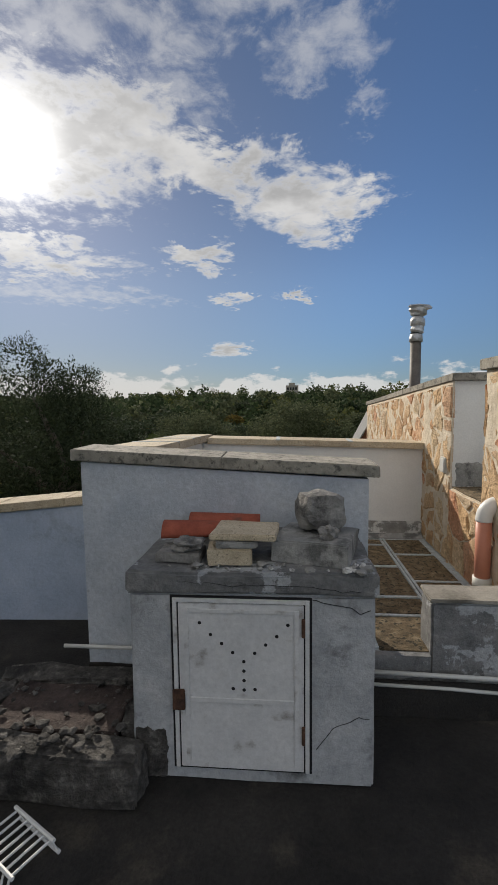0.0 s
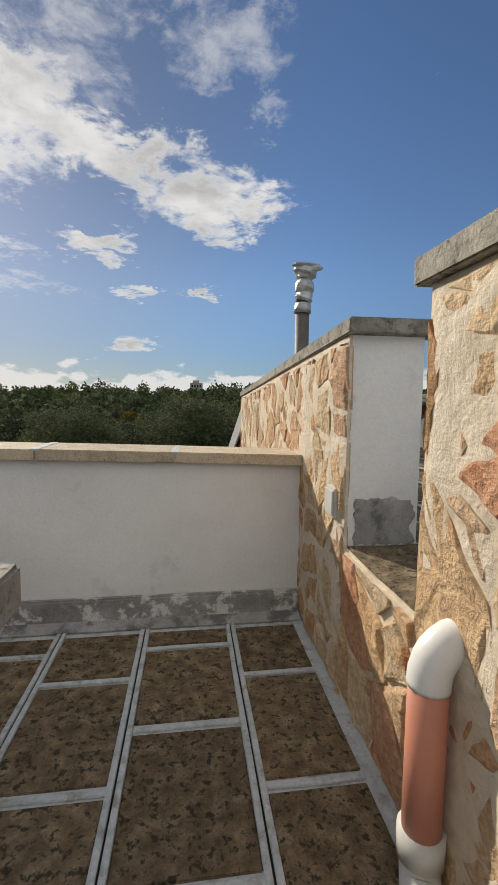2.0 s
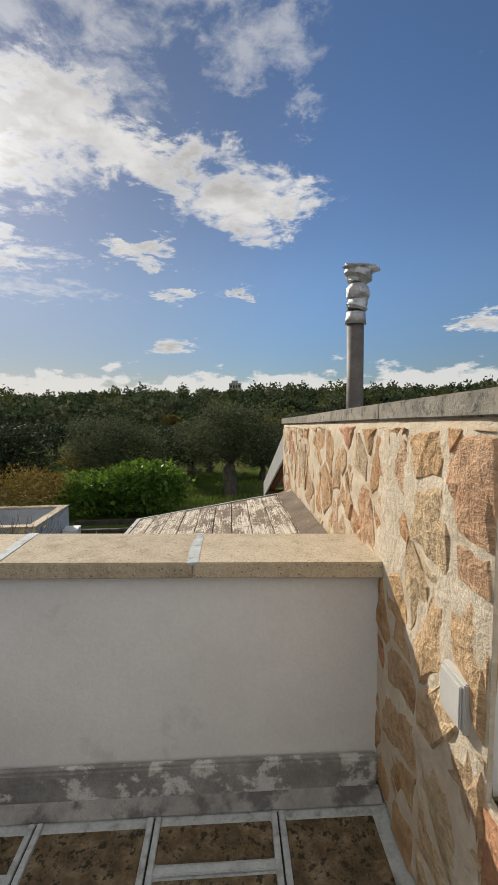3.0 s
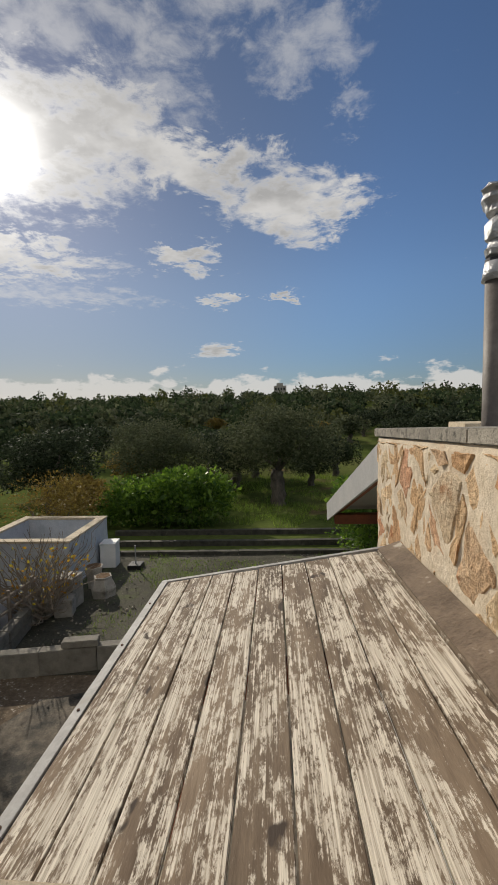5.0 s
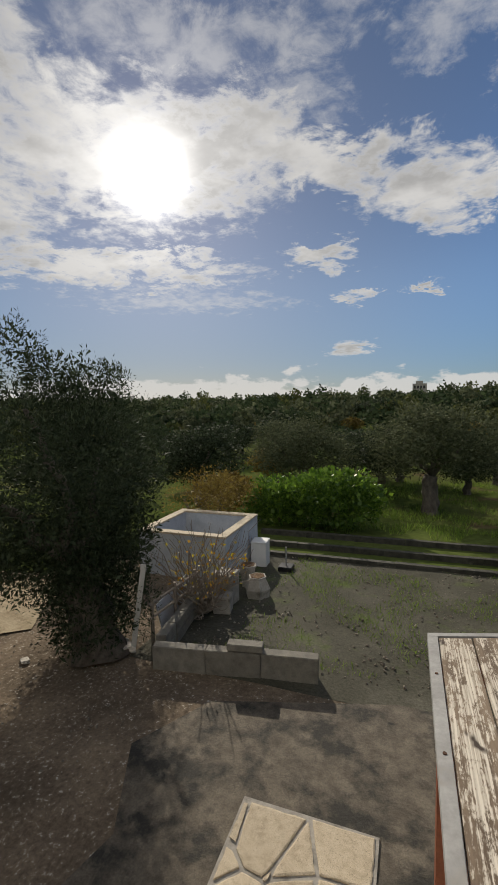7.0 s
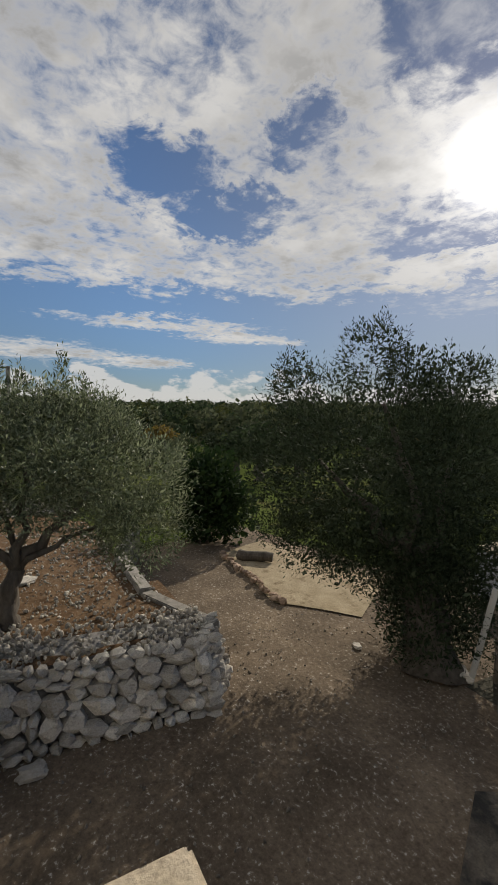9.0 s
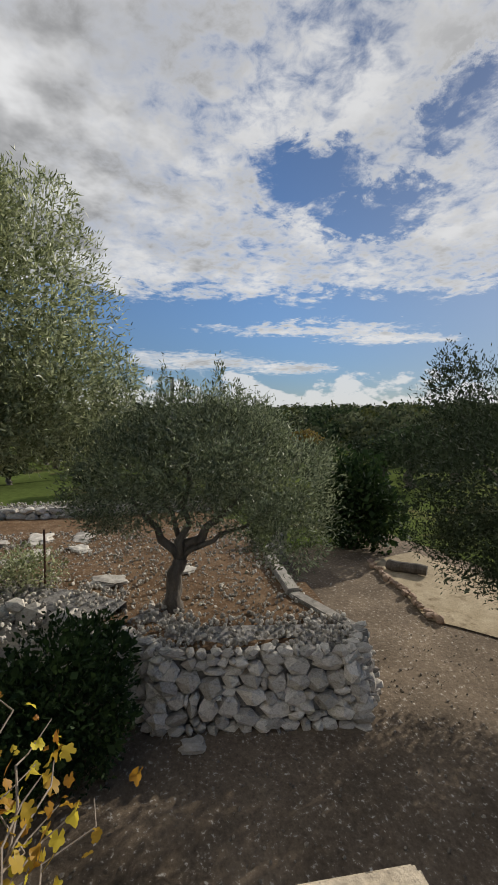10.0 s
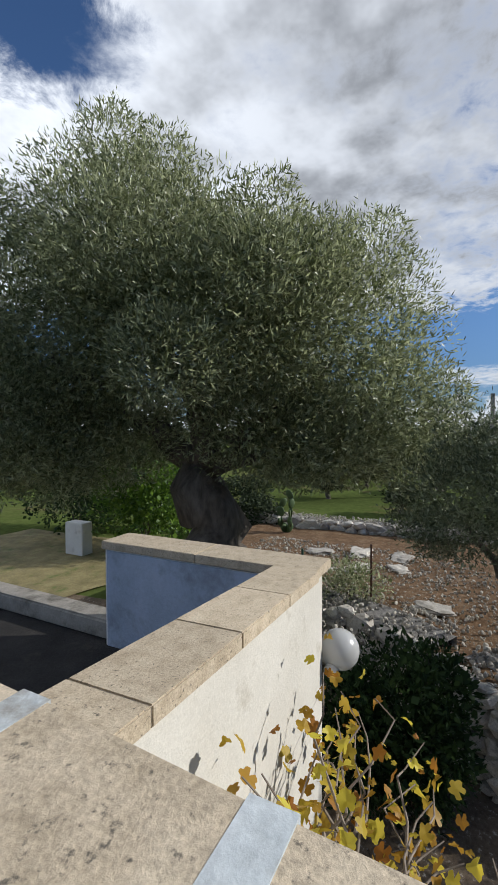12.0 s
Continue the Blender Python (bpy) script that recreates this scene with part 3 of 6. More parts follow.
def cells(width, height, count, rng, squeeze=(1.0, 1.0), wild=0.45, flat=1.0):
    """Irregular stone outlines that fill a rectangle: each the part of it nearest to its own seed."""
    height *= flat
    seeds = [(rng.uniform(0, width), rng.uniform(0, height)) for _ in range(count)]
    for _ in range(2):
        moved = []
        for s in seeds:
            near = [q for q in seeds if q is not s and abs(q[0] - s[0]) < width / 3]
            px = sum((s[0] - q[0]) / ((s[0] - q[0]) ** 2 + (s[1] - q[1]) ** 2 + 0.004) for q in near) * 0.0022
            py = sum((s[1] - q[1]) / ((s[0] - q[0]) ** 2 + (s[1] - q[1]) ** 2 + 0.004) for q in near) * 0.0022
            moved.append((min(max(s[0] + px, 0.02), width - 0.02), min(max(s[1] + py, 0.02), height - 0.02)))
        seeds = moved
    out = []
    kx, ky = squeeze
    unit = width * height / count
    weight = {s: rng.uniform(-1, 1) * wild * unit * 0.5 for s in seeds}
    for s in seeds:
        poly = [(0, 0), (width, 0), (width, height), (0, height)]
        for q in seeds:
            if q is s:
                continue
            nx, ny = (q[0] - s[0]) * kx, (q[1] - s[1]) * ky
            c = nx * (s[0] + q[0]) / 2 + ny * (s[1] + q[1]) / 2 + (weight[s] - weight[q]) / 2
            clipped = []
            for i, a in enumerate(poly):
                b = poly[(i + 1) % len(poly)]
                da, db = nx * a[0] + ny * a[1] - c, nx * b[0] + ny * b[1] - c
                if da <= 0:
                    clipped.append(a)
                if da * db < 0:
                    f = da / (da - db)
                    clipped.append((a[0] + (b[0] - a[0]) * f, a[1] + (b[1] - a[1]) * f))
            poly = clipped
            if len(poly) < 3:
                break
        if len(poly) >= 3:
            out.append((s, [(x, y / flat) for x, y in poly]))
    return out


def split_stone(poly, depth, gap, rng, peak=1.0):
    """A split stone with chipped edges: local x along the wall, y up it, z out of it."""
    cx, cy = sum(p[0] for p in poly) / len(poly), sum(p[1] for p in poly) / len(poly)
    pts = []
    for i, a in enumerate(poly):
        b = poly[(i + 1) % len(poly)]
        n = max(1, int(math.hypot(b[0] - a[0], b[1] - a[1]) / 0.07))
        pts += [(a[0] + (b[0] - a[0]) * k / n, a[1] + (b[1] - a[1]) * k / n) for k in range(n)]
    size = max(0.03, min(math.hypot(p[0] - cx, p[1] - cy) for p in pts))
    bm = bmesh.new()
    rings = []
    for shrink, z in ((gap, -0.02), (gap * 1.0, depth * 0.45), (gap + 0.014, depth)):
        k = max(0.74, 1 - shrink / size)
        rings.append([bm.verts.new((cx + (x - cx) * k + rng.uniform(-1, 1) * 0.006, cy + (y - cy) * k + rng.uniform(-1, 1) * 0.006,
                                    z + (rng.uniform(-0.012, 0.010) * peak if z > 0 else 0))) for x, y in pts])
    m = len(pts)
    for a, b in zip(rings, rings[1:]):
        for i in range(m):
            bm.faces.new((a[i], a[(i + 1) % m], b[(i + 1) % m], b[i]))
    mid = bm.verts.new((cx, cy, depth + rng.uniform(-0.006, 0.014) * peak))
    for i in range(m):
        bm.faces.new((rings[-1][i], rings[-1][(i + 1) % m], mid))
    return bm


def leaves(count, centre, radii, length, width, rng, hollow=0.55, lump=0.28, droop=0.0, upward=0.25, gaps=0.0, bottom=-1.0, seed=0.0, shell=0.0):
    """Diamond leaves through the outer part of an uneven crown: vertices and faces."""
    d = rng.normal(size=(count * 2, 3))
    d /= np.linalg.norm(d, axis=1)[:, None]
    d = d[d[:, 2] > bottom][:count]
    n = len(d)
    wave = (np.sin(d[:, 0] * 5.1 + seed) * np.sin(d[:, 1] * 4.3 + 1.7 * seed) + np.sin(d[:, 2] * 6.2 + seed * 0.7) * np.sin(d[:, 0] * 8.7 - seed)
            + 0.6 * np.sin(d[:, 1] * 13.0 + seed) * np.sin(d[:, 2] * 11.0 + d[:, 0] * 9.0)) * 0.5
    reach = (1 + lump * wave) * (hollow + (1 - hollow) * rng.random(n) ** 0.5)
    if gaps:
        thin = np.sin(d[:, 0] * 9 + seed * 2) * np.sin(d[:, 1] * 8 + seed) * np.sin(d[:, 2] * 10 + 2 * seed)
        keep = rng.random(n) > gaps * (thin > 0.25)
        d, reach = d[keep], reach[keep]
        n = len(d)
    p = np.asarray(centre) + d * reach[:, None] * np.asarray(radii)
    axis = d * 0.7 * (1 - shell) + rng.normal(size=(n, 3)) * 0.6 + np.array((0, 0, upward))
    axis[:, 2] -= droop
    axis /= np.linalg.norm(axis, axis=1)[:, None]
    side = np.cross(axis, rng.normal(size=(n, 3)) * (1 - shell) + d * 2.5 * shell)
    side /= np.linalg.norm(side, axis=1)[:, None] + 1e-6
    ln = (length * (0.6 + 0.8 * rng.random(n)))[:, None]
    wd = (width * (0.7 + 0.6 * rng.random(n)))[:, None]
    v = np.stack([p, p + axis * ln * 0.45 + side * wd, p + axis * ln, p + axis * ln * 0.45 - side * wd], 1).reshape(-1, 3)
    f = np.arange(n * 4).reshape(-1, 4)
    return v, f


def crown_mesh(name, sets, material_, parent=None):
    vs, fs, k = [], [], 0
    for v, f in sets:
        vs.append(v)
        fs.append(f + k)
        k += len(v)
    v, f = np.concatenate(vs), np.concatenate(fs)
    me = bpy.data.meshes.new(name)
    me.vertices.add(len(v))
    me.vertices.foreach_set("co", v.astype(np.float32).ravel())
    me.loops.add(f.size)
    me.loops.foreach_set("vertex_index", f.astype(np.int32).ravel())
    me.polygons.add(len(f))
    me.polygons.foreach_set("loop_start", np.arange(0, f.size, 4, dtype=np.int32))
    me.update(calc_edges=True)
    me.materials.append(material_)
    ob = new(name, me)
    ob.parent = parent
    return ob


# ---- the land ----
G = -3.1


def land_height(x, y):
    z = G
    if y > 12:
        z -= min(y - 12, 8) * 0.055
    if y > 20:
        z -= min(y - 20, 14) * 0.08
    r = math.hypot(x, y)
    yaw = math.degrees(math.atan2(-x, y))
    s = min(max((r - 45) / 130, 0), 1)
    s = s * s * (3 - 2 * s)
    lift = 6.2 if abs(yaw) < 60 else 6.2 - 0.11 * (abs(yaw) - 60)
    z += s * max(lift, 0.6)
    if x < -14:
        z -= min(-14 - x, 40) * 0.02
    if r > 30:
        z += 0.35 * noise.noise(Vector((x, y, 0)) * 0.03)
    return z


def make_ground():
    ticks = sorted({round(math.copysign(abs(k) ** 1.0 * 1.6 if abs(k) < 25 else 40 * math.exp((abs(k) - 25) * 0.135), k), 3) for k in range(-58, 59)})
    verts = [(x, y, land_height(x, y)) for y in ticks for x in ticks]
    n = len(ticks)
    faces = [(j * n + i, j * n + i + 1, (j + 1) * n + i + 1, (j + 1) * n + i) for j in range(n - 1) for i in range(n - 1)]
    tagged(raw_mesh("ground", verts, faces, LAND, smooth=True), "rolling grassy land with olive groves", "ground", kind="structure")


make_ground()


def sheet(name, outline, z, material_, label, category, cell=0.5, bumpy=0.03, kind="structure", follow=True):
    """A gently uneven sheet over a polygon of the ground."""
    bm = bmesh.new()
    f = bm.faces.new([bm.verts.new((x, y, 0)) for x, y in outline])
    bmesh.ops.triangulate(bm, faces=[f])
    for _ in range(7):
        long = [e for e in bm.edges if e.calc_length() > cell]
        if not long:
            break
        bmesh.ops.subdivide_edges(bm, edges=long, cuts=1)
        bmesh.ops.triangulate(bm, faces=bm.faces)
    for v in bm.verts:
        v.co.z = (land_height(v.co.x, v.co.y) if follow else 0) + z + bumpy * noise.noise(v.co * 0.9)
    bmesh.ops.recalc_face_normals(bm, faces=bm.faces)
    return tagged(part(name, bm, material_, smooth=True), label, category, kind=kind)


sheet("driveway", [(-4.4, -14), (-3.8, 5), (0, 5), (0, 12.5), (-5, 12.35), (-5.55, 12.5), (-5.5, 19.5), (-9.5, 19.5), (-11, 15.5), (-17, 14), (-16.5, 11.4), (-9.3, 8.0), (-8.0, 8.4), (-7.9, 5), (-10.2, 2.8), (-10.3, -2), (-9, -14)], 0.03, DRIVE, "earth and gravel driveway in dappled shade", "driveway")
sheet("gravel_yard", [(-5.6, 12.2), (4.5, 12.2), (3.6, 19.9), (-5.6, 19.9)], 0.035, YARD, "weedy gravel yard enclosed by low walls", "yard")
sheet("concrete_pavement", [(-3.4, 6), (3, 6), (3, 12.35), (-0.6, 12.4), (-3.5, 11.5), (-4.2, 10.3), (-3.6, 9.1), (-4.0, 7.6)], 0.055, PAVEMENT, "cracked old concrete pavement below the canopy", "pavement", bumpy=0.015)
sheet("dry_grass_strip", [(-15, -14), (-8, -14), (-8.4, -6.0), (-9.4, -5.4), (-15.5, -4)], 0.06, DRYGRASS, "patch of dry mown grass", "grass")


def make_soil_terrace():
    xs = np.arange(-19, -7.0, 0.4)
    ys = np.arange(-3.4, 9.2, 0.4)

    def edge(y):
        if y > 5.2:
            return -7.6 - 0.05 * (y - 5.2)
        if y > 2.6:
            return -7.6 - (5.2 - y) * 0.9
        return -10.0

    verts, idx = [], {}
    for y in ys:
        far = 8.35 if True else 0
        for x in xs:
            if x <= edge(y) and y < far - 0.06 * (-8 - x) + (-8 - x) * 0.0:
                idx[(round(x, 2), round(y, 2))] = len(verts)
                z = -2.12 - 0.035 * max(0, -9 - x) + 0.08 * noise.noise(Vector((x, y, 3)) * 0.7) + 0.03 * noise.noise(Vector((x, y, 8)) * 3)
                verts.append((x, y, z))
    faces = []
    for y, y2 in zip(ys, ys[1:]):
        for x, x2 in zip(xs, xs[1:]):
            q = [idx.get((round(a, 2), round(b, 2))) for a, b in ((x, y), (x2, y), (x2, y2), (x, y2))]
            if None not in q:
                faces.append(q)
    ob = raw_mesh("soil_terrace", verts, faces, RED_SOIL, smooth=True)
    tagged(ob, "raised terrace of stony red soil", "soil", kind="structure")


make_soil_terrace()


# ---- the house ----
def setting(name, bm, material_, label, category="wall"):
    return tagged(part(name, bm, material_), label, category, kind="structure")


FLOOR = -0.38
setting("wall_house_main", block(-1.57, 7, -6, 5.30, -3.3, -0.42), WHITEWASH, "whitewashed outer house wall")
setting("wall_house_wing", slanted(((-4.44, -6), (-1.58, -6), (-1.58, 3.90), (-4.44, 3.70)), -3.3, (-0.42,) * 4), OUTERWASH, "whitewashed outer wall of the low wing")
setting("floor_roof", block(-4.42, 7, -6, 2.54, -0.416, FLOOR), ASPHALT, "blackened bitumen roof floor with pale worn patches", "floor")
setting("floor_roof_step", block(0.222, 1.2995, 2.541, 2.57, -0.416, FLOOR), ASPHALT, "blackened roof floor at the foot of the step", "floor")
setting("floor_roof_edge", block(1.30, 7, 2.542, 2.829, -0.416, FLOOR), ASPHALT, "blackened roof floor at the foot of the house wall", "floor")
setting("floor_wing", block(-4.42, -1.57, 2.544, 3.6, -0.416, FLOOR), ASPHALT, "blackened roof floor beside the parapet", "floor")
setting("kerb_roof", block(-4.46, -4.2, -6, 1.76, FLOOR + 0.002, -0.20, 0.02, 0.015), CONCRETE, "low cement kerb along the roof edge", "kerb")
setting("floor_terrace", block(-1.57, 1.299, 2.602, 5.0, -0.414, -0.006), JOINT, "pale mortar bed of the terrace floor", "floor")
# parapets of the terrace
setting("wall_parapet_far", slanted(((-1.57, 5.0), (1.30, 5.0), (1.30, 5.30), (-1.57, 5.30)), -0.41, (1.105, 1.02, 1.02, 1.105)), WHITEWASH, "white plastered terrace parapet")
setting("wall_parapet_side", slanted(((-1.57, 2.94), (-1.26, 2.94), (-1.26, 4.998), (-1.57, 4.998)), -0.41, (1.19, 1.19, 1.10, 1.10)), WHITEWASH, "white plastered side parapet")
setting("wall_parapet_front", slanted(((-1.60, 2.60), (0.22, 2.60), (0.22, 2.90), (-1.60, 2.90)), -0.412, (1.20, 1.09, 1.09, 1.20)), OLDWASH, "bluish limewashed parapet with a dark patch low down")
# rough cement plinth at the foot of the far parapet
setting("baseboard", block(-1.25, 1.27, 4.955, 4.998, 0.0, 0.19, 0.012, 0.012), PLINTH, "rough grey cement plinth with pale lime spots", "plinth")
setting("trim", slanted(((-1.25, 4.905), (1.27, 4.905), (1.27, 4.954), (-1.25, 4.954)), 0.0, (0.006, 0.006, 0.05, 0.05)), RENDER, "grey cement fillet along the floor", "fillet")


def coping_run(name, label, a, b, across, width, za, zb, thick, length, seed, pale=True, mat=None, cuts=()):
    """Stone slabs end to end from a to b, parted at the distances cuts where they are given; across: the unit vector over the wall's thickness."""
    rng = random.Random(seed)
    run = thing(name, label, "coping", (0, 0, 0), kind="structure")
    a, b = Vector(a), Vector(b)
    total = (b - a).length
    n = max(1, round(total / length))
    u = (b - a) / total
    w = Vector(across) * width
    ends = [0.0, *cuts, total] if cuts else [total * k / n for k in range(n + 1)]
    n = len(ends) - 1
    for k in range(n):
        s, e = ends[k] + (0.001 if k else 0), ends[k + 1] - (0.001 if k < n - 1 else 0)
        p, q = a + u * s, a + u * e
        zp, zq = za + (zb - za) * s / total, za + (zb - za) * e / total
        j = rng.uniform(-0.002, 0.002)
        base = [(p.x, p.y), (q.x, q.y), (q.x + w.x, q.y + w.y), (p.x + w.x, p.y + w.y)]
        bm = slanted(base, (zp - thick, zq - thick, zq - thick, zp - thick), (zp + j, zq + j, zq + j, zp + j), 0.006)
        for v in bm.verts:
            v.co += Vector((noise.noise(v.co * 7), noise.noise(v.co * 7 + Vector((5, 0, 0))), noise.noise(v.co * 6 + Vector((0, 9, 0))))) * 0.004
        part("slab", bm, mat or COPING, run)
        if 0 < k and pale:
            m = 0.025
            base = [(p.x - u.x * m, p.y - u.y * m), (p.x + u.x * m, p.y + u.y * m), (p.x + u.x * m + w.x, p.y + u.y * m + w.y), (p.x - u.x * m + w.x, p.y - u.y * m + w.y)]
            part("joint", slanted(base, zp - 0.01, (zp + 0.003,) * 4), JOINT, run)
    return run


coping_run("coping_far", "weathered beige coping slabs with pale joints", (-1.2, 4.95), (1.285, 4.95), (0, 1), 0.41, 1.165, 1.09, 0.07, 0.85, 1)
coping_run("coping_side", "speckled beige coping slabs with pale blue joints", (-1.61, 5.36), (-1.61, 2.945), (1, 0), 0.41, 1.177, 1.265, 0.075, 0.8, 2, cuts=(0.80, 1.12, 1.75))
coping_run("coping_front", "grey lichened coping slabs", (-1.66, 2.575), (0.283, 2.575), (0, 1), 0.365, 1.285, 1.175, 0.075, 0.97, 3, False, COPING_DARK)
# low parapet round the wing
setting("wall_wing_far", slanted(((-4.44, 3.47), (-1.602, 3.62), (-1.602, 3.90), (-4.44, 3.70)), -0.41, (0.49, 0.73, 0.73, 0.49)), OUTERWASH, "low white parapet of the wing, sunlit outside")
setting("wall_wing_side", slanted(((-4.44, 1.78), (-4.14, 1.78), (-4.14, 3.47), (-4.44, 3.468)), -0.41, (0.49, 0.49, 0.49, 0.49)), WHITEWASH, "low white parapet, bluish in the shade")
coping_run("coping_wing_far", "sunlit beige coping slabs on the low parapet", (-1.6, 3.585), (-4.10, 3.445), (-0.05, 1), 0.34, 0.805, 0.585, 0.075, 0.62, 4, False)
coping_run("coping_wing_side", "beige coping slabs on the low parapet", (-4.48, 3.76), (-4.48, 1.75), (1, 0), 0.36, 0.577, 0.565, 0.07, 1.1, 5, False)

# limewash skins on the low parapet's inner faces, blue shade put into them
setting("wall_wing_far_inner", slanted(((-4.134, 3.478), (-1.604, 3.612), (-1.604, 3.6185), (-4.134, 3.4845)), -0.378, (0.505, 0.715, 0.715, 0.505)), SHADE_BLUEWASH, "limewashed inner face of the low parapet, blue shade in its colour")
setting("wall_wing_side_inner", block(-4.1395, -4.134, 1.80, 3.474, -0.378, 0.485), SHADE_BLUEWASH, "limewashed inner face of the low side parapet, blue shade in its colour")

# right-hand walls, faced with split stone
setting("wall_stone_far", slanted(((1.30, 4.2), (1.66, 4.2), (1.66, 8.45), (1.30, 8.45)), -3.2, (1.752, 1.752, 1.497, 1.497)), WHITEWASH, "plastered end of the stone-faced wall")
def mortar_face(name, y0, y1, z1, fall):
    """A hand-pointed mortar coat: an uneven face that closes on the wall behind."""
    ny, nz = int((y1 - y0) / 0.045), int(z1 / 0.045)
    verts, faces = [], []
    for i in range(ny + 1):
        for j in range(nz + 1):
            y = y0 + (y1 - y0) * i / ny
            z = (z1 - fall * (y - y0)) * j / nz
            edge = i in (0, ny) or j in (0, nz)
            d = 0.0 if edge else 0.011 + 0.010 * noise.noise(Vector((0, y, z)) * 6) + 0.004 * noise.noise(Vector((3, y, z)) * 19)
            verts.append((1.284 - d, y, z))
    for i in range(ny):
        for j in range(nz):
            a = i * (nz + 1) + j
            faces.append((a, a + 1, a + nz + 2, a + nz + 1))
    ob = raw_mesh(name, verts, faces, MORTAR, smooth=True)
    return tagged(ob, "pale mortar smeared between the facing stones", "wall", kind="structure")


setting("wall_backing_far", slanted(((1.285, 4.188), (1.2995, 4.188), (1.2995, 8.44), (1.285, 8.44)), 0.0, (1.75, 1.75, 1.492, 1.492)), MORTAR, "mortar backing of the facing stones")
mortar_face("wall_mortar_far", 4.188, 8.44, 1.75, 0.061)
setting("wall_stone_gap", block(1.285, 1.68, 3.505, 4.198, -0.41, 0.73, 0.012, 0.012), MORTAR, "low rubble sill of the opening")
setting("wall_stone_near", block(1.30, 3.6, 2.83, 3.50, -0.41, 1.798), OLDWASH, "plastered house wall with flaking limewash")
setting("wall_backing_near", block(1.285, 1.2995, 2.818, 3.495, 0.0, 1.795), MORTAR, "mortar backing of the facing stones")
mortar_face("wall_mortar_near", 2.818, 3.495, 1.795, 0.0)
coping_run("coping_stone_far", "grey weathered coping slabs on the stone-faced wall", (1.265, 4.14), (1.265, 8.50), (1, 0), 0.445, 1.82, 1.565, 0.07, 0.9, 6, False, COPING_DARK)
coping_run("coping_stone_near", "thick grey coping slab on the house wall", (1.25, 2.73), (3.62, 2.73), (0, 1), 0.82, 1.885, 1.885, 0.085, 1.2, 7, False, COPING_DARK)
setting("floor_upper_roof", block(1.67, 6.5, 3.52, 9.5, -0.41, 0.70), JOINT, "upper roof of slabs with pale joints", "floor")
setting("wall_upper_roof", block(2.2, 6.5, 8.9, 9.2, 0.704, 1.50), WHITEWASH, "white parapet of the upper roof")
coping_run("coping_upper_roof", "grey coping slabs of the upper roof", (2.15, 8.86), (6.5, 8.86), (0, 1), 0.38, 1.57, 1.57, 0.066, 1.0, 8)


def facing(wall, y_hi, width, z0, height, count, seed, squeeze, fall=0.0):
    rng = random.Random(seed)
    for s, poly in cells(width, height, count, rng, squeeze, 0.7):
        poly = [(x, min(y, height - fall * (width - x))) for x, y in poly]
        cx, cy = sum(p[0] for p in poly) / len(poly), sum(p[1] for p in poly) / len(poly)
        local = [(x - cx, y - cy) for x, y in poly]
        bm = split_stone(local, rng.uniform(0.011, 0.024), rng.uniform(0.0, 0.013), rng, 0.8)
        ob = part("stone", bm, CLAD, wall)
        ob.matrix_basis = Matrix(((0, 0, -1, 1.287), (-1, 0, 0, y_hi - cx), (0, 1, 0, z0 + cy), (0, 0, 0, 1)))


# low wall at the step, and the step
setting("wall_step", block(0.60, 1.299, 2.56, 2.77, -0.412, 0.335, 0.012, 0.014), DARK_CEMENT, "low cement wall with flaking render beside the step")
setting("wall_step_face", block(0.222, 0.598, 2.548, 2.60, -0.411, -0.004, 0.0), DARK_CEMENT, "dark cement riser of the step")
setting("wall_step_cap", block(0.59, 1.285, 2.55, 2.78, 0.337, 0.36, 0.006, 0.01), CONCRETE, "thin weathered cap of the low wall", "coping")


for name, box in (("trim_upstand_step", (0.22, 1.30, 2.505, 2.528)), ("trim_upstand_wall", (1.31, 3.6, 2.80, 2.8285)), ("trim_upstand_front", (-1.6, -1.11, 2.575, 2.599))):
    x0, x1, y0, y1 = box
    setting(name, block(x0, x1, y0, y1, FLOOR, -0.15, 0.004, 0.014, 3), ASPHALT, "black bitumen upstand at the foot of the wall", "trim")


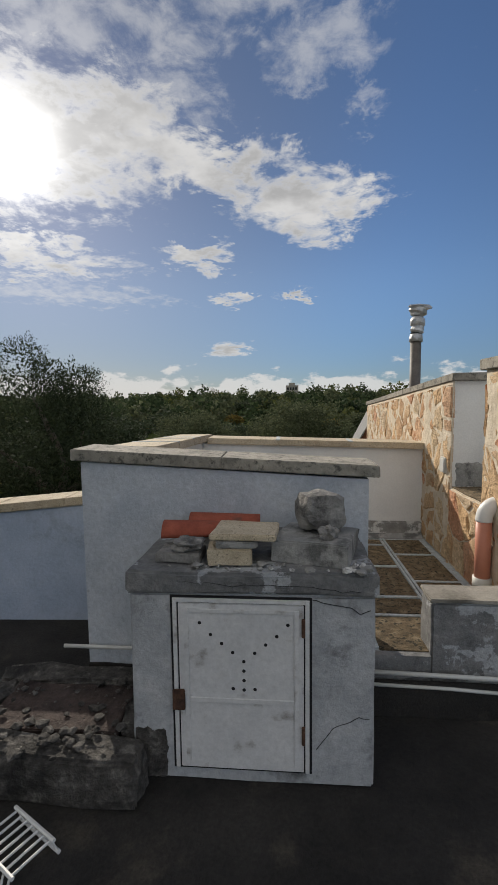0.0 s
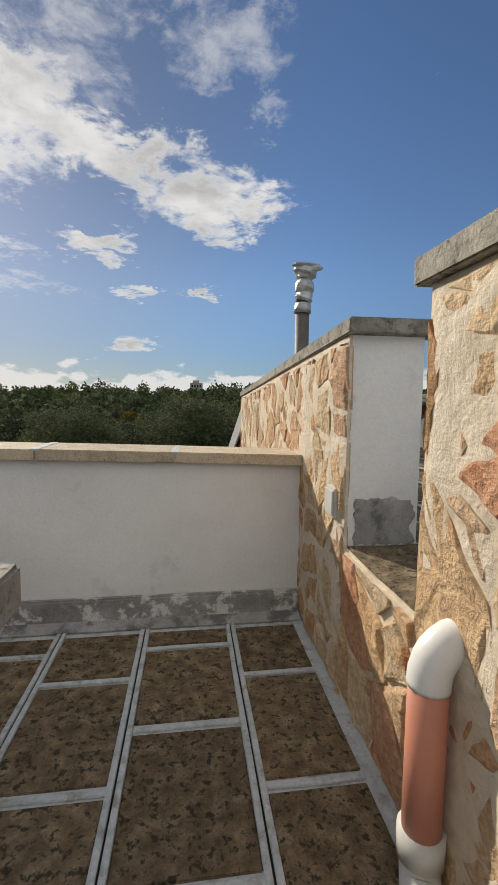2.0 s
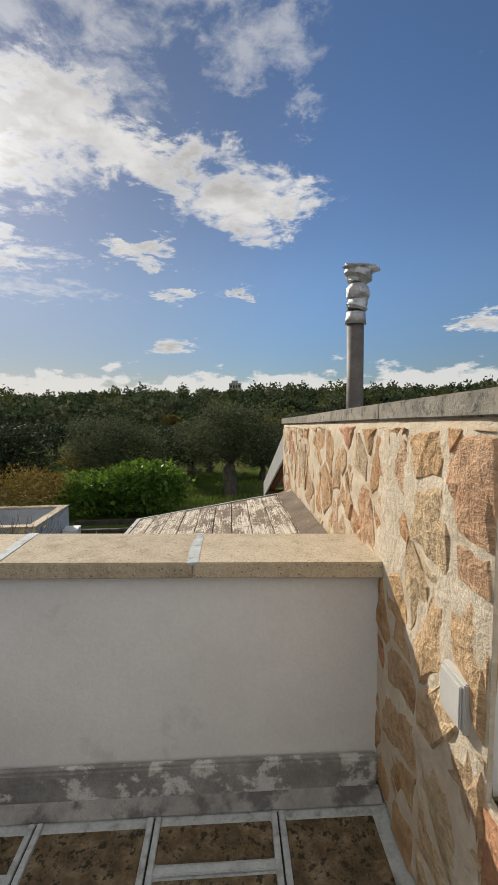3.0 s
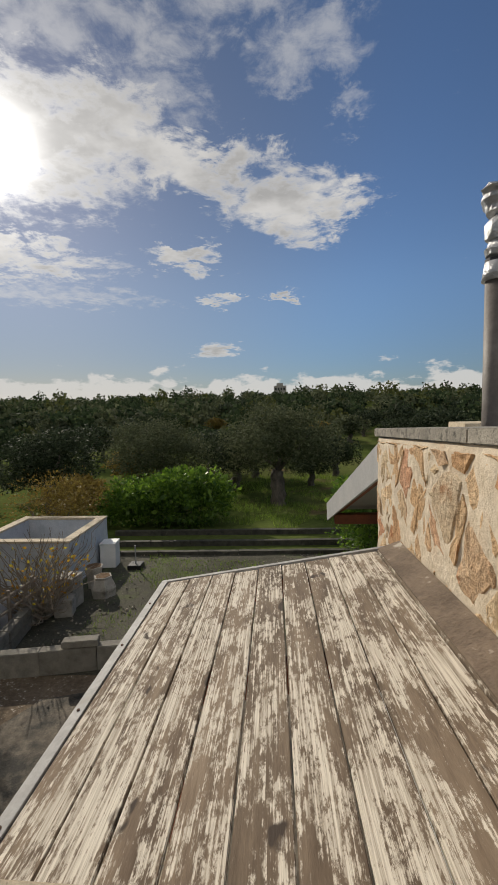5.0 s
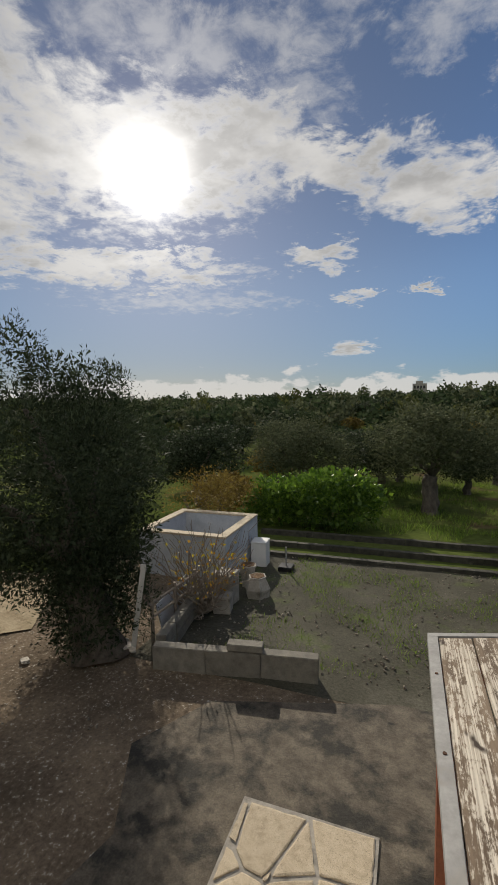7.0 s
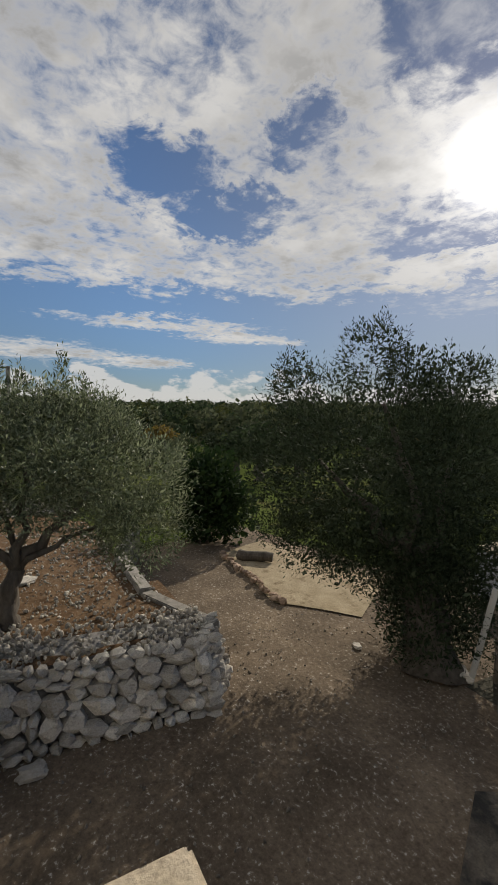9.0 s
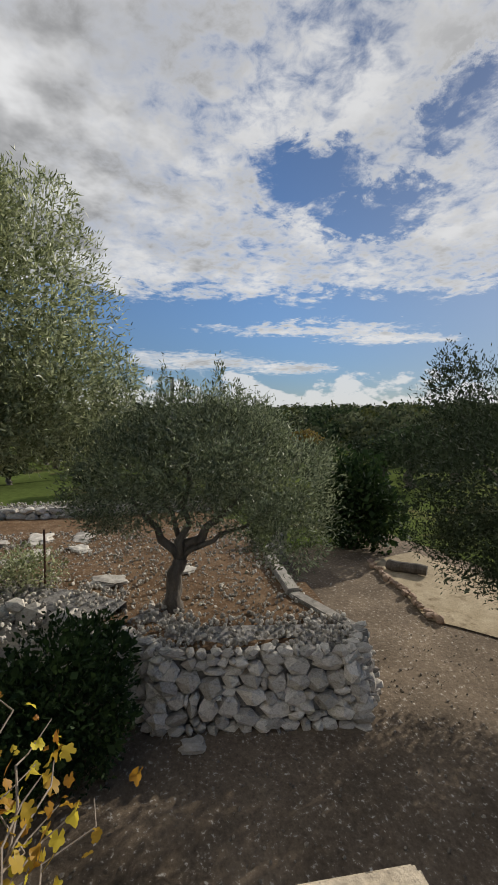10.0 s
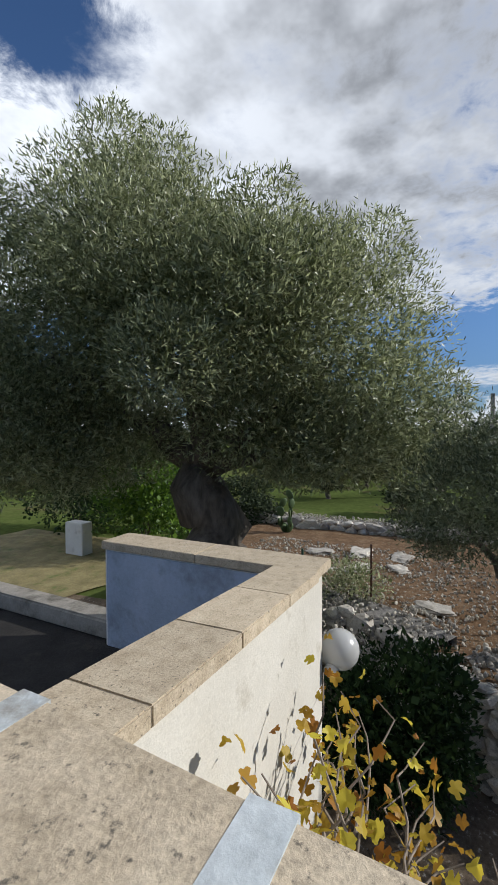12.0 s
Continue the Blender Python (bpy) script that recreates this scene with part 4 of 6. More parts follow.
def terrace_slabs():
    rng = random.Random(11)
    floor = bpy.data.objects["floor_terrace"]
    me_cache = {}

    def slab(x0, x1, y0, y1):
        key = (round(x1 - x0, 2), round(y1 - y0, 2))
        if key not in me_cache:
            bm = block(-key[0] / 2, key[0] / 2, -key[1] / 2, key[1] / 2, -0.012, 0.0, 0.004)
            me = bpy.data.meshes.new("slab")
            bm.to_mesh(me)
            bm.free()
            me.materials.append(SLAB)
            me_cache[key] = me
        piece("slab", me_cache[key], floor, pose((x0 + x1) / 2, (y0 + y1) / 2, rng.uniform(-0.001, 0.003), rng.uniform(-0.3, 0.3), rng.uniform(-0.3, 0.3), 0))

    columns = ((-1.24, -0.78, (4.43, 3.78, 3.12)), (-0.72, -0.26, (4.68, 4.05, 3.38)), (-0.20, 0.24, (4.41, 3.75, 3.10)), (0.30, 0.77, (4.68, 4.05, 3.38, 3.07)), (0.83, 1.21, (4.38, 3.70, 3.02)))
    for x0, x1, cuts in columns:
        near = 2.97 if x1 < 0.26 else (2.90 if x0 > 0.7 else 2.60)
        ends = [4.89] + [c for c in cuts if c > near + 0.08] + [near - 0.03]
        for a, b in zip(ends, ends[1:]):
            slab(x0, x1, b + 0.03, a - 0.03)
            if b > near:
                part("joint", block(x0 - 0.004, x1 + 0.004, b - 0.017, b + 0.015, -0.005, 0.005, 0.003, 0.004), JOINT, floor)
    # twin beads of mortar with a dark groove between them
    for x, near in ((-0.75, 2.97), (-0.23, 2.97), (0.27, 2.62), (0.80, 2.90)):
        for o in (-0.017, 0.017):
            part("joint", block(x + o - 0.0125, x + o + 0.0125, near, 4.90, -0.005, 0.009, 0.003, 0.005), JOINT, floor)
        part("groove", block(x - 0.0045, x + 0.0045, near, 4.90, -0.005, -0.0015), ASPHALT, floor)


terrace_slabs()


def upper_roof_slabs():
    floor = bpy.data.objects["floor_upper_roof"]
    bm = block(-0.21, 0.21, -0.24, 0.24, -0.01, 0.006, 0.004)
    me = bpy.data.meshes.new("slab")
    bm.to_mesh(me)
    bm.free()
    me.materials.append(SLAB)
    for i in range(7):
        for j in range(10):
            piece("slab", me, floor, pose(1.95 + 0.47 * i, 3.9 + 0.53 * j, 0.70, 0, 0, 0))


upper_roof_slabs()


# ---- the wooden canopy ----
def canopy_z(x, y):
    return 0.544 + 0.16 * (x + 0.36) + 0.035 * (7.76 - y)


def make_canopy():
    rng = random.Random(5)
    c = thing("wooden_canopy", "sloping canopy of peeling cream painted boards", "canopy", (0.45, 6.5, -3.0))
    inv = Matrix.Translation((-0.45, -6.5, 3.0))
    n, x0, x1 = 10, -0.335, 1.27
    w = (x1 - x0) / n
    for k in range(n):
        a, b = x0 + w * k + 0.003, x0 + w * (k + 1) - 0.003
        y0, y1 = 5.37, 7.755 + rng.uniform(-0.012, 0.006)
        base = ((a, y0), (b, y0), (b, y1), (a, y1))
        j = rng.uniform(-0.004, 0.004)
        tops = [canopy_z(x, y) + j for x, y in base]
        bm = slanted(base, [t - 0.022 for t in tops], tops, 0.003)
        ob = part("plank", bm, BOARD, c)
        ob.matrix_parent_inverse = inv
    for name, base in (("edge_strip", ((-0.385, 5.37), (-0.336, 5.37), (-0.336, 7.76), (-0.385, 7.76))),
                       ("edge_strip", ((-0.385, 7.761), (1.275, 7.761), (1.275, 7.80), (-0.385, 7.80)))):
        tops = [canopy_z(x, y) + 0.008 for x, y in base]
        ob = part(name, slanted(base, [t - 0.05 for t in tops], tops, 0.002), GALV, c, "grey metal edge strip")
        ob.matrix_parent_inverse = inv
    base = ((1.12, 5.37), (1.262, 5.37), (1.262, 7.755), (1.12, 7.755))
    ob = part("flashing", slanted(base, [canopy_z(x, y) + 0.001 for x, y in base], [canopy_z(x, y) + 0.012 + (0.03 if x > 1.25 else 0) for x, y in base]), BROWN_CEMENT, c, "brown cement flashing along the stone wall")
    ob.matrix_parent_inverse = inv
    for y in (5.6, 6.6, 7.6):
        base = ((-0.36, y - 0.04), (1.28, y - 0.04), (1.28, y + 0.04), (-0.36, y + 0.04))
        ob = part("rafter", slanted(base, [canopy_z(x, yy) - 0.15 for x, yy in base], [canopy_z(x, yy) - 0.026 for x, yy in base]), REDBEAM, c)
        ob.matrix_parent_inverse = inv
    for y in (5.62, 7.58):
        ob = part("post", block(-0.34, -0.24, y - 0.05, y + 0.05, -3.06, canopy_z(-0.29, y) - 0.16), REDBEAM, c)
        ob.matrix_parent_inverse = inv
    # nail heads along the left strip
    for y in (5.9, 6.4, 6.9, 7.4):
        ob = part("nail", tube([(-0.36, y, canopy_z(-0.36, y) + 0.006), (-0.36, y, canopy_z(-0.36, y) + 0.012)], 0.007, 8), RUST, c)
        ob.matrix_parent_inverse = inv


make_canopy()


def make_porch():
    """The pitched porch beyond the stone wall, falling away from the house."""
    p = thing("porch_roof", "pitched porch roof with grey sheet edge and red-brown timbers", "porch", (1.4, 12.3, -3.3))
    inv = Matrix.Translation((-1.4, -12.3, 3.3))

    def zt(y):
        return 1.50 - 0.372 * (y - 8.47)

    def add(name, bm, mat, label=""):
        part(name, bm, mat, p, label).matrix_parent_inverse = inv

    def strip(x0, x1, y0, y1, lo, hi):
        base = ((x0, y0), (x1, y0), (x1, y1), (x0, y1))
        return slanted(base, [zt(y) + lo for x, y in base], [zt(y) + hi for x, y in base])

    add("barge_board", strip(1.335, 1.362, 8.47, 12.46, -0.31, 0.0), SHEET, "grey sheet metal barge board")
    add("roof_sheet", strip(1.364, 5.0, 8.47, 12.46, -0.05, -0.012), SHEET, "flat grey roof sheet")
    add("gutter", block(1.34, 5.0, 12.462, 12.54, zt(12.46) - 0.12, zt(12.46) - 0.01, 0.01), SHEET)
    for x in (1.45, 2.35, 3.25, 4.15):
        add("rafter", strip(x, x + 0.10, 8.48, 12.44, -0.20, -0.052), REDBEAM)
    add("beam", block(1.42, 5.0, 12.05, 12.20, zt(12.1) - 0.40, zt(12.1) - 0.24), REDBEAM, "thick red-brown eaves beam")
    for x in (2.75, 4.5):
        add("post", block(x, x + 0.14, 12.06, 12.19, -3.5, zt(12.1) - 0.402), REDBEAM)
        add("brace", tube([(x + 0.07, 12.12, -1.15), (x + 0.75, 12.12, zt(12.1) - 0.42)], 0.045, 6), REDBEAM)


make_porch()


# ---- things on the roof ----
def make_chest():
    c = thing("masonry_cupboard", "limewashed masonry cupboard with dented metal door", "cupboard", (-0.49, 2.25, FLOOR))
    inv = Matrix.Translation((0.49, -2.25, -FLOOR))

    def add(name, bm, mat, label="", parent=None):
        ob = part(name, bm, mat, parent or c, label)
        if parent is None:
            ob.matrix_parent_inverse = inv
        return ob

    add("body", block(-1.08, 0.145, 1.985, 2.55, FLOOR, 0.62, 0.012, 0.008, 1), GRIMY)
    add("top_slab", block(-1.088, 0.165, 1.972, 2.56, 0.622, 0.735, 0.014, 0.016, 4), DARK_CEMENT, "cracked limewashed cement top slab")
    add("door_frame", block(-0.855, -0.835, 1.968, 1.984, -0.30, 0.60), PAINTED_METAL)
    add("door_frame", block(-0.195, -0.175, 1.968, 1.984, -0.30, 0.60), PAINTED_METAL)
    add("door_frame", block(-0.834, -0.196, 1.968, 1.984, 0.582, 0.60), PAINTED_METAL)
    # A black plate stands in for the shade in the gap round the door.
    add("shadow_gap", block(-0.868, -0.162, 1.9795, 1.9838, -0.31, 0.612), BLACK, "black plate for the shade in the door gap")
    door = add("door", block(-0.828, -0.202, 1.972, 1.9835, -0.30, 0.576, 0.003), PAINTED_METAL, "pale sheet metal door with drilled holes")
    for x0, x1, z0, z1 in ((-0.80, -0.775, -0.29, 0.55), (-0.25, -0.225, -0.29, 0.55), (-0.774, -0.251, 0.53, 0.55), (-0.774, -0.251, 0.06, 0.085)):
        part("rib", block(x0, x1, 1.965, 1.9715, z0, z1, 0.002), PAINTED_METAL, door)
    for i in range(4):
        for s in (-1, 1):
            x, z = -0.50 + s * (0.055 + 0.055 * i), 0.325 + 0.045 * i + (0.015 if i == 3 else 0)
            part("hole", tube([(x, 1.9722, z), (x, 1.9705, z)], 0.009, 10), BLACK, door)
    for i in range(4):
        part("hole", tube([(-0.50, 1.9722, 0.28 - 0.05 * i), (-0.50, 1.9705, 0.28 - 0.05 * i)], 0.009, 10), BLACK, door)
    for dx in (-0.055, 0.055):
        part("hole", tube([(-0.50 + dx, 1.9722, 0.135), (-0.50 + dx, 1.9705, 0.135)], 0.009, 10), BLACK, door)
    part("latch", block(-0.862, -0.80, 1.952, 1.966, 0.02, 0.13, 0.004, 0.006), RUST, door, "rusted latch")
    for n, (line, y, r) in enumerate(((((-0.92, 0.69), (-0.55, 0.672), (-0.2, 0.675), (0.02, 0.648), (0.08, 0.662)), 1.9685, 0.0022),
                                      (((-0.16, 0.60), (-0.05, 0.575), (0.02, 0.565), (0.07, 0.54), (0.13, 0.555)), 1.983, 0.0024),
                                      (((-0.14, -0.18), (-0.06, -0.06), (0.03, -0.03), (0.07, 0.0), (0.13, -0.01)), 1.983, 0.002))):
        pts = []
        for (xa, za), (xb, zb) in zip(line, line[1:]):
            for k in range(6):
                q = k / 6
                x, z = xa + (xb - xa) * q, za + (zb - za) * q
                pts.append((x, y, z + 0.012 * noise.noise(Vector((x * 23, n * 3.7, 0)))))
        add("crack", tube(pts, r, 5), BLACK, "dark hairline crack in the limewash")
    for z in (0.42, -0.14):
        part("hinge", tube([(-0.205, 1.962, z), (-0.205, 1.962, z + 0.09)], 0.009, 8), RUST, door)
    return c


make_chest()
TOP = 0.735


def rough_slab(name, label, x, y, z, sx, sy, sz, turn, mat, seed, category="stone slab"):
    bm = block(-sx / 2, sx / 2, -sy / 2, sy / 2, 0, sz, 0.006, 0.010, seed)
    ob = part(name, bm, mat)
    ob.matrix_basis = pose(x, y, z, 0, 0, turn)
    return tagged(ob, label, category)


rough_slab("stone_slab", "thick broken cement slab under a boulder", -0.125, 2.25, TOP + 0.002, 0.40, 0.36, 0.12, -16, RENDER, 21)
rough_slab("stone_slab", "short thick stone block with a pale edge", -0.58, 2.13, TOP + 0.002, 0.23, 0.17, 0.085, 4, COPING, 22)
rough_slab("stone_slab", "small stone slab on a stone block", -0.55, 2.16, TOP + 0.089, 0.22, 0.19, 0.035, 8, RENDER, 23)
rough_slab("stone_slab", "flat square cream paving tile laid on top", -0.50, 2.20, TOP + 0.126, 0.34, 0.27, 0.034, -4, COPING, 24, "paving tile")
rough_slab("stone_slab", "low grey stone slab beside the roof tiles", -0.85, 2.16, TOP + 0.002, 0.24, 0.17, 0.05, -3, ROCK, 25)
rough_slab("stone_slab", "grey stone slab under the roof tiles", -0.72, 2.38, TOP + 0.002, 0.40, 0.22, 0.09, 2, RENDER, 26)


def rock_thing(label, x, y, z, sx, sy, sz, seed, mat=ROCK, rough=0.3, turn=0):
    ob = part("rock", boulder(seed, sx, sy, sz, rough, 3), mat)
    low = min(v.co.z for v in ob.data.vertices)
    ob.matrix_basis = pose(x, y, z - low - 0.004, 0, 0, turn)
    return tagged(ob, label, "rock")


rock_thing("large rounded grey boulder on a slab", -0.10, 2.30, TOP + 0.124, 0.155, 0.14, 0.135, 9, ROCK, 0.12, 20)
rock_thing("small pale broken stone beside the boulder", -0.07, 2.13, TOP + 0.122, 0.055, 0.045, 0.042, 8)
rock_thing("flat grey stone on a slab", -0.80, 2.13, TOP + 0.054, 0.10, 0.065, 0.045, 14)


def cement_crumbs():
    """Flakes fallen from the cracked front corner of the cupboard top."""
    rng = random.Random(17)
    bm = bmesh.new()
    for _ in range(60):
        c = Vector((rng.uniform(-0.9, 0.14), 1.99 + 0.09 * rng.random() ** 2, TOP + 0.012))
        if rng.random() < 0.5:
            c = Vector((rng.gauss(0.07, 0.04), rng.gauss(2.04, 0.05), TOP + 0.012))
        if not (1.98 < c.y < 2.5 and c.x < 0.15):
            continue
        s = 0.006 + 0.026 * rng.random() ** 3
        r = bmesh.ops.create_icosphere(bm, subdivisions=1, radius=s)
        q = Euler((rng.uniform(0, 6), rng.uniform(0, 6), rng.uniform(0, 6))).to_matrix()
        for v in r["verts"]:
            p = q @ (v.co * (1 + 0.6 * noise.noise(v.co * 90 + c * 30)))
            v.co = c + Vector((p.x, p.y, p.z * 0.55))
    tagged(part("cement_crumbs", bm, PLINTH), "pale crumbs of cement on the cupboard top", "rubble", kind="stuff")


cement_crumbs()


def hatch_crumbs():
    """Broken cement lying along the kerbs of the roof hatch."""
    rng = random.Random(27)
    bm = bmesh.new()
    for _ in range(170):
        along_front = rng.random() < 0.6
        c = Vector((rng.uniform(-2.08, -1.12), rng.gauss(1.87, 0.05), -0.115)) if along_front else Vector((rng.uniform(-1.9, -1.12), rng.uniform(1.98, 2.5), -0.118))
        s = 0.006 + 0.03 * rng.random() ** 3
        r = bmesh.ops.create_icosphere(bm, subdivisions=1, radius=s)
        q = Euler((rng.uniform(0, 6), rng.uniform(0, 6), rng.uniform(0, 6))).to_matrix()
        for v in r["verts"]:
            p = q @ (v.co * (1 + 0.6 * noise.noise(v.co * 90 + c * 30)))
            v.co = c + Vector((p.x, p.y, p.z * 0.5))
    tagged(part("hatch_crumbs", bm, HATCH_KERB), "grey crumbs of cement on the roof hatch", "rubble", kind="stuff")


hatch_crumbs()


def roof_tile(label, x, y, z, length, turn):
    bm = bmesh.new()
    rows = []
    for i in range(8):
        t = i / 7
        r = 0.10 - 0.02 * t
        row = []
        for j in range(13):
            a = math.pi * j / 12
            row.append((bm.verts.new((t * length, r * math.cos(a), r * math.sin(a) * 0.75)), bm.verts.new((t * length, (r - 0.013) * math.cos(a), (r - 0.013) * math.sin(a) * 0.75))))
        rows.append(row)
    for a, b in zip(rows, rows[1:]):
        for j in range(12):
            bm.faces.new((a[j][0], b[j][0], b[j + 1][0], a[j + 1][0]))
            bm.faces.new((a[j][1], a[j + 1][1], b[j + 1][1], b[j][1]))
        for j in (0, 12):
            bm.faces.new((a[j][0], a[j][1], b[j][1], b[j][0]))
    for row in (rows[0], rows[-1]):
        for j in range(12):
            bm.faces.new((row[j][0], row[j + 1][0], row[j + 1][1], row[j][1]))
    bmesh.ops.recalc_face_normals(bm, faces=bm.faces)
    ob = part("roof_tile", bm, TERRACOTTA, smooth=True)
    ob.matrix_basis = pose(x, y, z, 0, 0, turn)
    return tagged(ob, label, "roof tile", group="loose roof tiles")


roof_tile("loose curved terracotta roof tile", -0.98, 2.30, TOP + 0.094, 0.42, 6)
roof_tile("loose curved terracotta roof tile leaning behind", -0.86, 2.46, TOP + 0.10, 0.42, 3)


def make_hatch():
    h = thing("roof_hatch", "square cement roof hatch with crumbling raised kerb", "hatch", (-1.55, 2.1, FLOOR))
    inv = Matrix.Translation((1.55, -2.1, -FLOOR))
    for x0, x1, y0, y1, s in ((-2.10, -1.0, 1.78, 1.96, 1), (-2.10, -1.10, 2.36, 2.54, 2), (-2.10, -1.93, 1.962, 2.358, 3), (-1.17, -1.09, 1.987, 2.358, 4)):
        part("kerb", block(x0, x1, y0, y1, FLOOR, -0.13, 0.018, 0.045, s), HATCH_KERB, h).matrix_parent_inverse = inv
    part("lid", block(-1.925, -1.175, 1.967, 2.353, -0.20, -0.135, 0.006, 0.02, 6), HATCH_DIRT, h, "dark dirt-covered sunken lid").matrix_parent_inverse = inv


make_hatch()


def make_grate():
    g = thing("plastic_crate", "broken white plastic crate lying on the roof", "crate", (-1.46, 1.56, FLOOR))
    for k in range(7):
        x = -0.13 + k * 0.043
        part("slat", tube([(x, -0.11, 0.012), (x, -0.09, 0.075), (x, 0.09, 0.075), (x, 0.11, 0.012)], 0.006, 6), PVC_WHITE, g)
    for y, z in ((-0.11, 0.010), (-0.09, 0.082), (0.09, 0.082), (0.11, 0.010)):
        part("rail", tube([(-0.15, y, z), (0.15, y, z)], 0.009, 6), PVC_WHITE, g)
    g.matrix_basis = pose(-1.46, 1.54, FLOOR, 0, 0, -28)


make_grate()


def make_drainpipe():
    d = thing("drainpipe", "orange plastic drainpipe with white elbow on the stone wall", "drainpipe", (1.21, 3.29, 0.0))
    part("pipe", tube([(0, 0, 0.20), (0, 0, 0.67)], 0.056, 20), PVC_RED, d, smooth=True)
    part("collar", tube([(0, 0, 0.13), (0, 0, 0.215)], 0.068, 20), PVC_GREY, d, "beige pipe collar", smooth=True)
    part("shoe", tube(bend((0, 0, 0.14), (0, 0, 0.055), (-0.05, -0.12, 0.05), 0.07), 0.058, 18, caps=False), PVC_GREY, d, smooth=True)
    part("elbow", tube(bend((0, 0, 0.65), (0, 0, 0.76), (0.12, 0, 0.79), 0.10), 0.060, 20), PVC_WHITE, d, "white plastic elbow", smooth=True)
    part("bracket", tube([(0.0, 0, 0.45), (0.09, 0, 0.45)], 0.012, 8), GALV, d)


make_drainpipe()


def make_box(name, label, category, x0, x1, y0, y1, z0, z1, mat, lid):
    b = thing(name, label, category, ((x0 + x1) / 2, (y0 + y1) / 2, z0))
    inv = Matrix.Translation((-(x0 + x1) / 2, -(y0 + y1) / 2, -z0))
    part("body", block(x0, x1, y0, y1, z0, z1, 0.004), mat, b).matrix_parent_inverse = inv
    part("lid", block(*lid, 0.003), mat, b).matrix_parent_inverse = inv


make_box("junction_box", "pale plastic electrical junction box on the stone wall", "junction box", 1.252, 1.286, 4.25, 4.375, 0.86, 1.012, PVC_GREY,
         (1.243, 1.2515, 4.26, 4.37, 0.875, 1.0))


def make_lamp():
    l = thing("wall_floodlight", "black round wall lamp under the coping", "wall lamp", (1.36, 2.83, 1.74))
    part("back_plate", block(-0.02, 0.13, -0.014, -0.001, -0.09, 0.09, 0.004), BLACK, l)
    part("arm", tube([(0.0, -0.012, 0.0), (-0.03, -0.10, 0.01)], 0.028, 12), BLACK, l)
    axis = Vector((-0.50, -0.85, -0.05)).normalized()
    o = Vector((-0.055, -0.10, 0.0))
    part("hood", tube([o - axis * 0.02, o + axis * 0.02, o + axis * 0.10, o + axis * 0.11], 0, 24, [0.035, 0.058, 0.078, 0.073], caps=False), BLACK, l, smooth=True)
    part("rim", tube([o + axis * 0.085, o + axis * 0.10], 0, 24, [0.081, 0.081], caps=False), BLACK, l)
    part("lens", tube([o + axis * 0.015, o + axis * 0.06], 0, 20, [0.04, 0.032]), BLACK, l, "dark glass lens", smooth=True)


make_lamp()


def make_tap():
    t = thing("water_tap", "brass tap on white wall pipes", "tap", (1.41, 2.83, 1.07))
    y = -0.045
    part("pipe", tube(bend((0.6, y, 0.02), (-0.02, y, 0.02), (-0.04, y, -0.86), 0.05), 0.014, 10), PVC_WHITE, t, smooth=True)
    part("pipe", tube([(-0.04, y, -0.86), (-0.05, y, -1.40)], 0.014, 10), PVC_WHITE, t, smooth=True)
    part("spout", tube(bend((0.02, y, 0.02), (0.02, y - 0.09, 0.02), (0.02, y - 0.10, -0.06), 0.03), 0.011, 10), RUST, t, smooth=True)
    part("handle", block(-0.02, 0.06, y - 0.06, y - 0.045, 0.045, 0.052, 0.002), RUST, t)
    part("clip", block(-0.055, -0.025, y, 0.0, -0.5, -0.48), GALV, t)


make_tap()


def ragged_patch(name, label, x0, x1, z0, z1, y, seed, mat):
    """A thin skin of bare cement with a broken outline, on a wall that faces the terrace."""
    bm = bmesh.new()
    cx, cz, ring = (x0 + x1) / 2, (z0 + z1) / 2, []
    for k in range(56):
        a = 2 * math.pi * k / 56
        c, s = math.cos(a), math.sin(a)
        q = 1 / max(abs(c), abs(s))
        r = q * (0.93 + 0.16 * noise.noise(Vector((c * 2 + seed, s * 2, 0))) + 0.10 * noise.noise(Vector((c * 7, s * 7, seed))))
        ring.append((cx + c * r * (x1 - x0) / 2, max(cz + s * r * (z1 - z0) / 2, z0)))
    f = bm.faces.new([bm.verts.new((x, y, z)) for x, z in ring])
    up = bmesh.ops.extrude_face_region(bm, geom=[f])
    for v in up["geom"]:
        if isinstance(v, bmesh.types.BMVert):
            v.co.y -= 0.006
    bmesh.ops.recalc_face_normals(bm, faces=bm.faces)
    return tagged(part(name, bm, mat), label, "plaster patch", kind="structure")


ragged_patch("trim_patch_pier", "grey cement patch at the foot of the white pier", 1.33, 1.645, 0.735, 0.98, 4.1995, 4, RENDER)
ragged_patch("trim_patch_low", "bare cement where the limewash fell above the roof", 1.33, 1.95, -0.148, 0.10, 2.8298, 7, DARK_CEMENT)
ragged_patch("trim_patch_cupboard", "sooty stain on the foot of the masonry cupboard", -1.075, -0.90, FLOOR, -0.10, 1.984, 5, HATCH_KERB)
ragged_patch("trim_patch_damp", "black patch on the limewashed parapet", -1.05, 0.215, 0.30, 0.80, 2.5998, 3, DARK_CEMENT)
setting("trim_sill", block(1.30, 1.668, 3.512, 4.185, 0.7305, 0.742, 0.003, 0.006), SLAB, "speckled lichened bed on the rubble sill", "sill")


def wall_patch(name, label, x0, x1, z0, z1, seed):
    return ragged_patch(name, label, x0, x1, z0, z1, 2.8298, seed, DARK_CEMENT)


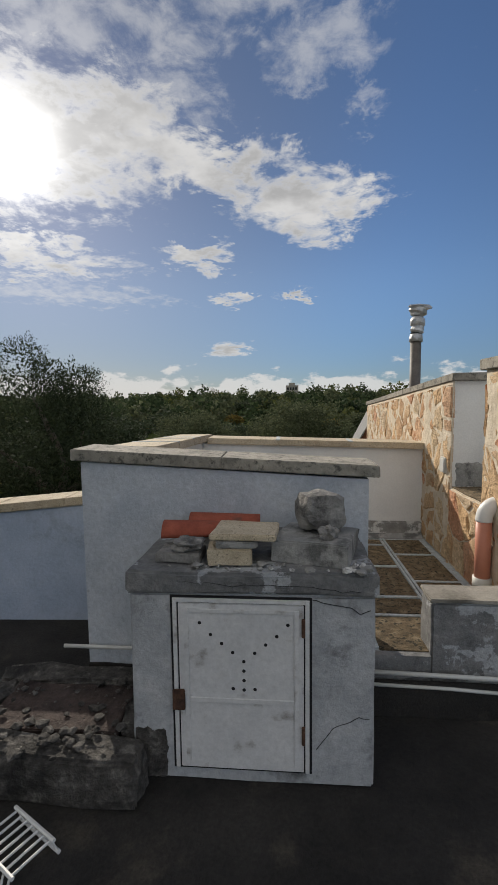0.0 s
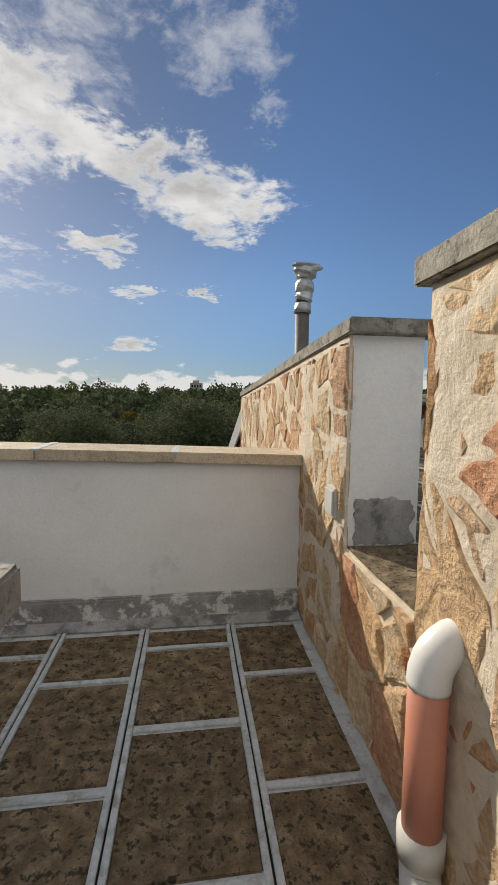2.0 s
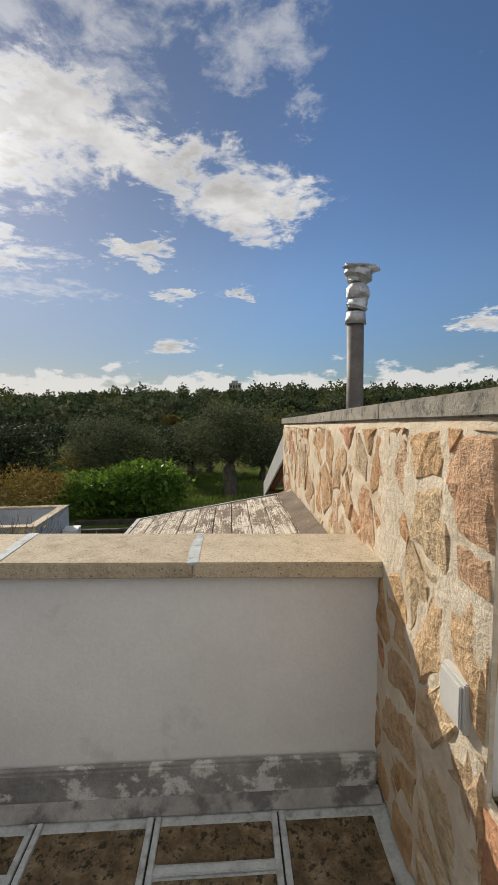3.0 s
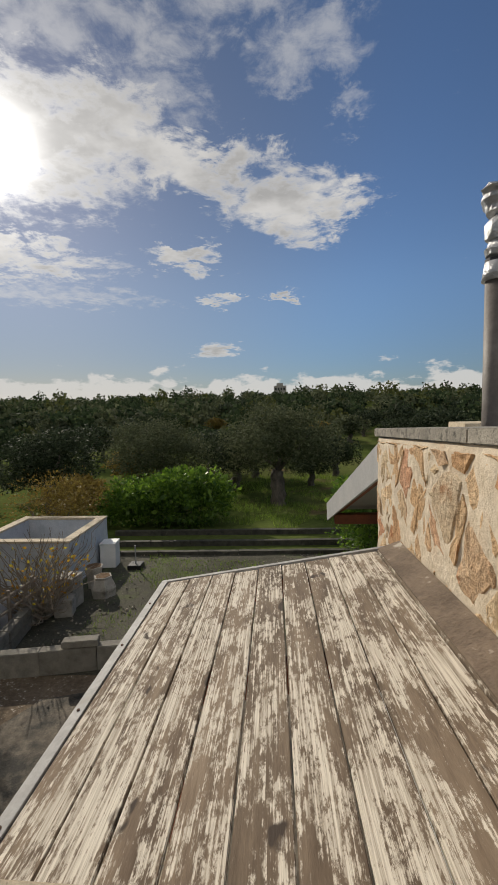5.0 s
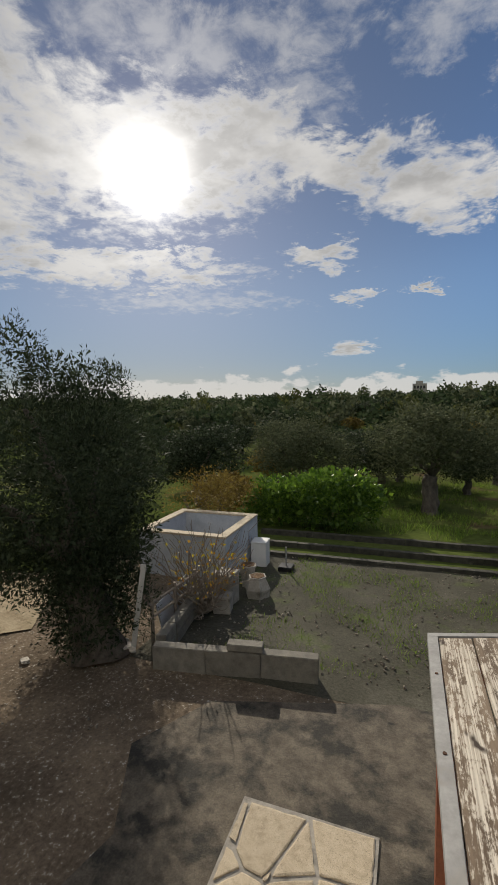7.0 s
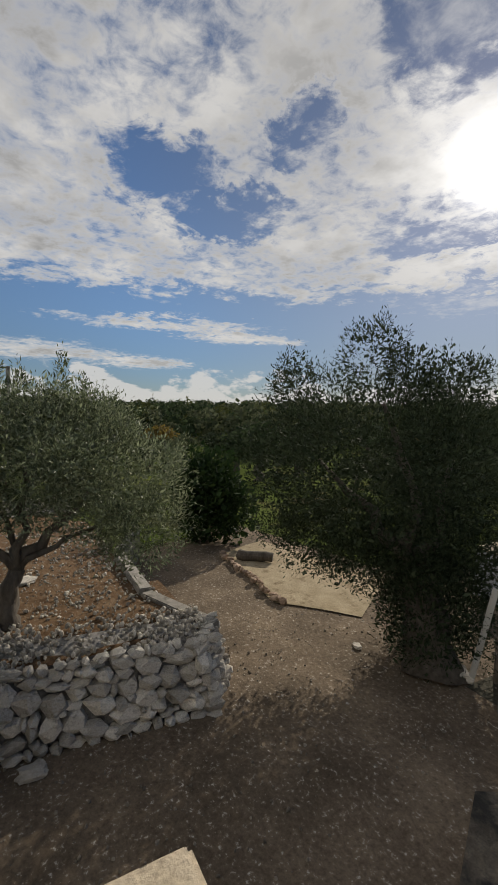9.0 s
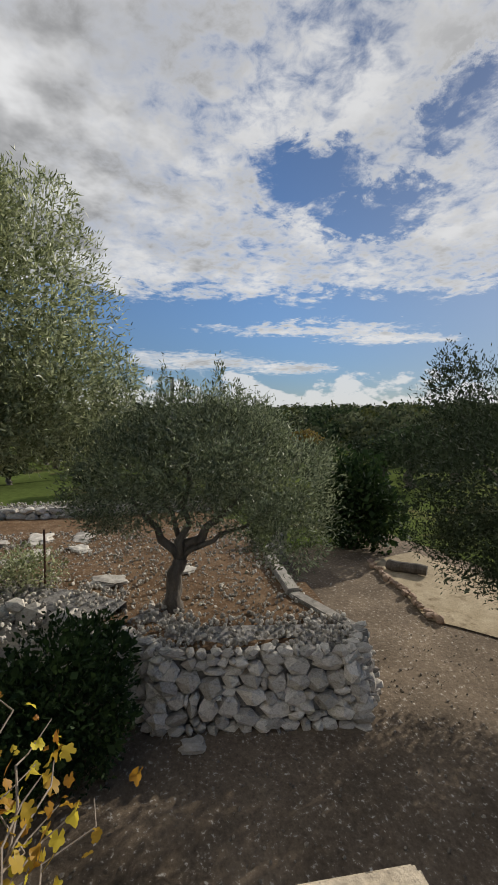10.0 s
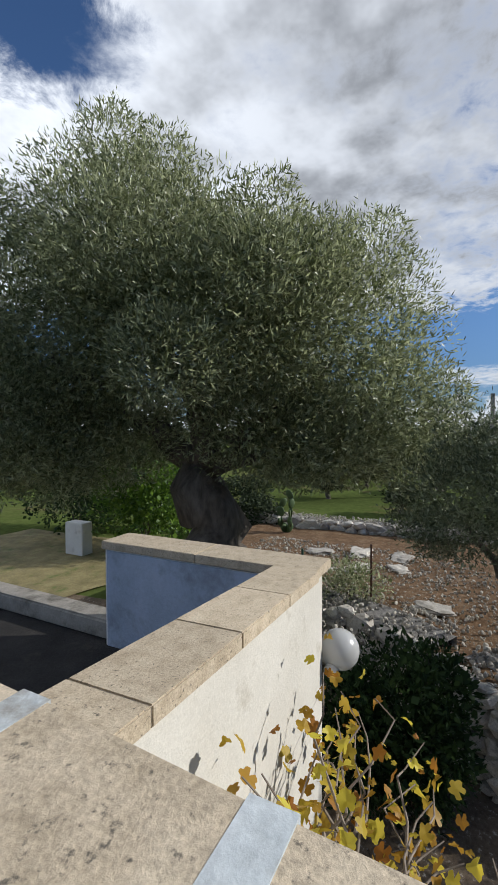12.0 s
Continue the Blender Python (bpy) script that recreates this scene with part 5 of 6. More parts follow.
wall_patch("trim_patch_high", "dark patch of bare cement where limewash fell", 1.47, 1.78, 0.80, 1.03, 1)
for k, (z, x1) in enumerate(((-0.10, 1.33), (-0.17, 1.02))):
    ob = part("conduit", tube([(0.20, 2.512 - 0.016 * k, z + 0.01), (0.7, 2.507 - 0.016 * k, z), (x1, 2.51 - 0.016 * k, z - 0.02)], 0.014 - 0.003 * k, 8), PVC_GREY, smooth=True)
    tagged(ob, "grey plastic conduit along the step", "conduit")
ob = part("conduit", tube([(-1.75, 2.56, -0.02), (-1.12, 2.575, -0.03)], 0.013, 8), PVC_GREY, smooth=True)
tagged(ob, "grey plastic conduit at the foot of the parapet", "conduit")


BROWN_PIPE = material("sooty_flue_metal", [(0.3, (0.10, 0.085, 0.075)), (0.7, (0.17, 0.15, 0.135))], 7.0, rough=0.6, bump=0.08)


def make_chimney():
    c = thing("flue_pipe", "tall grey flue pipe wrapped in foil at the top", "chimney", (2.07, 8.15, 0.70))
    part("pipe", tube([(0, 0, 0), (0, 0, 1.95)], 0.095, 20), BROWN_PIPE, c, smooth=True)
    part("band", tube([(0, 0, 1.93), (0.005, 0, 2.06)], 0, 18, [0.12, 0.105], caps=True), FOIL, c, "torn foil collar", smooth=True)
    part("black_band", tube([(0, 0, 2.06), (0, 0, 2.085)], 0.10, 18), BLACK, c)
    for z, r0, r1 in ((2.085, 0.098, 0.105), (2.20, 0.095, 0.13), (2.38, 0.105, 0.16)):
        pts = [(0.01 * k, 0, z + 0.032 * k) for k in range(6)]
        rad = [r0, r0 + 0.02, r1, r1, r1 - 0.01, r0]
        bm = tube(pts, 0, 18, rad)
        for v in bm.verts:
            v.co += Vector((noise.noise(v.co * 14), noise.noise(v.co * 14 + Vector((7, 0, 0))), 0)) * 0.018
        part("foil_wrap", bm, FOIL, c, "crumpled foil wrap")
    bm = boulder(31, 0.20, 0.15, 0.08, 0.35, 3)
    for v in bm.verts:
        v.co += Vector((0.05, 0, 2.52))
    part("foil_cap", bm, FOIL, c, "crumpled foil cap")


make_chimney()


def make_globe():
    g = thing("globe_lamp", "frosted globe lamp on a bracket at the wall corner", "globe lamp", (-4.60, 3.79, -0.17))
    bm = bmesh.new()
    bmesh.ops.create_uvsphere(bm, u_segments=32, v_segments=20, radius=0.155)
    part("globe", bm, GLOBE, g, smooth=True)
    part("socket", tube([(0.09, -0.02, -0.10), (0.155, -0.03, -0.12)], 0, 14, [0.05, 0.055]), PVC_GREY, g, smooth=True)
    part("bracket", tube([(0.13, -0.03, -0.12), (0.17, -0.04, -0.12)], 0.02, 8), GALV, g)


make_globe()


# ---- trees and plants ----
NP = np.random.default_rng(7)


def limb_path(a, b, wob, rng, n=6):
    a, b = Vector(a), Vector(b)
    return [a.lerp(b, k / n) + Vector((rng.uniform(-wob, wob), rng.uniform(-wob, wob), rng.uniform(-wob, wob) * 0.4)) * (1 if 0 < k < n else 0) for k in range(n + 1)]


def trunk_mesh(base, fork, r0, r1, limbs, rng, gnarl=0.12):
    """A twisted tapered trunk with limbs, joined."""
    bm = tube(limb_path(base, fork, r0 * 0.35, rng, 8), 0, 14, [r0 * (1.35 if k == 0 else 1) + (r1 - r0) * k / 8 for k in range(9)])
    for tip, r in limbs:
        path = limb_path(fork, tip, (Vector(tip) - Vector(fork)).length * 0.07, rng, 6)
        b2 = tube(path, 0, 8, [r + (r * 0.25 - r) * k / 6 for k in range(7)])
        me = bpy.data.meshes.new("limb")
        b2.to_mesh(me)
        b2.free()
        bm.from_mesh(me)
        bpy.data.meshes.remove(me)
    for v in bm.verts:
        v.co += Vector((noise.noise(v.co * 3.1), noise.noise(v.co * 3.1 + Vector((4, 0, 0))), noise.noise(v.co * 2 + Vector((0, 6, 0))) * 0.5)) * gnarl
    return bm


def tree(name, label, base, fork, r0, r1, limbs, sets, leaf, seed, category="olive tree"):
    rng = random.Random(seed)
    t = thing(name, label, category, base)
    inv = Matrix.Translation(-Vector(base))
    part("trunk", trunk_mesh(base, fork, r0, r1, limbs, rng, r0 * 0.25), BARK, t, smooth=True).matrix_parent_inverse = inv
    crown_mesh("crown", sets, leaf, t).matrix_parent_inverse = inv
    return t


def lobes(count, blobs, length, width, **more):
    """Leaves shared over several rounded masses by their size."""
    total = sum(r[0] * r[1] + r[2] * r[0] for c, r in blobs)
    return [leaves(int(count * (r[0] * r[1] + r[2] * r[0]) / total), c, r, length, width, NP, seed=1.3 * k, **more) for k, (c, r) in enumerate(blobs)]


def knobbly(blobs, n, share, seed):
    """Smaller tufts over the outer faces of rounded masses."""
    rng = random.Random(seed)
    out = list(blobs)
    for c, r in blobs:
        for _ in range(n):
            d = Vector((rng.gauss(0, 1), rng.gauss(0, 1), rng.gauss(0.2, 1))).normalized()
            s = share * rng.uniform(0.7, 1.3)
            out.append(((c[0] + d.x * r[0] * 0.86, c[1] + d.y * r[1] * 0.86, c[2] + d.z * r[2] * 0.86), tuple(k * s for k in r)))
    return out


# the old olive beyond the wing
big = [((-8.1, -1.7, 5.5), (2.0, 2.0, 1.9)), ((-8.7, -0.6, 3.8), (3.0, 3.1, 2.7)), ((-9.9, 2.1, 3.3), (2.2, 2.2, 2.2)), ((-10.3, 3.0, 1.9), (1.6, 1.5, 1.5)),
       ((-7.3, -3.4, 3.7), (2.6, 2.6, 2.5)), ((-7.6, -3.6, 1.5), (2.0, 2.0, 1.6)), ((-9.0, 1.1, 1.6), (1.4, 1.4, 1.2)), ((-10.2, -1.0, 4.4), (2.2, 2.4, 2.2)), ((-8.6, 1.2, 3.6), (1.9, 1.9, 2.0)), ((-8.2, -2.2, 1.4), (1.5, 1.6, 1.2)), ((-9.9, 2.0, 1.3), (1.5, 1.6, 1.0)), ((-6.6, -5.2, 2.2), (2.2, 2.2, 2.2))]
tree("olive_tree", "huge old olive tree with gnarled trunk, partly sunlit", (-9.3, -0.1, -2.3), (-9.1, -0.3, 0.7), 0.72, 0.55,
     [((-9.7, 2.2, 3.0), 0.26), ((-7.6, -3.2, 3.2), 0.30), ((-8.3, -1.5, 5.0), 0.26), ((-8.5, 0.6, 3.0), 0.20), ((-10.2, 2.9, 2.0), 0.16), ((-10.2, -1.0, 4.0), 0.2)],
     lobes(250000, knobbly(big, 7, 0.3, 1), 0.118, 0.0135, hollow=0.55, lump=0.2, upward=0.35) + lobes(42000, [(c, tuple(0.8 * k for k in r)) for c, r in big], 0.14, 0.03, hollow=0.2, lump=0.08), OLIVE, 41)
# the young olive on the soil terrace
small = [((-9.3, 5.8, 0.55), (1.6, 1.7, 1.15)), ((-9.1, 7.0, 0.25), (1.4, 1.35, 1.15)), ((-9.4, 4.55, 0.35), (1.3, 1.2, 1.0)), ((-9.3, 5.9, 1.2), (0.9, 1.5, 0.85)), ((-8.9, 7.5, -0.6), (0.8, 0.8, 0.8))] + [((-9.4, 4.2 + 0.33 * k, 1.45 + 0.3 * math.sin(k * 2.3)), (0.16, 0.14, 0.75)) for k in range(8)]
tree("olive_tree", "young olive tree with forked trunk on red soil", (-9.25, 5.33, -2.16), (-9.25, 5.45, -1.15), 0.17, 0.13,
     [((-9.3, 4.6, 0.0), 0.10), ((-9.2, 6.6, 0.1), 0.11), ((-9.3, 5.7, 0.8), 0.09), ((-9.0, 7.2, -0.2), 0.06), ((-9.7, 5.2, 0.4), 0.07)],
     lobes(62000, knobbly(small, 10, 0.27, 3), 0.075, 0.0095, hollow=0.35, lump=0.5, upward=0.6, gaps=0.8) + lobes(11000, small, 0.11, 0.018, hollow=0.3, lump=0.15), OLIVE_YOUNG, 42)
# the dark olive beside the yard
# The lobes beyond y 13.5 are hidden, added to throw shade on the drive.
dark = [((-7.3, 11.7, 0.7), (2.4, 2.4, 1.8)), ((-8.5, 10.9, 0.4), (1.5, 1.5, 1.5)), ((-6.35, 12.5, 0.5), (1.35, 1.35, 1.7)), ((-7.7, 14.2, 0.4), (1.5, 1.5, 1.6)), ((-7.5, 11.5, 2.6), (0.65, 0.65, 0.85)), ((-6.4, 12.5, 2.1), (0.7, 0.7, 0.75)),
        ((-8.6, 10.5, 1.9), (0.55, 0.55, 0.9)), ((-8.0, 11.1, -0.9), (1.3, 1.3, 0.8)), ((-6.7, 12.3, -0.9), (1.2, 1.2, 1.2)), ((-7.2, 11.8, -1.2), (1.4, 1.4, 0.7)), ((-6.7, 12.4, -1.8), (1.0, 1.0, 0.7)), ((-7.0, 12.0, 2.3), (0.6, 0.6, 0.6)), ((-6.5, 12.1, -2.2), (0.85, 0.85, 0.75)), ((-6.05, 12.6, -0.8), (0.9, 0.9, 1.0)), ((-8.2, 15.4, 0.5), (1.5, 1.5, 1.6)), ((-7.3, 13.6, -1.3), (1.2, 1.2, 1.1)), ((-6.15, 11.75, -1.9), (0.85, 0.8, 1.0)), ((-6.0, 12.5, -2.0), (0.75, 0.75, 0.9))]
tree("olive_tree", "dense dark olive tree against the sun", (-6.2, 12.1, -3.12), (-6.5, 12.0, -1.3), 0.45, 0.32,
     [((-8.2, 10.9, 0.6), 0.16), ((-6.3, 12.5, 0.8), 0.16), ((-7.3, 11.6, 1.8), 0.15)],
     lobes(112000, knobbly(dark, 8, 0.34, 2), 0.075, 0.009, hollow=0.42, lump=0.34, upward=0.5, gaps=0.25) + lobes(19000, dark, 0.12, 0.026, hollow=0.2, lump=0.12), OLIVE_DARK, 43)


def bush(label, c, r, count, length, width, mat, seed, category="bush", stems=4):
    b = thing("bush", label, category, (c[0], c[1], c[2] - r[2]))
    inv = Matrix.Translation((-c[0], -c[1], -(c[2] - r[2])))
    rng = random.Random(seed)
    blobs = [(c, r)] + [((c[0] + rng.uniform(-0.6, 0.6) * r[0], c[1] + rng.uniform(-0.6, 0.6) * r[1], c[2] + rng.uniform(-0.3, 0.5) * r[2]), tuple(k * rng.uniform(0.45, 0.65) for k in r)) for _ in range(5)]
    crown_mesh("crown", lobes(count, blobs, length, width, hollow=0.4, lump=0.25, upward=0.3) + lobes(count // 4, blobs, length * 1.8, width * 2.5, hollow=0.2, lump=0.15), mat, b).matrix_parent_inverse = inv
    for k in range(stems):
        tip = (c[0] + rng.uniform(-0.5, 0.5) * r[0], c[1] + rng.uniform(-0.5, 0.5) * r[1], c[2])
        part("stem", tube(limb_path((c[0] + rng.uniform(-0.1, 0.1), c[1], c[2] - r[2] - 0.05), tip, 0.05, rng), 0, 6, [0.05 - 0.005 * k2 for k2 in range(7)]), BARK, b).matrix_parent_inverse = inv


bush("dark evergreen shrub at the foot of the rubble wall", (-6.85, 3.95, -2.05), (0.95, 0.85, 1.05), 10000, 0.07, 0.016, DARKLEAF, 1)
bush("round dark evergreen tree beside the drive", (-15.2, 11.6, -1.5), (1.35, 1.35, 1.75), 9000, 0.13, 0.035, DARKLEAF, 2, "tree")
bush("bright green citrus bush behind the yard", (-3.7, 25.0, -2.55), (2.3, 1.6, 1.4), 9000, 0.13, 0.04, CITRUS, 3, "citrus tree")
bush("bright green citrus bush behind the yard", (-6.4, 25.3, -2.75), (1.7, 1.5, 1.2), 5000, 0.13, 0.04, CITRUS, 4, "citrus tree")
bush("light green shrub beside the porch", (3.6, 19.2, -2.2), (1.2, 1.5, 1.7), 6000, 0.10, 0.03, CITRUS, 5)
bush("leafy shrubs behind the old olive", (-14.6, -6.6, -1.0), (2.0, 2.4, 2.1), 9000, 0.11, 0.035, CITRUS, 6)
bush("dark leafy shrubs beside the pillar", (-15.4, -11.4, -0.9), (2.2, 2.8, 2.2), 9000, 0.11, 0.035, DARKLEAF, 7)
bush("green weeds at the foot of the old olive", (-8.9, 1.4, -1.75), (0.4, 0.5, 0.6), 1800, 0.16, 0.010, GRASS, 8, "weeds", 1)
bush("thorny grey shrub on the soil terrace", (-10.6, 2.4, -1.8), (0.7, 0.8, 0.7), 2200, 0.06, 0.012, OLIVE, 9)
bush("leafless greyish almond shrub behind the yard", (-8.2, 21.0, -2.0), (2.0, 1.6, 1.5), 4500, 0.07, 0.014, AUTUMN, 10)


def grove_tree(seed, height, spread, leaf, count=2300, length=0.34, width=0.108):
    """A middle-distance olive, built once and copied."""
    rng = random.Random(seed)
    t = thing("olive_tree", "grey-green olive tree of the grove", "olive tree", (0, 0, 0), group="olive grove")
    blobs = [((rng.uniform(-0.35, 0.35) * spread, rng.uniform(-0.35, 0.35) * spread, height * rng.uniform(0.55, 0.72)),
              (spread * rng.uniform(0.35, 0.5), spread * rng.uniform(0.35, 0.5), height * rng.uniform(0.24, 0.34))) for _ in range(6)]
    part("trunk", trunk_mesh((0, 0, -0.3), (0, 0, height * 0.35), 0.35, 0.25, [(b[0], 0.12) for b in blobs[:4]], rng, 0.08), BARK, t, smooth=True)
    crown_mesh("crown", lobes(count, knobbly(blobs, 5, 0.4, seed), length, width, hollow=0.6, lump=0.22, upward=0.2, shell=0.55), leaf, t)
    return t


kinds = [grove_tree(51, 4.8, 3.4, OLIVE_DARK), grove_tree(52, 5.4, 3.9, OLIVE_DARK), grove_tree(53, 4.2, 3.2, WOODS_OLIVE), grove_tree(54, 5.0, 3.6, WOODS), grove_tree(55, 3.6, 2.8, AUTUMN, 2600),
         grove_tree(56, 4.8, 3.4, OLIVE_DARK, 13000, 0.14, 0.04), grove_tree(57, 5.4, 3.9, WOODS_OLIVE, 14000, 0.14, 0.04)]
spots = [(0.65, 31.5, 6, 1.42), (-6.9, 32, 6, 1.25), (5.6, 42, 5, 0.9), (-2.5, 37, 5, 1.2), (-12.5, 29, 5, 1.3), (-9.5, 25.5, 4, 0.8), (-14.5, 22, 5, 1.0), (9.5, 30, 6, 1.0), (12, 25, 2, 1.0), (3.2, 38, 5, 0.8), (-20, 3.5, 6, 0.62), (-23, 8.5, 5, 0.62), (-19, -4, 0, 0.66), (-25, -8, 1, 0.7), (-28, 1, 0, 0.66), (-18, -9, 0, 0.7), (-30, 7, 1, 0.66), (-33, -5, 0, 0.7), (-27, 15, 0, 0.7)]
rs = random.Random(77)
while len(spots) < 170:
    a, r = radians(rs.uniform(-42, 100)), rs.uniform(34, 105)
    x, y = -math.sin(a) * r, math.cos(a) * r
    if any((x - q[0]) ** 2 + (y - q[1]) ** 2 < 14 for q in spots) or (0 < x < 13 and y < 48) or (x < -10 and y < 16 and x > -38 and y > -3):
        continue
    spots.append((x, y, rs.choice((0, 0, 0, 1, 1, 2, 2, 2, 3, 4)), rs.uniform(0.6, 1.2)))
first = set()
for x, y, k, s in spots:
    flat = 0.8 if y > 20 else 0.72
    s = s * 0.8 if x < -15 and y < 20 else s
    m = pose(x, y, land_height(x, y), 0, 0, rs.uniform(0, 360)) @ Matrix.Diagonal((s, s, s * flat, 1))
    if k in first:
        ob = copy_thing(kinds[k], pose(x, y, land_height(x, y), 0, 0, rs.uniform(0, 360)))
        ob.scale = (s, s, s * flat)
    else:
        first.add(k)
        kinds[k].matrix_basis = m


def far_woods():
    sets = [[], [], []]
    rng = random.Random(9)
    for _ in range(2500):
        a, r = radians(rng.uniform(-60, 125)), 80 + 255 * rng.random() ** 1.25
        x, y = -math.sin(a) * r, math.cos(a) * r
        if 88 < math.degrees(a) and r < 150:
            continue
        s = rng.uniform(1.6, 3.3)
        h = rng.uniform(1.4, 3.0) + (1.1 if rng.random() < 0.15 else 0)
        z = land_height(x, y)
        sets[rng.choice((0, 0, 0, 1, 1, 2))].append(leaves(120, (x, y, z + h * 0.7), (s, s, h), 0.80, 0.38, NP, hollow=0.72, lump=0.3, bottom=-0.35, seed=rng.uniform(0, 9), shell=0.7))
    for group, leaf, label in zip(sets, (WOODS, WOODS_OLIVE, WOODS_YELLOW), ("dark evergreen woods along the horizon", "grey-green olive groves along the horizon", "yellowing oaks among the far woods")):
        tagged(crown_mesh("far_woods", group, leaf), label, "woods", kind="stuff")


far_woods()


def make_vine():
    rng = random.Random(12)
    v = thing("grape_vine", "grape vine with yellow autumn leaves against the wall", "grape vine", (-2.9, 4.3, -3.05))
    inv = Matrix.Translation((2.9, -4.3, 3.05))
    tips = []
    part("stem", tube(limb_path((-2.9, 4.25, -3.08), (-2.75, 4.25, -0.4), 0.06, rng, 8), 0, 8, [0.035 - 0.002 * k for k in range(9)]), BARK, v).matrix_parent_inverse = inv
    for _ in range(40):
        ty = 3.98 + 0.95 * rng.random() ** 1.5
        tip = (rng.uniform(-4.2, -1.8), ty, 0.42 - (ty - 3.98) * 0.9 - 0.75 * rng.random())
        path = limb_path((-2.75, 4.3, -0.5), tip, 0.12, rng, 6)
        tips.append(path)
        part("cane", tube(path, 0, 5, [0.012 - 0.0014 * k for k in range(7)]), TWIG, v).matrix_parent_inverse = inv
    # lobed leaves, each a five-pointed fan
    bm = bmesh.new()
    for path in tips:
        for _ in range(14):
            c = path[rng.randint(2, 6)] + Vector((rng.gauss(0, 0.07), rng.gauss(0, 0.07), rng.gauss(0, 0.06)))
            q = Euler((rng.uniform(-1.2, 1.2), rng.uniform(-1.2, 1.2), rng.uniform(0, 6.3))).to_matrix()
            s = rng.uniform(0.018, 0.05)
            curl = rng.uniform(-0.4, 0.7)
            ring = []
            for k in range(20):
                a = 2 * math.pi * k / 20
                rad = s * (0.72 + 0.30 * abs(math.cos(2.5 * a)) ** 0.7) * (0.35 if k == 10 else 1) * rng.uniform(0.88, 1.1)
                ring.append(bm.verts.new(c + q @ Vector((rad * math.cos(a), rad * math.sin(a), curl * rad * math.cos(2 * a) * 0.6))))
            mid = bm.verts.new(c)
            for k in range(20):
                bm.faces.new((mid, ring[k], ring[(k + 1) % 20]))
    part("foliage", bm, VINE, v, "yellow and ochre vine leaves").matrix_parent_inverse = inv


make_vine()


# ---- dry-stone walls, rocks and kerbs ----
def angular_stone(seed):
    """A broken block: the hull of a few scattered points, with its edges taken off."""
    rng = random.Random(seed)
    bm = bmesh.new()
    for k in range(13):
        z = 1 - 2 * (k + 0.5) / 13
        a = k * 2.4 + rng.uniform(-0.5, 0.5)
        r = math.sqrt(1 - z * z)
        g = rng.uniform(0.86, 1.12)
        bm.verts.new((r * math.cos(a) * g, r * math.sin(a) * g, z * rng.uniform(0.9, 1.1)))
    bmesh.ops.convex_hull(bm, input=bm.verts)
    loose = [v for v in bm.verts if not v.link_faces]
    bmesh.ops.delete(bm, geom=loose, context="VERTS")
    me = bpy.data.meshes.new("stone")
    bm.to_mesh(me)
    bm.free()
    me.materials.append(LIMESTONE)
    return me


STONES = [angular_stone(300 + k) for k in range(14)]


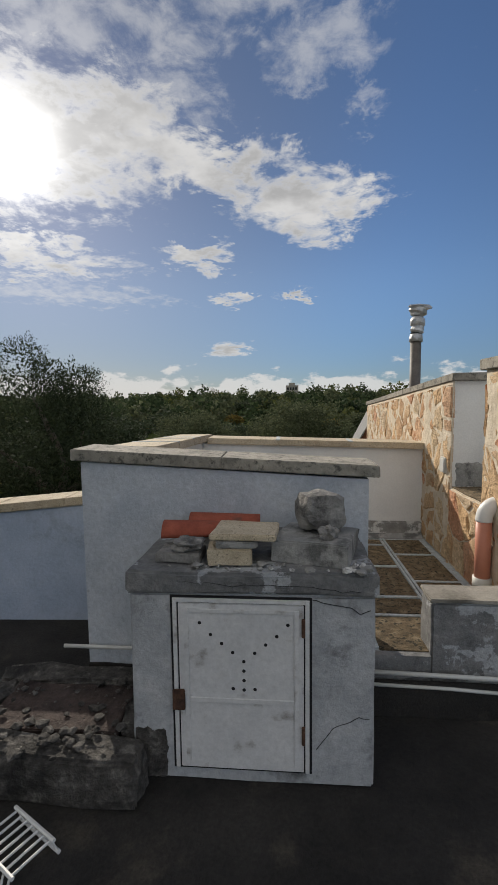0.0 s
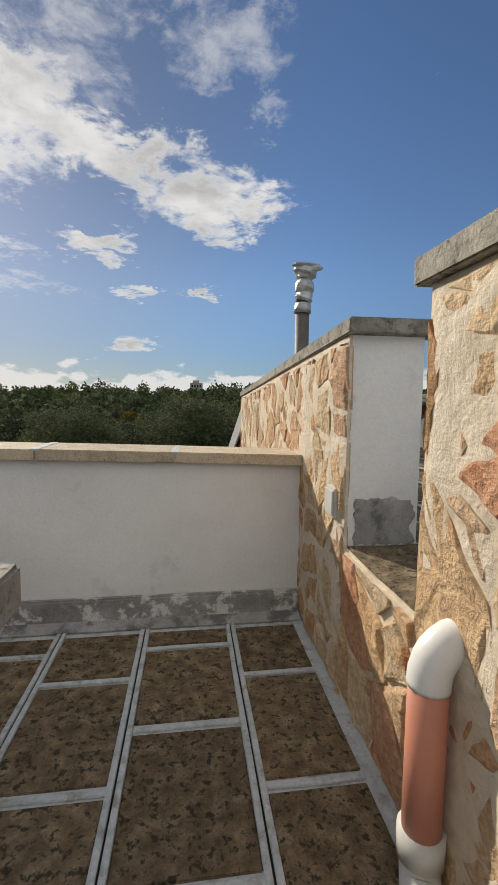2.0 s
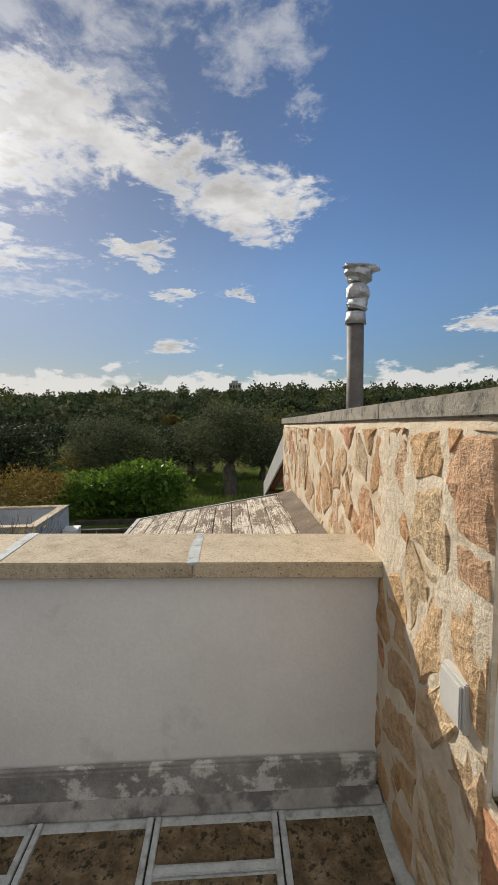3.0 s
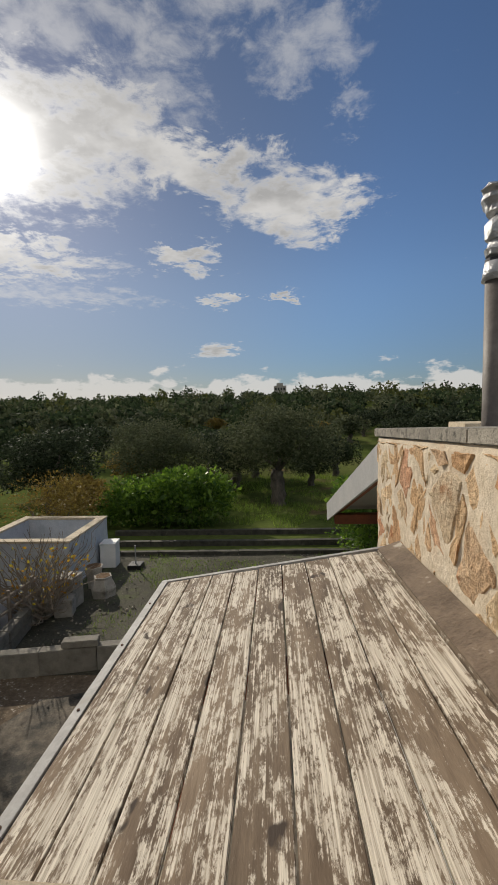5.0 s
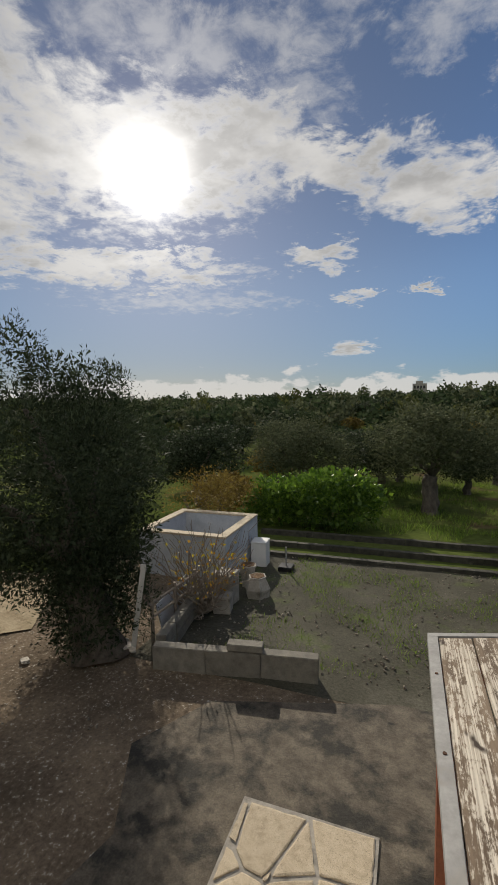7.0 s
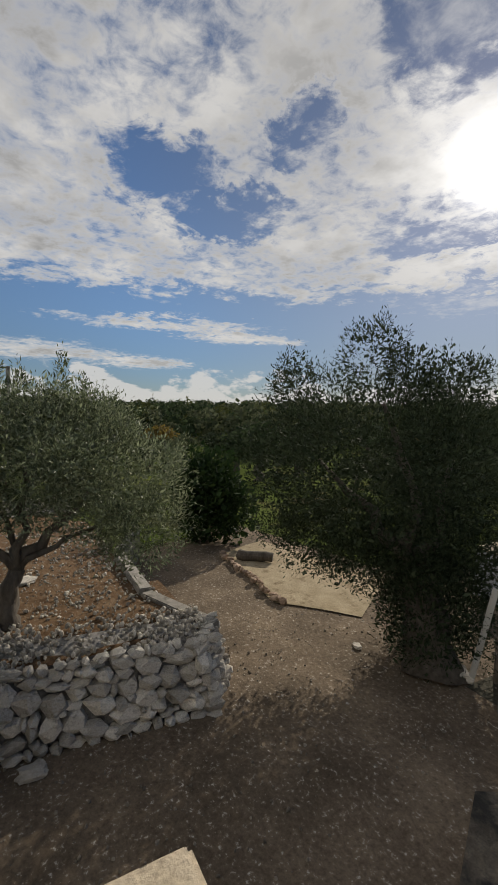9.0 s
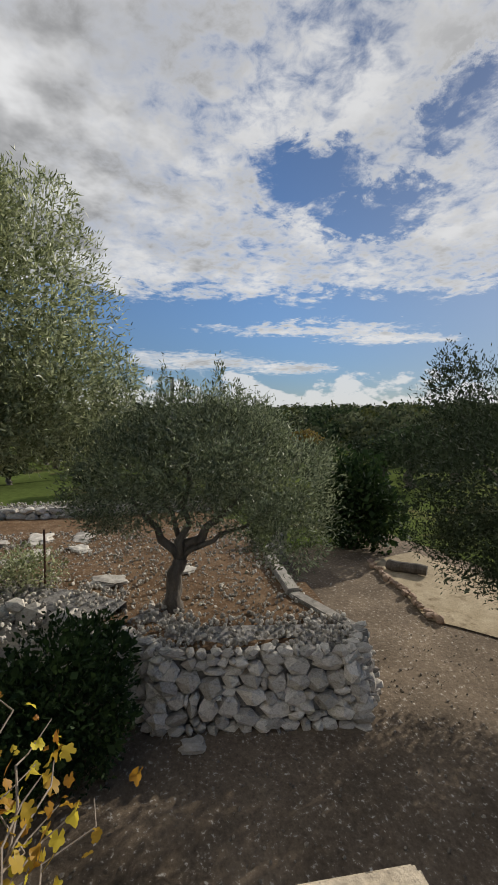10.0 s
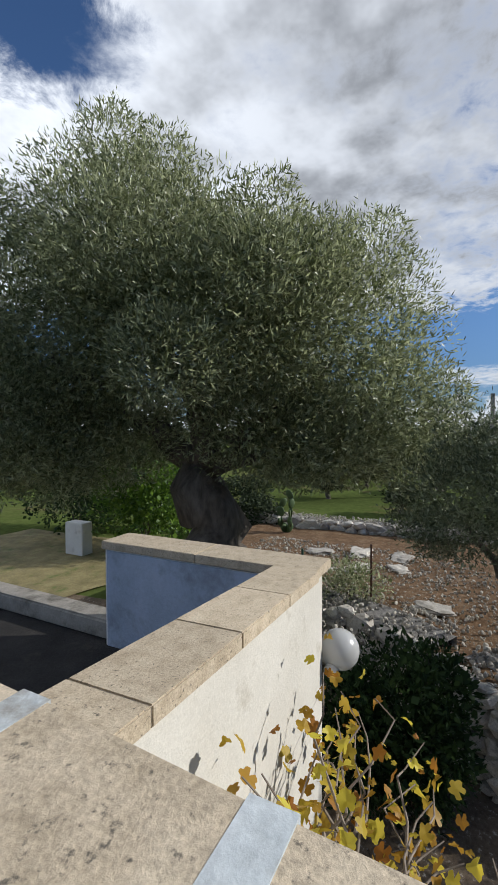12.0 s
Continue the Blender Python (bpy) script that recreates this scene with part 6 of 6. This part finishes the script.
def rubble_wall(name, label, pts, z0, top, lean, seed, pieces, courses):
    rng = random.Random(seed)
    w = thing(name, label, "dry-stone wall", (*pts[0], z0))
    inv = Vector((*pts[0], z0))
    seglen = [math.hypot(b[0] - a[0], b[1] - a[1]) for a, b in zip(pts, pts[1:])]
    total = sum(seglen)

    def along(s):
        for (a, b), ln in zip(zip(pts, pts[1:]), seglen):
            if s <= ln:
                break
            s -= ln
        u = ((b[0] - a[0]) / ln, (b[1] - a[1]) / ln)
        return a[0] + u[0] * s, a[1] + u[1] * s, u

    height = top - z0
    slope = math.degrees(math.atan(lean))
    for s, poly in cells(total, height + 0.06, pieces, rng, wild=1.9, flat=1.4):
        cx, cy = sum(q[0] for q in poly) / len(poly), sum(q[1] for q in poly) / len(poly)
        x, y, u = along(min(max(cx, 0.01), total - 0.01))
        nx, ny = u[1], -u[0]
        w2 = max(q[0] for q in poly) - min(q[0] for q in poly)
        h2 = max(q[1] for q in poly) - min(q[1] for q in poly)
        back = lean * cy + 0.06 + rng.uniform(-0.03, 0.03)
        m = pose(x - nx * back - inv.x, y - ny * back - inv.y, cy, rng.uniform(-12, 12) - slope, rng.uniform(-16, 16), math.degrees(math.atan2(u[1], u[0])) + rng.uniform(-12, 12))
        piece("stone", rng.choice(STONES), w, m @ Matrix.Diagonal((w2 * 0.55, rng.uniform(0.12, 0.2), h2 * 0.56, 1)))
    # the packed heart of the wall
    verts, faces = [], []
    n = 24
    for k in range(n + 1):
        x, y, u = along(total * k / n)
        nx, ny = u[1], -u[0]
        for off, z in ((-0.13, z0 - 0.1), (-0.15 - lean * (top - z0), top - 0.12), (-0.9 - lean, top - 0.02), (-1.1, z0 - 0.1)):
            verts.append((x + nx * off - inv.x, y + ny * off - inv.y, z - inv.z))
    for k in range(n):
        for j in range(3):
            faces.append((4 * k + j, 4 * k + 4 + j, 4 * k + 5 + j, 4 * k + 1 + j))
    raw_mesh("core", verts, faces, ROCK, w)
    # loose rubble along the top
    bm = bmesh.new()
    sources = []
    for k in range(4):
        b2 = boulder(60 + k, 1, 1, 1, 0.3, 1)
        sources.append(([v.co.copy() for v in b2.verts], [[v.index for v in f.verts] for f in b2.faces]))
        b2.free()
    vs, fs = [], []
    for _ in range(int(total * 120)):
        x, y, u = along(rng.uniform(0, total))
        nx, ny = u[1], -u[0]
        off = -lean * (top - z0) - rng.uniform(0.0, 1.25)
        s = rng.uniform(0.02, 0.07)
        q = Euler((rng.uniform(0, 6), rng.uniform(0, 6), rng.uniform(0, 6))).to_matrix()
        c = Vector((x + nx * off - inv.x, y + ny * off - inv.y, top + rng.uniform(-0.04, 0.06) - inv.z))
        src_v, src_f = rng.choice(sources)
        k = len(vs)
        vs += [c + q @ Vector((p.x * s, p.y * s * 0.8, p.z * s * 0.7)) for p in src_v]
        fs += [[i + k for i in f] for f in src_f]
    bm.free()
    ob = raw_mesh("loose_rubble", vs, fs, GRAVEL, w)
    tagged(ob, kind="stuff")
    return w


rubble_wall("rubble_wall", "dry-stone retaining wall of pale limestone below the young olive", [(-8.6, 4.0), (-7.35, 5.0), (-7.2, 6.4), (-6.95, 8.1), (-7.8, 8.75)], -3.12, -2.05, 0.28, 3, 290, 6)
rubble_wall("rubble_wall", "low far dry-stone wall at the edge of the soil", [(-18.6, -9), (-18.2, -1), (-18.8, 7.6)], -2.6, -2.12, 0.1, 7, 110, 4)
rubble_wall("rubble_wall", "dry-stone retaining wall beside the evergreen shrub", [(-9.9, -2.2), (-9.75, 1.2), (-9.3, 2.9), (-8.6, 3.9)], -3.12, -1.95, 0.12, 4, 130, 6)


def make_kerb_wall():
    k = thing("kerb_wall", "long low concrete kerb wall along the drive", "kerb", (-7.9, 8.3, -3.1))
    inv = Matrix.Translation((7.9, -8.3, 3.1))
    pts = [(-7.75, 8.38), (-9.6, 7.75), (-12.2, 7.85), (-14.5, 8.9)]
    for a, b in zip(pts, pts[1:]):
        a, b = Vector(a), Vector(b)
        n = Vector((-(b - a).y, (b - a).x)).normalized() * 0.13
        base = [tuple(a - n), tuple(a + n), tuple(b + n), tuple(b - n)]
        part("section", slanted(base, -3.2, (-2.02, -2.02, -2.08, -2.08), 0.02), CONCRETE, k).matrix_parent_inverse = inv


make_kerb_wall()
rs = random.Random(21)
for label, x, y, z, s in (("pale limestone outcrop in the soil", -10.9, 4.0, -2.2, 0.38), ("pale limestone outcrop in the soil", -11.4, 5.6, -2.22, 0.30), ("pale limestone outcrop in the soil", -13.2, 1.9, -2.3, 0.42),
                          ("pale limestone outcrop in the soil", -12.7, 1.2, -2.3, 0.30), ("pale limestone outcrop in the soil", -13.8, 2.9, -2.35, 0.36), ("pale limestone outcrop in the soil", -10.2, 3.5, -2.16, 0.22),
                          ("pale stones at the foot of the old olive", -8.6, 1.0, -2.1, 0.25), ("pale stones at the foot of the old olive", -8.5, 0.4, -2.1, 0.2), ("flat white stone at the foot of the dark olive", -5.85, 12.35, -3.1, 0.26),
                          ("small white stone on the drive", -7.4, 11.4, -3.08, 0.11), ("long pale limestone ledge in the soil", -14.9, 1.6, -2.35, 0.5), ("long pale limestone ledge in the soil", -14.6, 0.4, -2.35, 0.4), ("long pale limestone ledge in the soil", -15.0, 2.8, -2.38, 0.42), ("square fallen block at the foot of the rubble wall", -7.02, 5.55, -3.1, 0.18)):
    rock_thing(label, x, y, z, s * 1.2, s * 0.8, s * (0.22 if "soil" in label else 0.4), rs.randint(1, 90), LIMESTONE, 0.3, rs.uniform(0, 180))


def make_cactus():
    rng = random.Random(15)
    c = thing("prickly_pear", "prickly pear cactus by the far wall", "cactus", (-17.2, -1.8, -2.42))
    tips = [(Vector((0, 0, 0)), 0.0)]
    for k in range(16):
        p0, lean = rng.choice(tips)
        a = lean + rng.uniform(-0.7, 0.7)
        turn = rng.uniform(0, math.pi)
        p1 = p0 + Vector((math.sin(a) * math.cos(turn), math.sin(a) * math.sin(turn), math.cos(a))) * 0.36
        bm = bmesh.new()
        bmesh.ops.create_icosphere(bm, subdivisions=2, radius=1)
        q = Euler((0, a, turn)).to_matrix()
        for v in bm.verts:
            v.co = p0.lerp(p1, 0.5) + q @ Vector((v.co.x * 0.14, v.co.y * 0.035, v.co.z * 0.21))
        part("pad", bm, CACTUS, c, smooth=True)
        tips.append((p1, a))


CACTUS = material("cactus_skin", [(0.3, (0.05, 0.085, 0.03)), (0.7, (0.10, 0.15, 0.06))], 6.0, rough=0.6, bump=0.2)
make_cactus()


def stone_bed():
    sheet("stone_edged_bed", [(-8.3, 12.4), (-9.8, 10.95), (-11.6, 11.3), (-13.5, 11.3), (-14.5, 13.5), (-10, 15)], 0.06, SAND, "pale sandy bed edged with reddish stones", "bed")
    rng = random.Random(4)
    me = [stone_data("edge_stone", 70 + k, RED_STONE, 0.3, 1) for k in range(4)]
    a, b = Vector((-9.6, 11.1)), Vector((-13.5, 11.35))
    for k in range(26):
        p = a.lerp(b, k / 25)
        ob = piece("edge_stone", rng.choice(me), None, pose(p.x + rng.uniform(-0.08, 0.08), p.y + rng.uniform(-0.1, 0.1), -2.98, rng.uniform(-20, 20), rng.uniform(-20, 20), rng.uniform(0, 360)) @ Matrix.Diagonal((0.12 * rng.uniform(0.6, 1.5), 0.10 * rng.uniform(0.7, 1.3), 0.11 * rng.uniform(0.6, 1.2), 1)))
        tagged(ob, "reddish stone edging the bed", "edging stone", group="edging stones of the bed")
    log = part("log", tube(limb_path((-12.9, 11.7, -2.90), (-12.2, 12.5, -2.90), 0.05, rng), 0, 12, [0.16, 0.17, 0.16, 0.15, 0.16, 0.15, 0.14]), BARK)
    tagged(log, "reddish-brown fallen log in the bed", "log")


stone_bed()


# ---- the yard ----
def block_wall(name, label, a, b, z0, courses, seed, length=0.5, height=0.24, thick=0.22, mat=None):
    rng = random.Random(seed)
    w = thing(name, label, "block wall", (*a, z0))
    a2, b2 = Vector(a), Vector(b)
    total = (b2 - a2).length
    ang = math.degrees(math.atan2(b2.y - a2.y, b2.x - a2.x))
    n = max(1, round(total / length))
    ln = total / n
    bm = block(-ln / 2 + 0.004, ln / 2 - 0.004, -thick / 2, thick / 2, 0, height - 0.006, 0.012)
    me = bpy.data.meshes.new("block")
    bm.to_mesh(me)
    bm.free()
    me.materials.append(mat or TUFA)
    w.matrix_basis = pose(*a, z0, 0, 0, ang)
    for c in range(courses):
        for k in range(n):
            if c == courses - 1 and courses > 1 and rng.random() < 0.06:
                continue
            piece("block", me, w, pose(ln * (k + 0.5) + (0.0 if c % 2 else 0.0), rng.uniform(-0.01, 0.01), height * c, 0, rng.uniform(-0.6, 0.6), rng.uniform(-1, 1)))
    return w


block_wall("block_wall", "low wall of grey tufa blocks before the yard", (-4.95, 12.1), (-1.95, 12.65), -3.1, 1, 1, length=1.1, height=0.47)
block_wall("block_wall", "single raised tufa block on the low wall", (-3.56, 12.36), (-2.91, 12.48), -2.619, 1, 9, length=0.65, height=0.13)
block_wall("block_wall", "low tufa block wall along the stored things", (-4.98, 12.4), (-5.35, 15.0), -3.12, 2, 2)
block_wall("block_wall", "low kerb wall behind the gravel yard", (-5.2, 19.75), (3.4, 19.95), -3.56, 1, 3, height=0.2, length=1.4, mat=KERB_DARK)
block_wall("block_wall", "dark low retaining wall behind the yard", (-6, 21.1), (3.4, 21.3), -3.72, 1, 4, height=0.30, length=1.7, mat=KERB_DARK)
block_wall("block_wall", "third low retaining wall before the olives", (-6.5, 23.0), (3.3, 23.2), -3.9, 1, 5, height=0.34, length=1.9, mat=KERB_DARK)


def rail_fence():
    f = thing("rail_fence", "weathered pale two-rail fence beside the yard", "fence", (3.6, 18.0, -3.5))
    for y in (-3.4, -1.7, 0.0, 1.7):
        part("post", block(-0.06, 0.06, y - 0.06, y + 0.06, -0.1, 0.62, 0.01), CONCRETE, f)
    for z in (0.22, 0.5):
        part("rail", block(-0.085, -0.062, -3.5, 1.9, z, z + 0.09, 0.006), CONCRETE, f)


rail_fence()


def make_cistern():
    c = thing("cistern", "open-topped whitewashed cistern in the yard", "cistern", (-6.9, 17.9, -3.4))
    inv = Matrix.Translation((6.9, -17.9, 3.4))
    for x0, x1, y0, y1 in ((-8.3, -5.4, 16.55, 16.8), (-8.3, -5.4, 19.1, 19.35), (-8.3, -8.05, 16.802, 19.098), (-5.65, -5.4, 16.802, 19.098)):
        w = part("wall", block(x0, x1, y0, y1, -3.5, -2.02, 0.01, 0.01), OLDWASH, c)
        w.matrix_parent_inverse = inv
        part("rim", block(x0 - 0.02, x1 + 0.02, y0 - 0.02, y1 + 0.02, -2.018, -1.96, 0.008), COPING, w)


make_cistern()


def crate(name, label, x, y, z, sx, sy, sz, mat, turn, category):
    t = thing(name, label, category, (x, y, z))
    part("body", block(-sx / 2, sx / 2, -sy / 2, sy / 2, 0, sz, 0.015), mat, t)
    part("lid", block(-sx / 2 - 0.015, sx / 2 + 0.015, -sy / 2 - 0.015, sy / 2 + 0.015, sz + 0.001, sz + 0.04, 0.01), mat, t)
    t.matrix_basis = pose(x, y, z, 0, 0, turn)


crate("storage_box", "white plastic storage box beside the cistern", -5.05, 18.6, -3.46, 0.5, 0.55, 0.80, PVC_WHITE, 5, "box")
crate("planter", "square cement block in the yard", -4.72, 14.78, -3.22, 0.42, 0.38, 0.40, CONCRETE, 12, "block")
crate("planter", "tall pale cement block in the yard", -4.90, 15.35, -3.28, 0.55, 0.5, 0.78, CONCRETE, -6, "block")


def tub(label, x, y, z, r0, r1, h, turn):
    t = thing("planter", label, "planter", (x, y, z))
    part("tub", tube([(0, 0, 0), (0, 0, h * 0.45), (0, 0, h * 0.9), (0, 0, h)], 0, 6, [r0 * 0.9, r0, r1, r1 * 1.04]), CONCRETE, t)
    part("soil", tube([(0, 0, h - 0.03), (0, 0, h + 0.012)], r1 * 0.85, 6), RED_SOIL, t)
    t.matrix_basis = pose(x, y, z, 0, 0, turn)


tub("pale six-sided concrete planter tub in the yard", -4.25, 16.0, -3.3, 0.36, 0.24, 0.56, 14)
tub("small terracotta coloured planter behind the tubs", -4.75, 16.6, -3.32, 0.2, 0.26, 0.62, 0)
plank = part("gate_panel", block(-0.9, 0.9, -0.02, 0.02, 0.0, 0.62, 0.004), OLDWASH)
plank.matrix_basis = pose(-5.55, 14.1, -3.08, -14, 0, 97)
tagged(plank, "pale weathered panel leaning by the block wall", "panel")
board = part("leaning_plank", block(-0.05, 0.05, -0.015, 0.015, 0.0, 1.9, 0.004), PVC_GREY)
board.matrix_basis = pose(-5.62, 12.35, -3.1, 6, 9, 30)
tagged(board, "pale plank leaning on the dark olive trunk", "plank")


def make_bucket():
    b = thing("umbrella_base", "dark square umbrella base with short pole", "umbrella base", (-4.1, 18.3, -3.42))
    part("base", block(-0.22, 0.22, -0.22, 0.22, 0, 0.16, 0.02), BLACK, b)
    part("pole", tube([(0, 0, 0.16), (0, 0, 0.75)], 0.022, 8), GALV, b)


make_bucket()


def make_bench_frame():
    f = thing("wooden_fence", "leaning pale timber fence panel by the block wall", "fence", (-5.35, 13.6, -3.1))
    for z in (0.55, 0.85):
        part("rail", tube([(-0.1, -0.9, z), (0.1, 0.9, z + 0.05)], 0.035, 6), TWIG, f)
    for y in (-0.8, 0.0, 0.8):
        part("post", tube([(0.1 * y, y, 0), (0.1 * y, y, 1.0)], 0.04, 6), TWIG, f)


make_bench_frame()


def bare_shrub():
    rng = random.Random(31)
    s = thing("bare_shrub", "bare shrub with a few orange leaves", "shrub", (-5.1, 14.4, -3.15))
    for _ in range(120):
        tip = (rng.uniform(-1.2, 1.1), rng.uniform(-1.2, 1.6), rng.uniform(0.4, 2.0))
        part("branch", tube(limb_path((rng.uniform(-0.1, 0.1), 0, 0), tip, 0.16, rng, 6), 0, 4, [0.020 - 0.0024 * k for k in range(7)], caps=False), TWIG, s)
    tagged(crown_mesh("leaf_rest", [leaves(260, (0, 0.1, 1.1), (1.1, 1.1, 0.7), 0.09, 0.03, NP, hollow=0.2)], VINE, s), kind="stuff")


bare_shrub()


def crazy_paving():
    rng = random.Random(6)
    p = thing("path_crazy_paving", "path of pale irregular paving stones", "path", (-1.6, 8.72, G), kind="structure")
    part("bed", block(-0.75, 0.85, -1.2, 1.3, 0.0, 0.075), CONCRETE, p)
    for s, poly in cells(1.56, 2.46, 16, rng):
        cx, cy = sum(q[0] for q in poly) / len(poly), sum(q[1] for q in poly) / len(poly)
        bm = split_stone([(x - cx, y - cy) for x, y in poly], 0.012, 0.02, random.Random(3), 0.12)
        ob = part("paving_stone", bm, COPING, p)
        ob.matrix_basis = pose(-0.73 + cx, -1.18 + cy, 0.08)


crazy_paving()


# ---- stakes, pole and far things ----
def post_thing(name, label, category, x, y, z, h, r, mat):
    t = part(name, tube([(0, 0, -0.2), (0, 0, h)], r, 8), mat)
    t.location = (x, y, z)
    return tagged(t, label, category)


GREENMETAL = material("green_painted_metal", [(0.3, (0.03, 0.09, 0.06)), (0.7, (0.05, 0.13, 0.09))], 6.0, rough=0.5, bump=0.05)
post_thing("fence_stake", "thin green metal fence stake", "stake", -9.3, 1.75, -2.1, 1.35, 0.022, GREENMETAL)
post_thing("fence_stake", "thin dark metal fence stake", "stake", -10.4, 2.85, -2.15, 1.35, 0.022, RUST)
post_thing("utility_pole", "concrete utility pole with an overhead cable", "utility pole", -40, 6.0, -4.5, 8.9, 0.16, CONCRETE)
post_thing("thin_mast", "thin distant grey metal mast", "mast", -60, 4.4, -4.5, 9.0, 0.06, GALV)
cable = part("overhead_cable", tube([(-40 + 2.1 * k, 6.0 - 0.95 * k, 4.3 + 0.34 * k - 0.011 * k * (20 - k)) for k in range(21)], 0.011, 4), BLACK)
tagged(cable, "sagging black overhead cable from the pole", "cable")
pillar = part("gate_pillar", block(-13.2, -12.7, -9.0, -8.1, -3.12, -1.85, 0.02), WHITEWASH)
tagged(pillar, "short cream plastered pillar by the shrubs", "pillar")


def far_building():
    b = thing("apartment_building", "small pale flat-roofed building on the horizon", "building", (6.3, 400, 4))
    part("wall", block(-5.5, 5.5, -4, 4, -6, 13), CONCRETE, b)
    part("roof", block(-3, 2.5, -3, 3, 13.001, 15.2), CONCRETE, b)
    for k in range(4):
        part("window", block(-4.4 + 2.4 * k, -3.0 + 2.4 * k, -4.05, -4.001, 9.0, 11.2), BLACK, b)


far_building()


def scatter_pebbles():
    rng = random.Random(8)
    src = []
    for k in range(4):
        b2 = boulder(80 + k, 1, 1, 1, 0.3, 1)
        src.append(([v.co.copy() for v in b2.verts], [[v.index for v in f.verts] for f in b2.faces]))
        b2.free()
    for name, label, mat, count, area, zf, smin, smax in (
            ("soil_stones", "pale stones scattered over the red soil", GRAVEL, 7500, (-16, -8.2, -2, 8.0), lambda x, y: -2.1 - 0.035 * max(0, -9 - x), 0.012, 0.06),
            ("drive_stones", "loose stones on the gravel drive", DRIVE_GRAVEL, 3000, (-9.5, -4.5, -3, 14), lambda x, y: land_height(x, y) + 0.035, 0.008, 0.035),
            ("yard_stones", "loose stones in the gravel yard", DRIVE_GRAVEL, 1500, (-4.5, 3, 12.8, 19.8), lambda x, y: land_height(x, y) + 0.04, 0.012, 0.05)):
        vs, fs = [], []
        for _ in range(count):
            x, y = rng.uniform(area[0], area[1]), rng.uniform(area[2], area[3])
            s = smin + (smax - smin) * rng.random() ** 3
            q = Euler((rng.uniform(0, 6), rng.uniform(0, 6), rng.uniform(0, 6))).to_matrix()
            c = Vector((x, y, zf(x, y)))
            v, f = rng.choice(src)
            k = len(vs)
            vs += [c + q @ Vector((p.x * s, p.y * s, p.z * s * 0.7)) for p in v]
            fs += [[i + k for i in g] for g in f]
        tagged(raw_mesh(name, vs, fs, mat), label, "stones", kind="stuff")


scatter_pebbles()


def grass_patch(name, label, area, count, h, follow=True):
    n = count
    x, y = NP.uniform(area[0], area[1], n), NP.uniform(area[2], area[3], n)
    clump = np.array([noise.noise(Vector((a, b, 2)) * 0.6) for a, b in zip(x, y)])
    keep = clump > -0.05
    x, y = x[keep], y[keep]
    n = len(x)
    z = np.array([land_height(a, b) for a, b in zip(x, y)]) + 0.03
    p = np.stack([x, y, z], 1)
    lean = NP.normal(size=(n, 3)) * 0.35
    lean[:, 2] = 1
    ln = (h * (0.5 + NP.random(n)))[:, None]
    side = np.cross(lean, NP.normal(size=(n, 3)))
    side /= np.linalg.norm(side, axis=1)[:, None]
    w = 0.006 + 0.02 * h
    v = np.stack([p - side * w, p + side * w, p + lean * ln + side * 0.002, p + lean * ln - side * 0.002], 1).reshape(-1, 3)
    tagged(crown_mesh(name, [(v, np.arange(n * 4).reshape(-1, 4))], GRASS), label, "grass", kind="stuff")


grass_patch("yard_weeds", "weeds growing through the gravel", (-4.0, 3.4, 13, 20), 9000, 0.07)
grass_patch("olive_grass", "green grass under the olives", (-4, 14, 24, 42), 22000, 0.22)
grass_patch("verge_grass", "bright grass beside the drive", (-18, -15.5, 9.5, 11.5), 2500, 0.14)

# ---- the facing stones of the walls ----
facing(bpy.data.objects["wall_mortar_far"], 8.44, 4.255, 0.0, 1.72, 135, 1, (1.2, 0.9), 0.061)
facing(bpy.data.objects["wall_stone_gap"], 4.195, 0.69, 0.0, 0.72, 12, 2, (1.2, 0.9))
facing(bpy.data.objects["wall_mortar_near"], 3.49, 0.675, 0.0, 1.78, 20, 3, (1.15, 0.9))
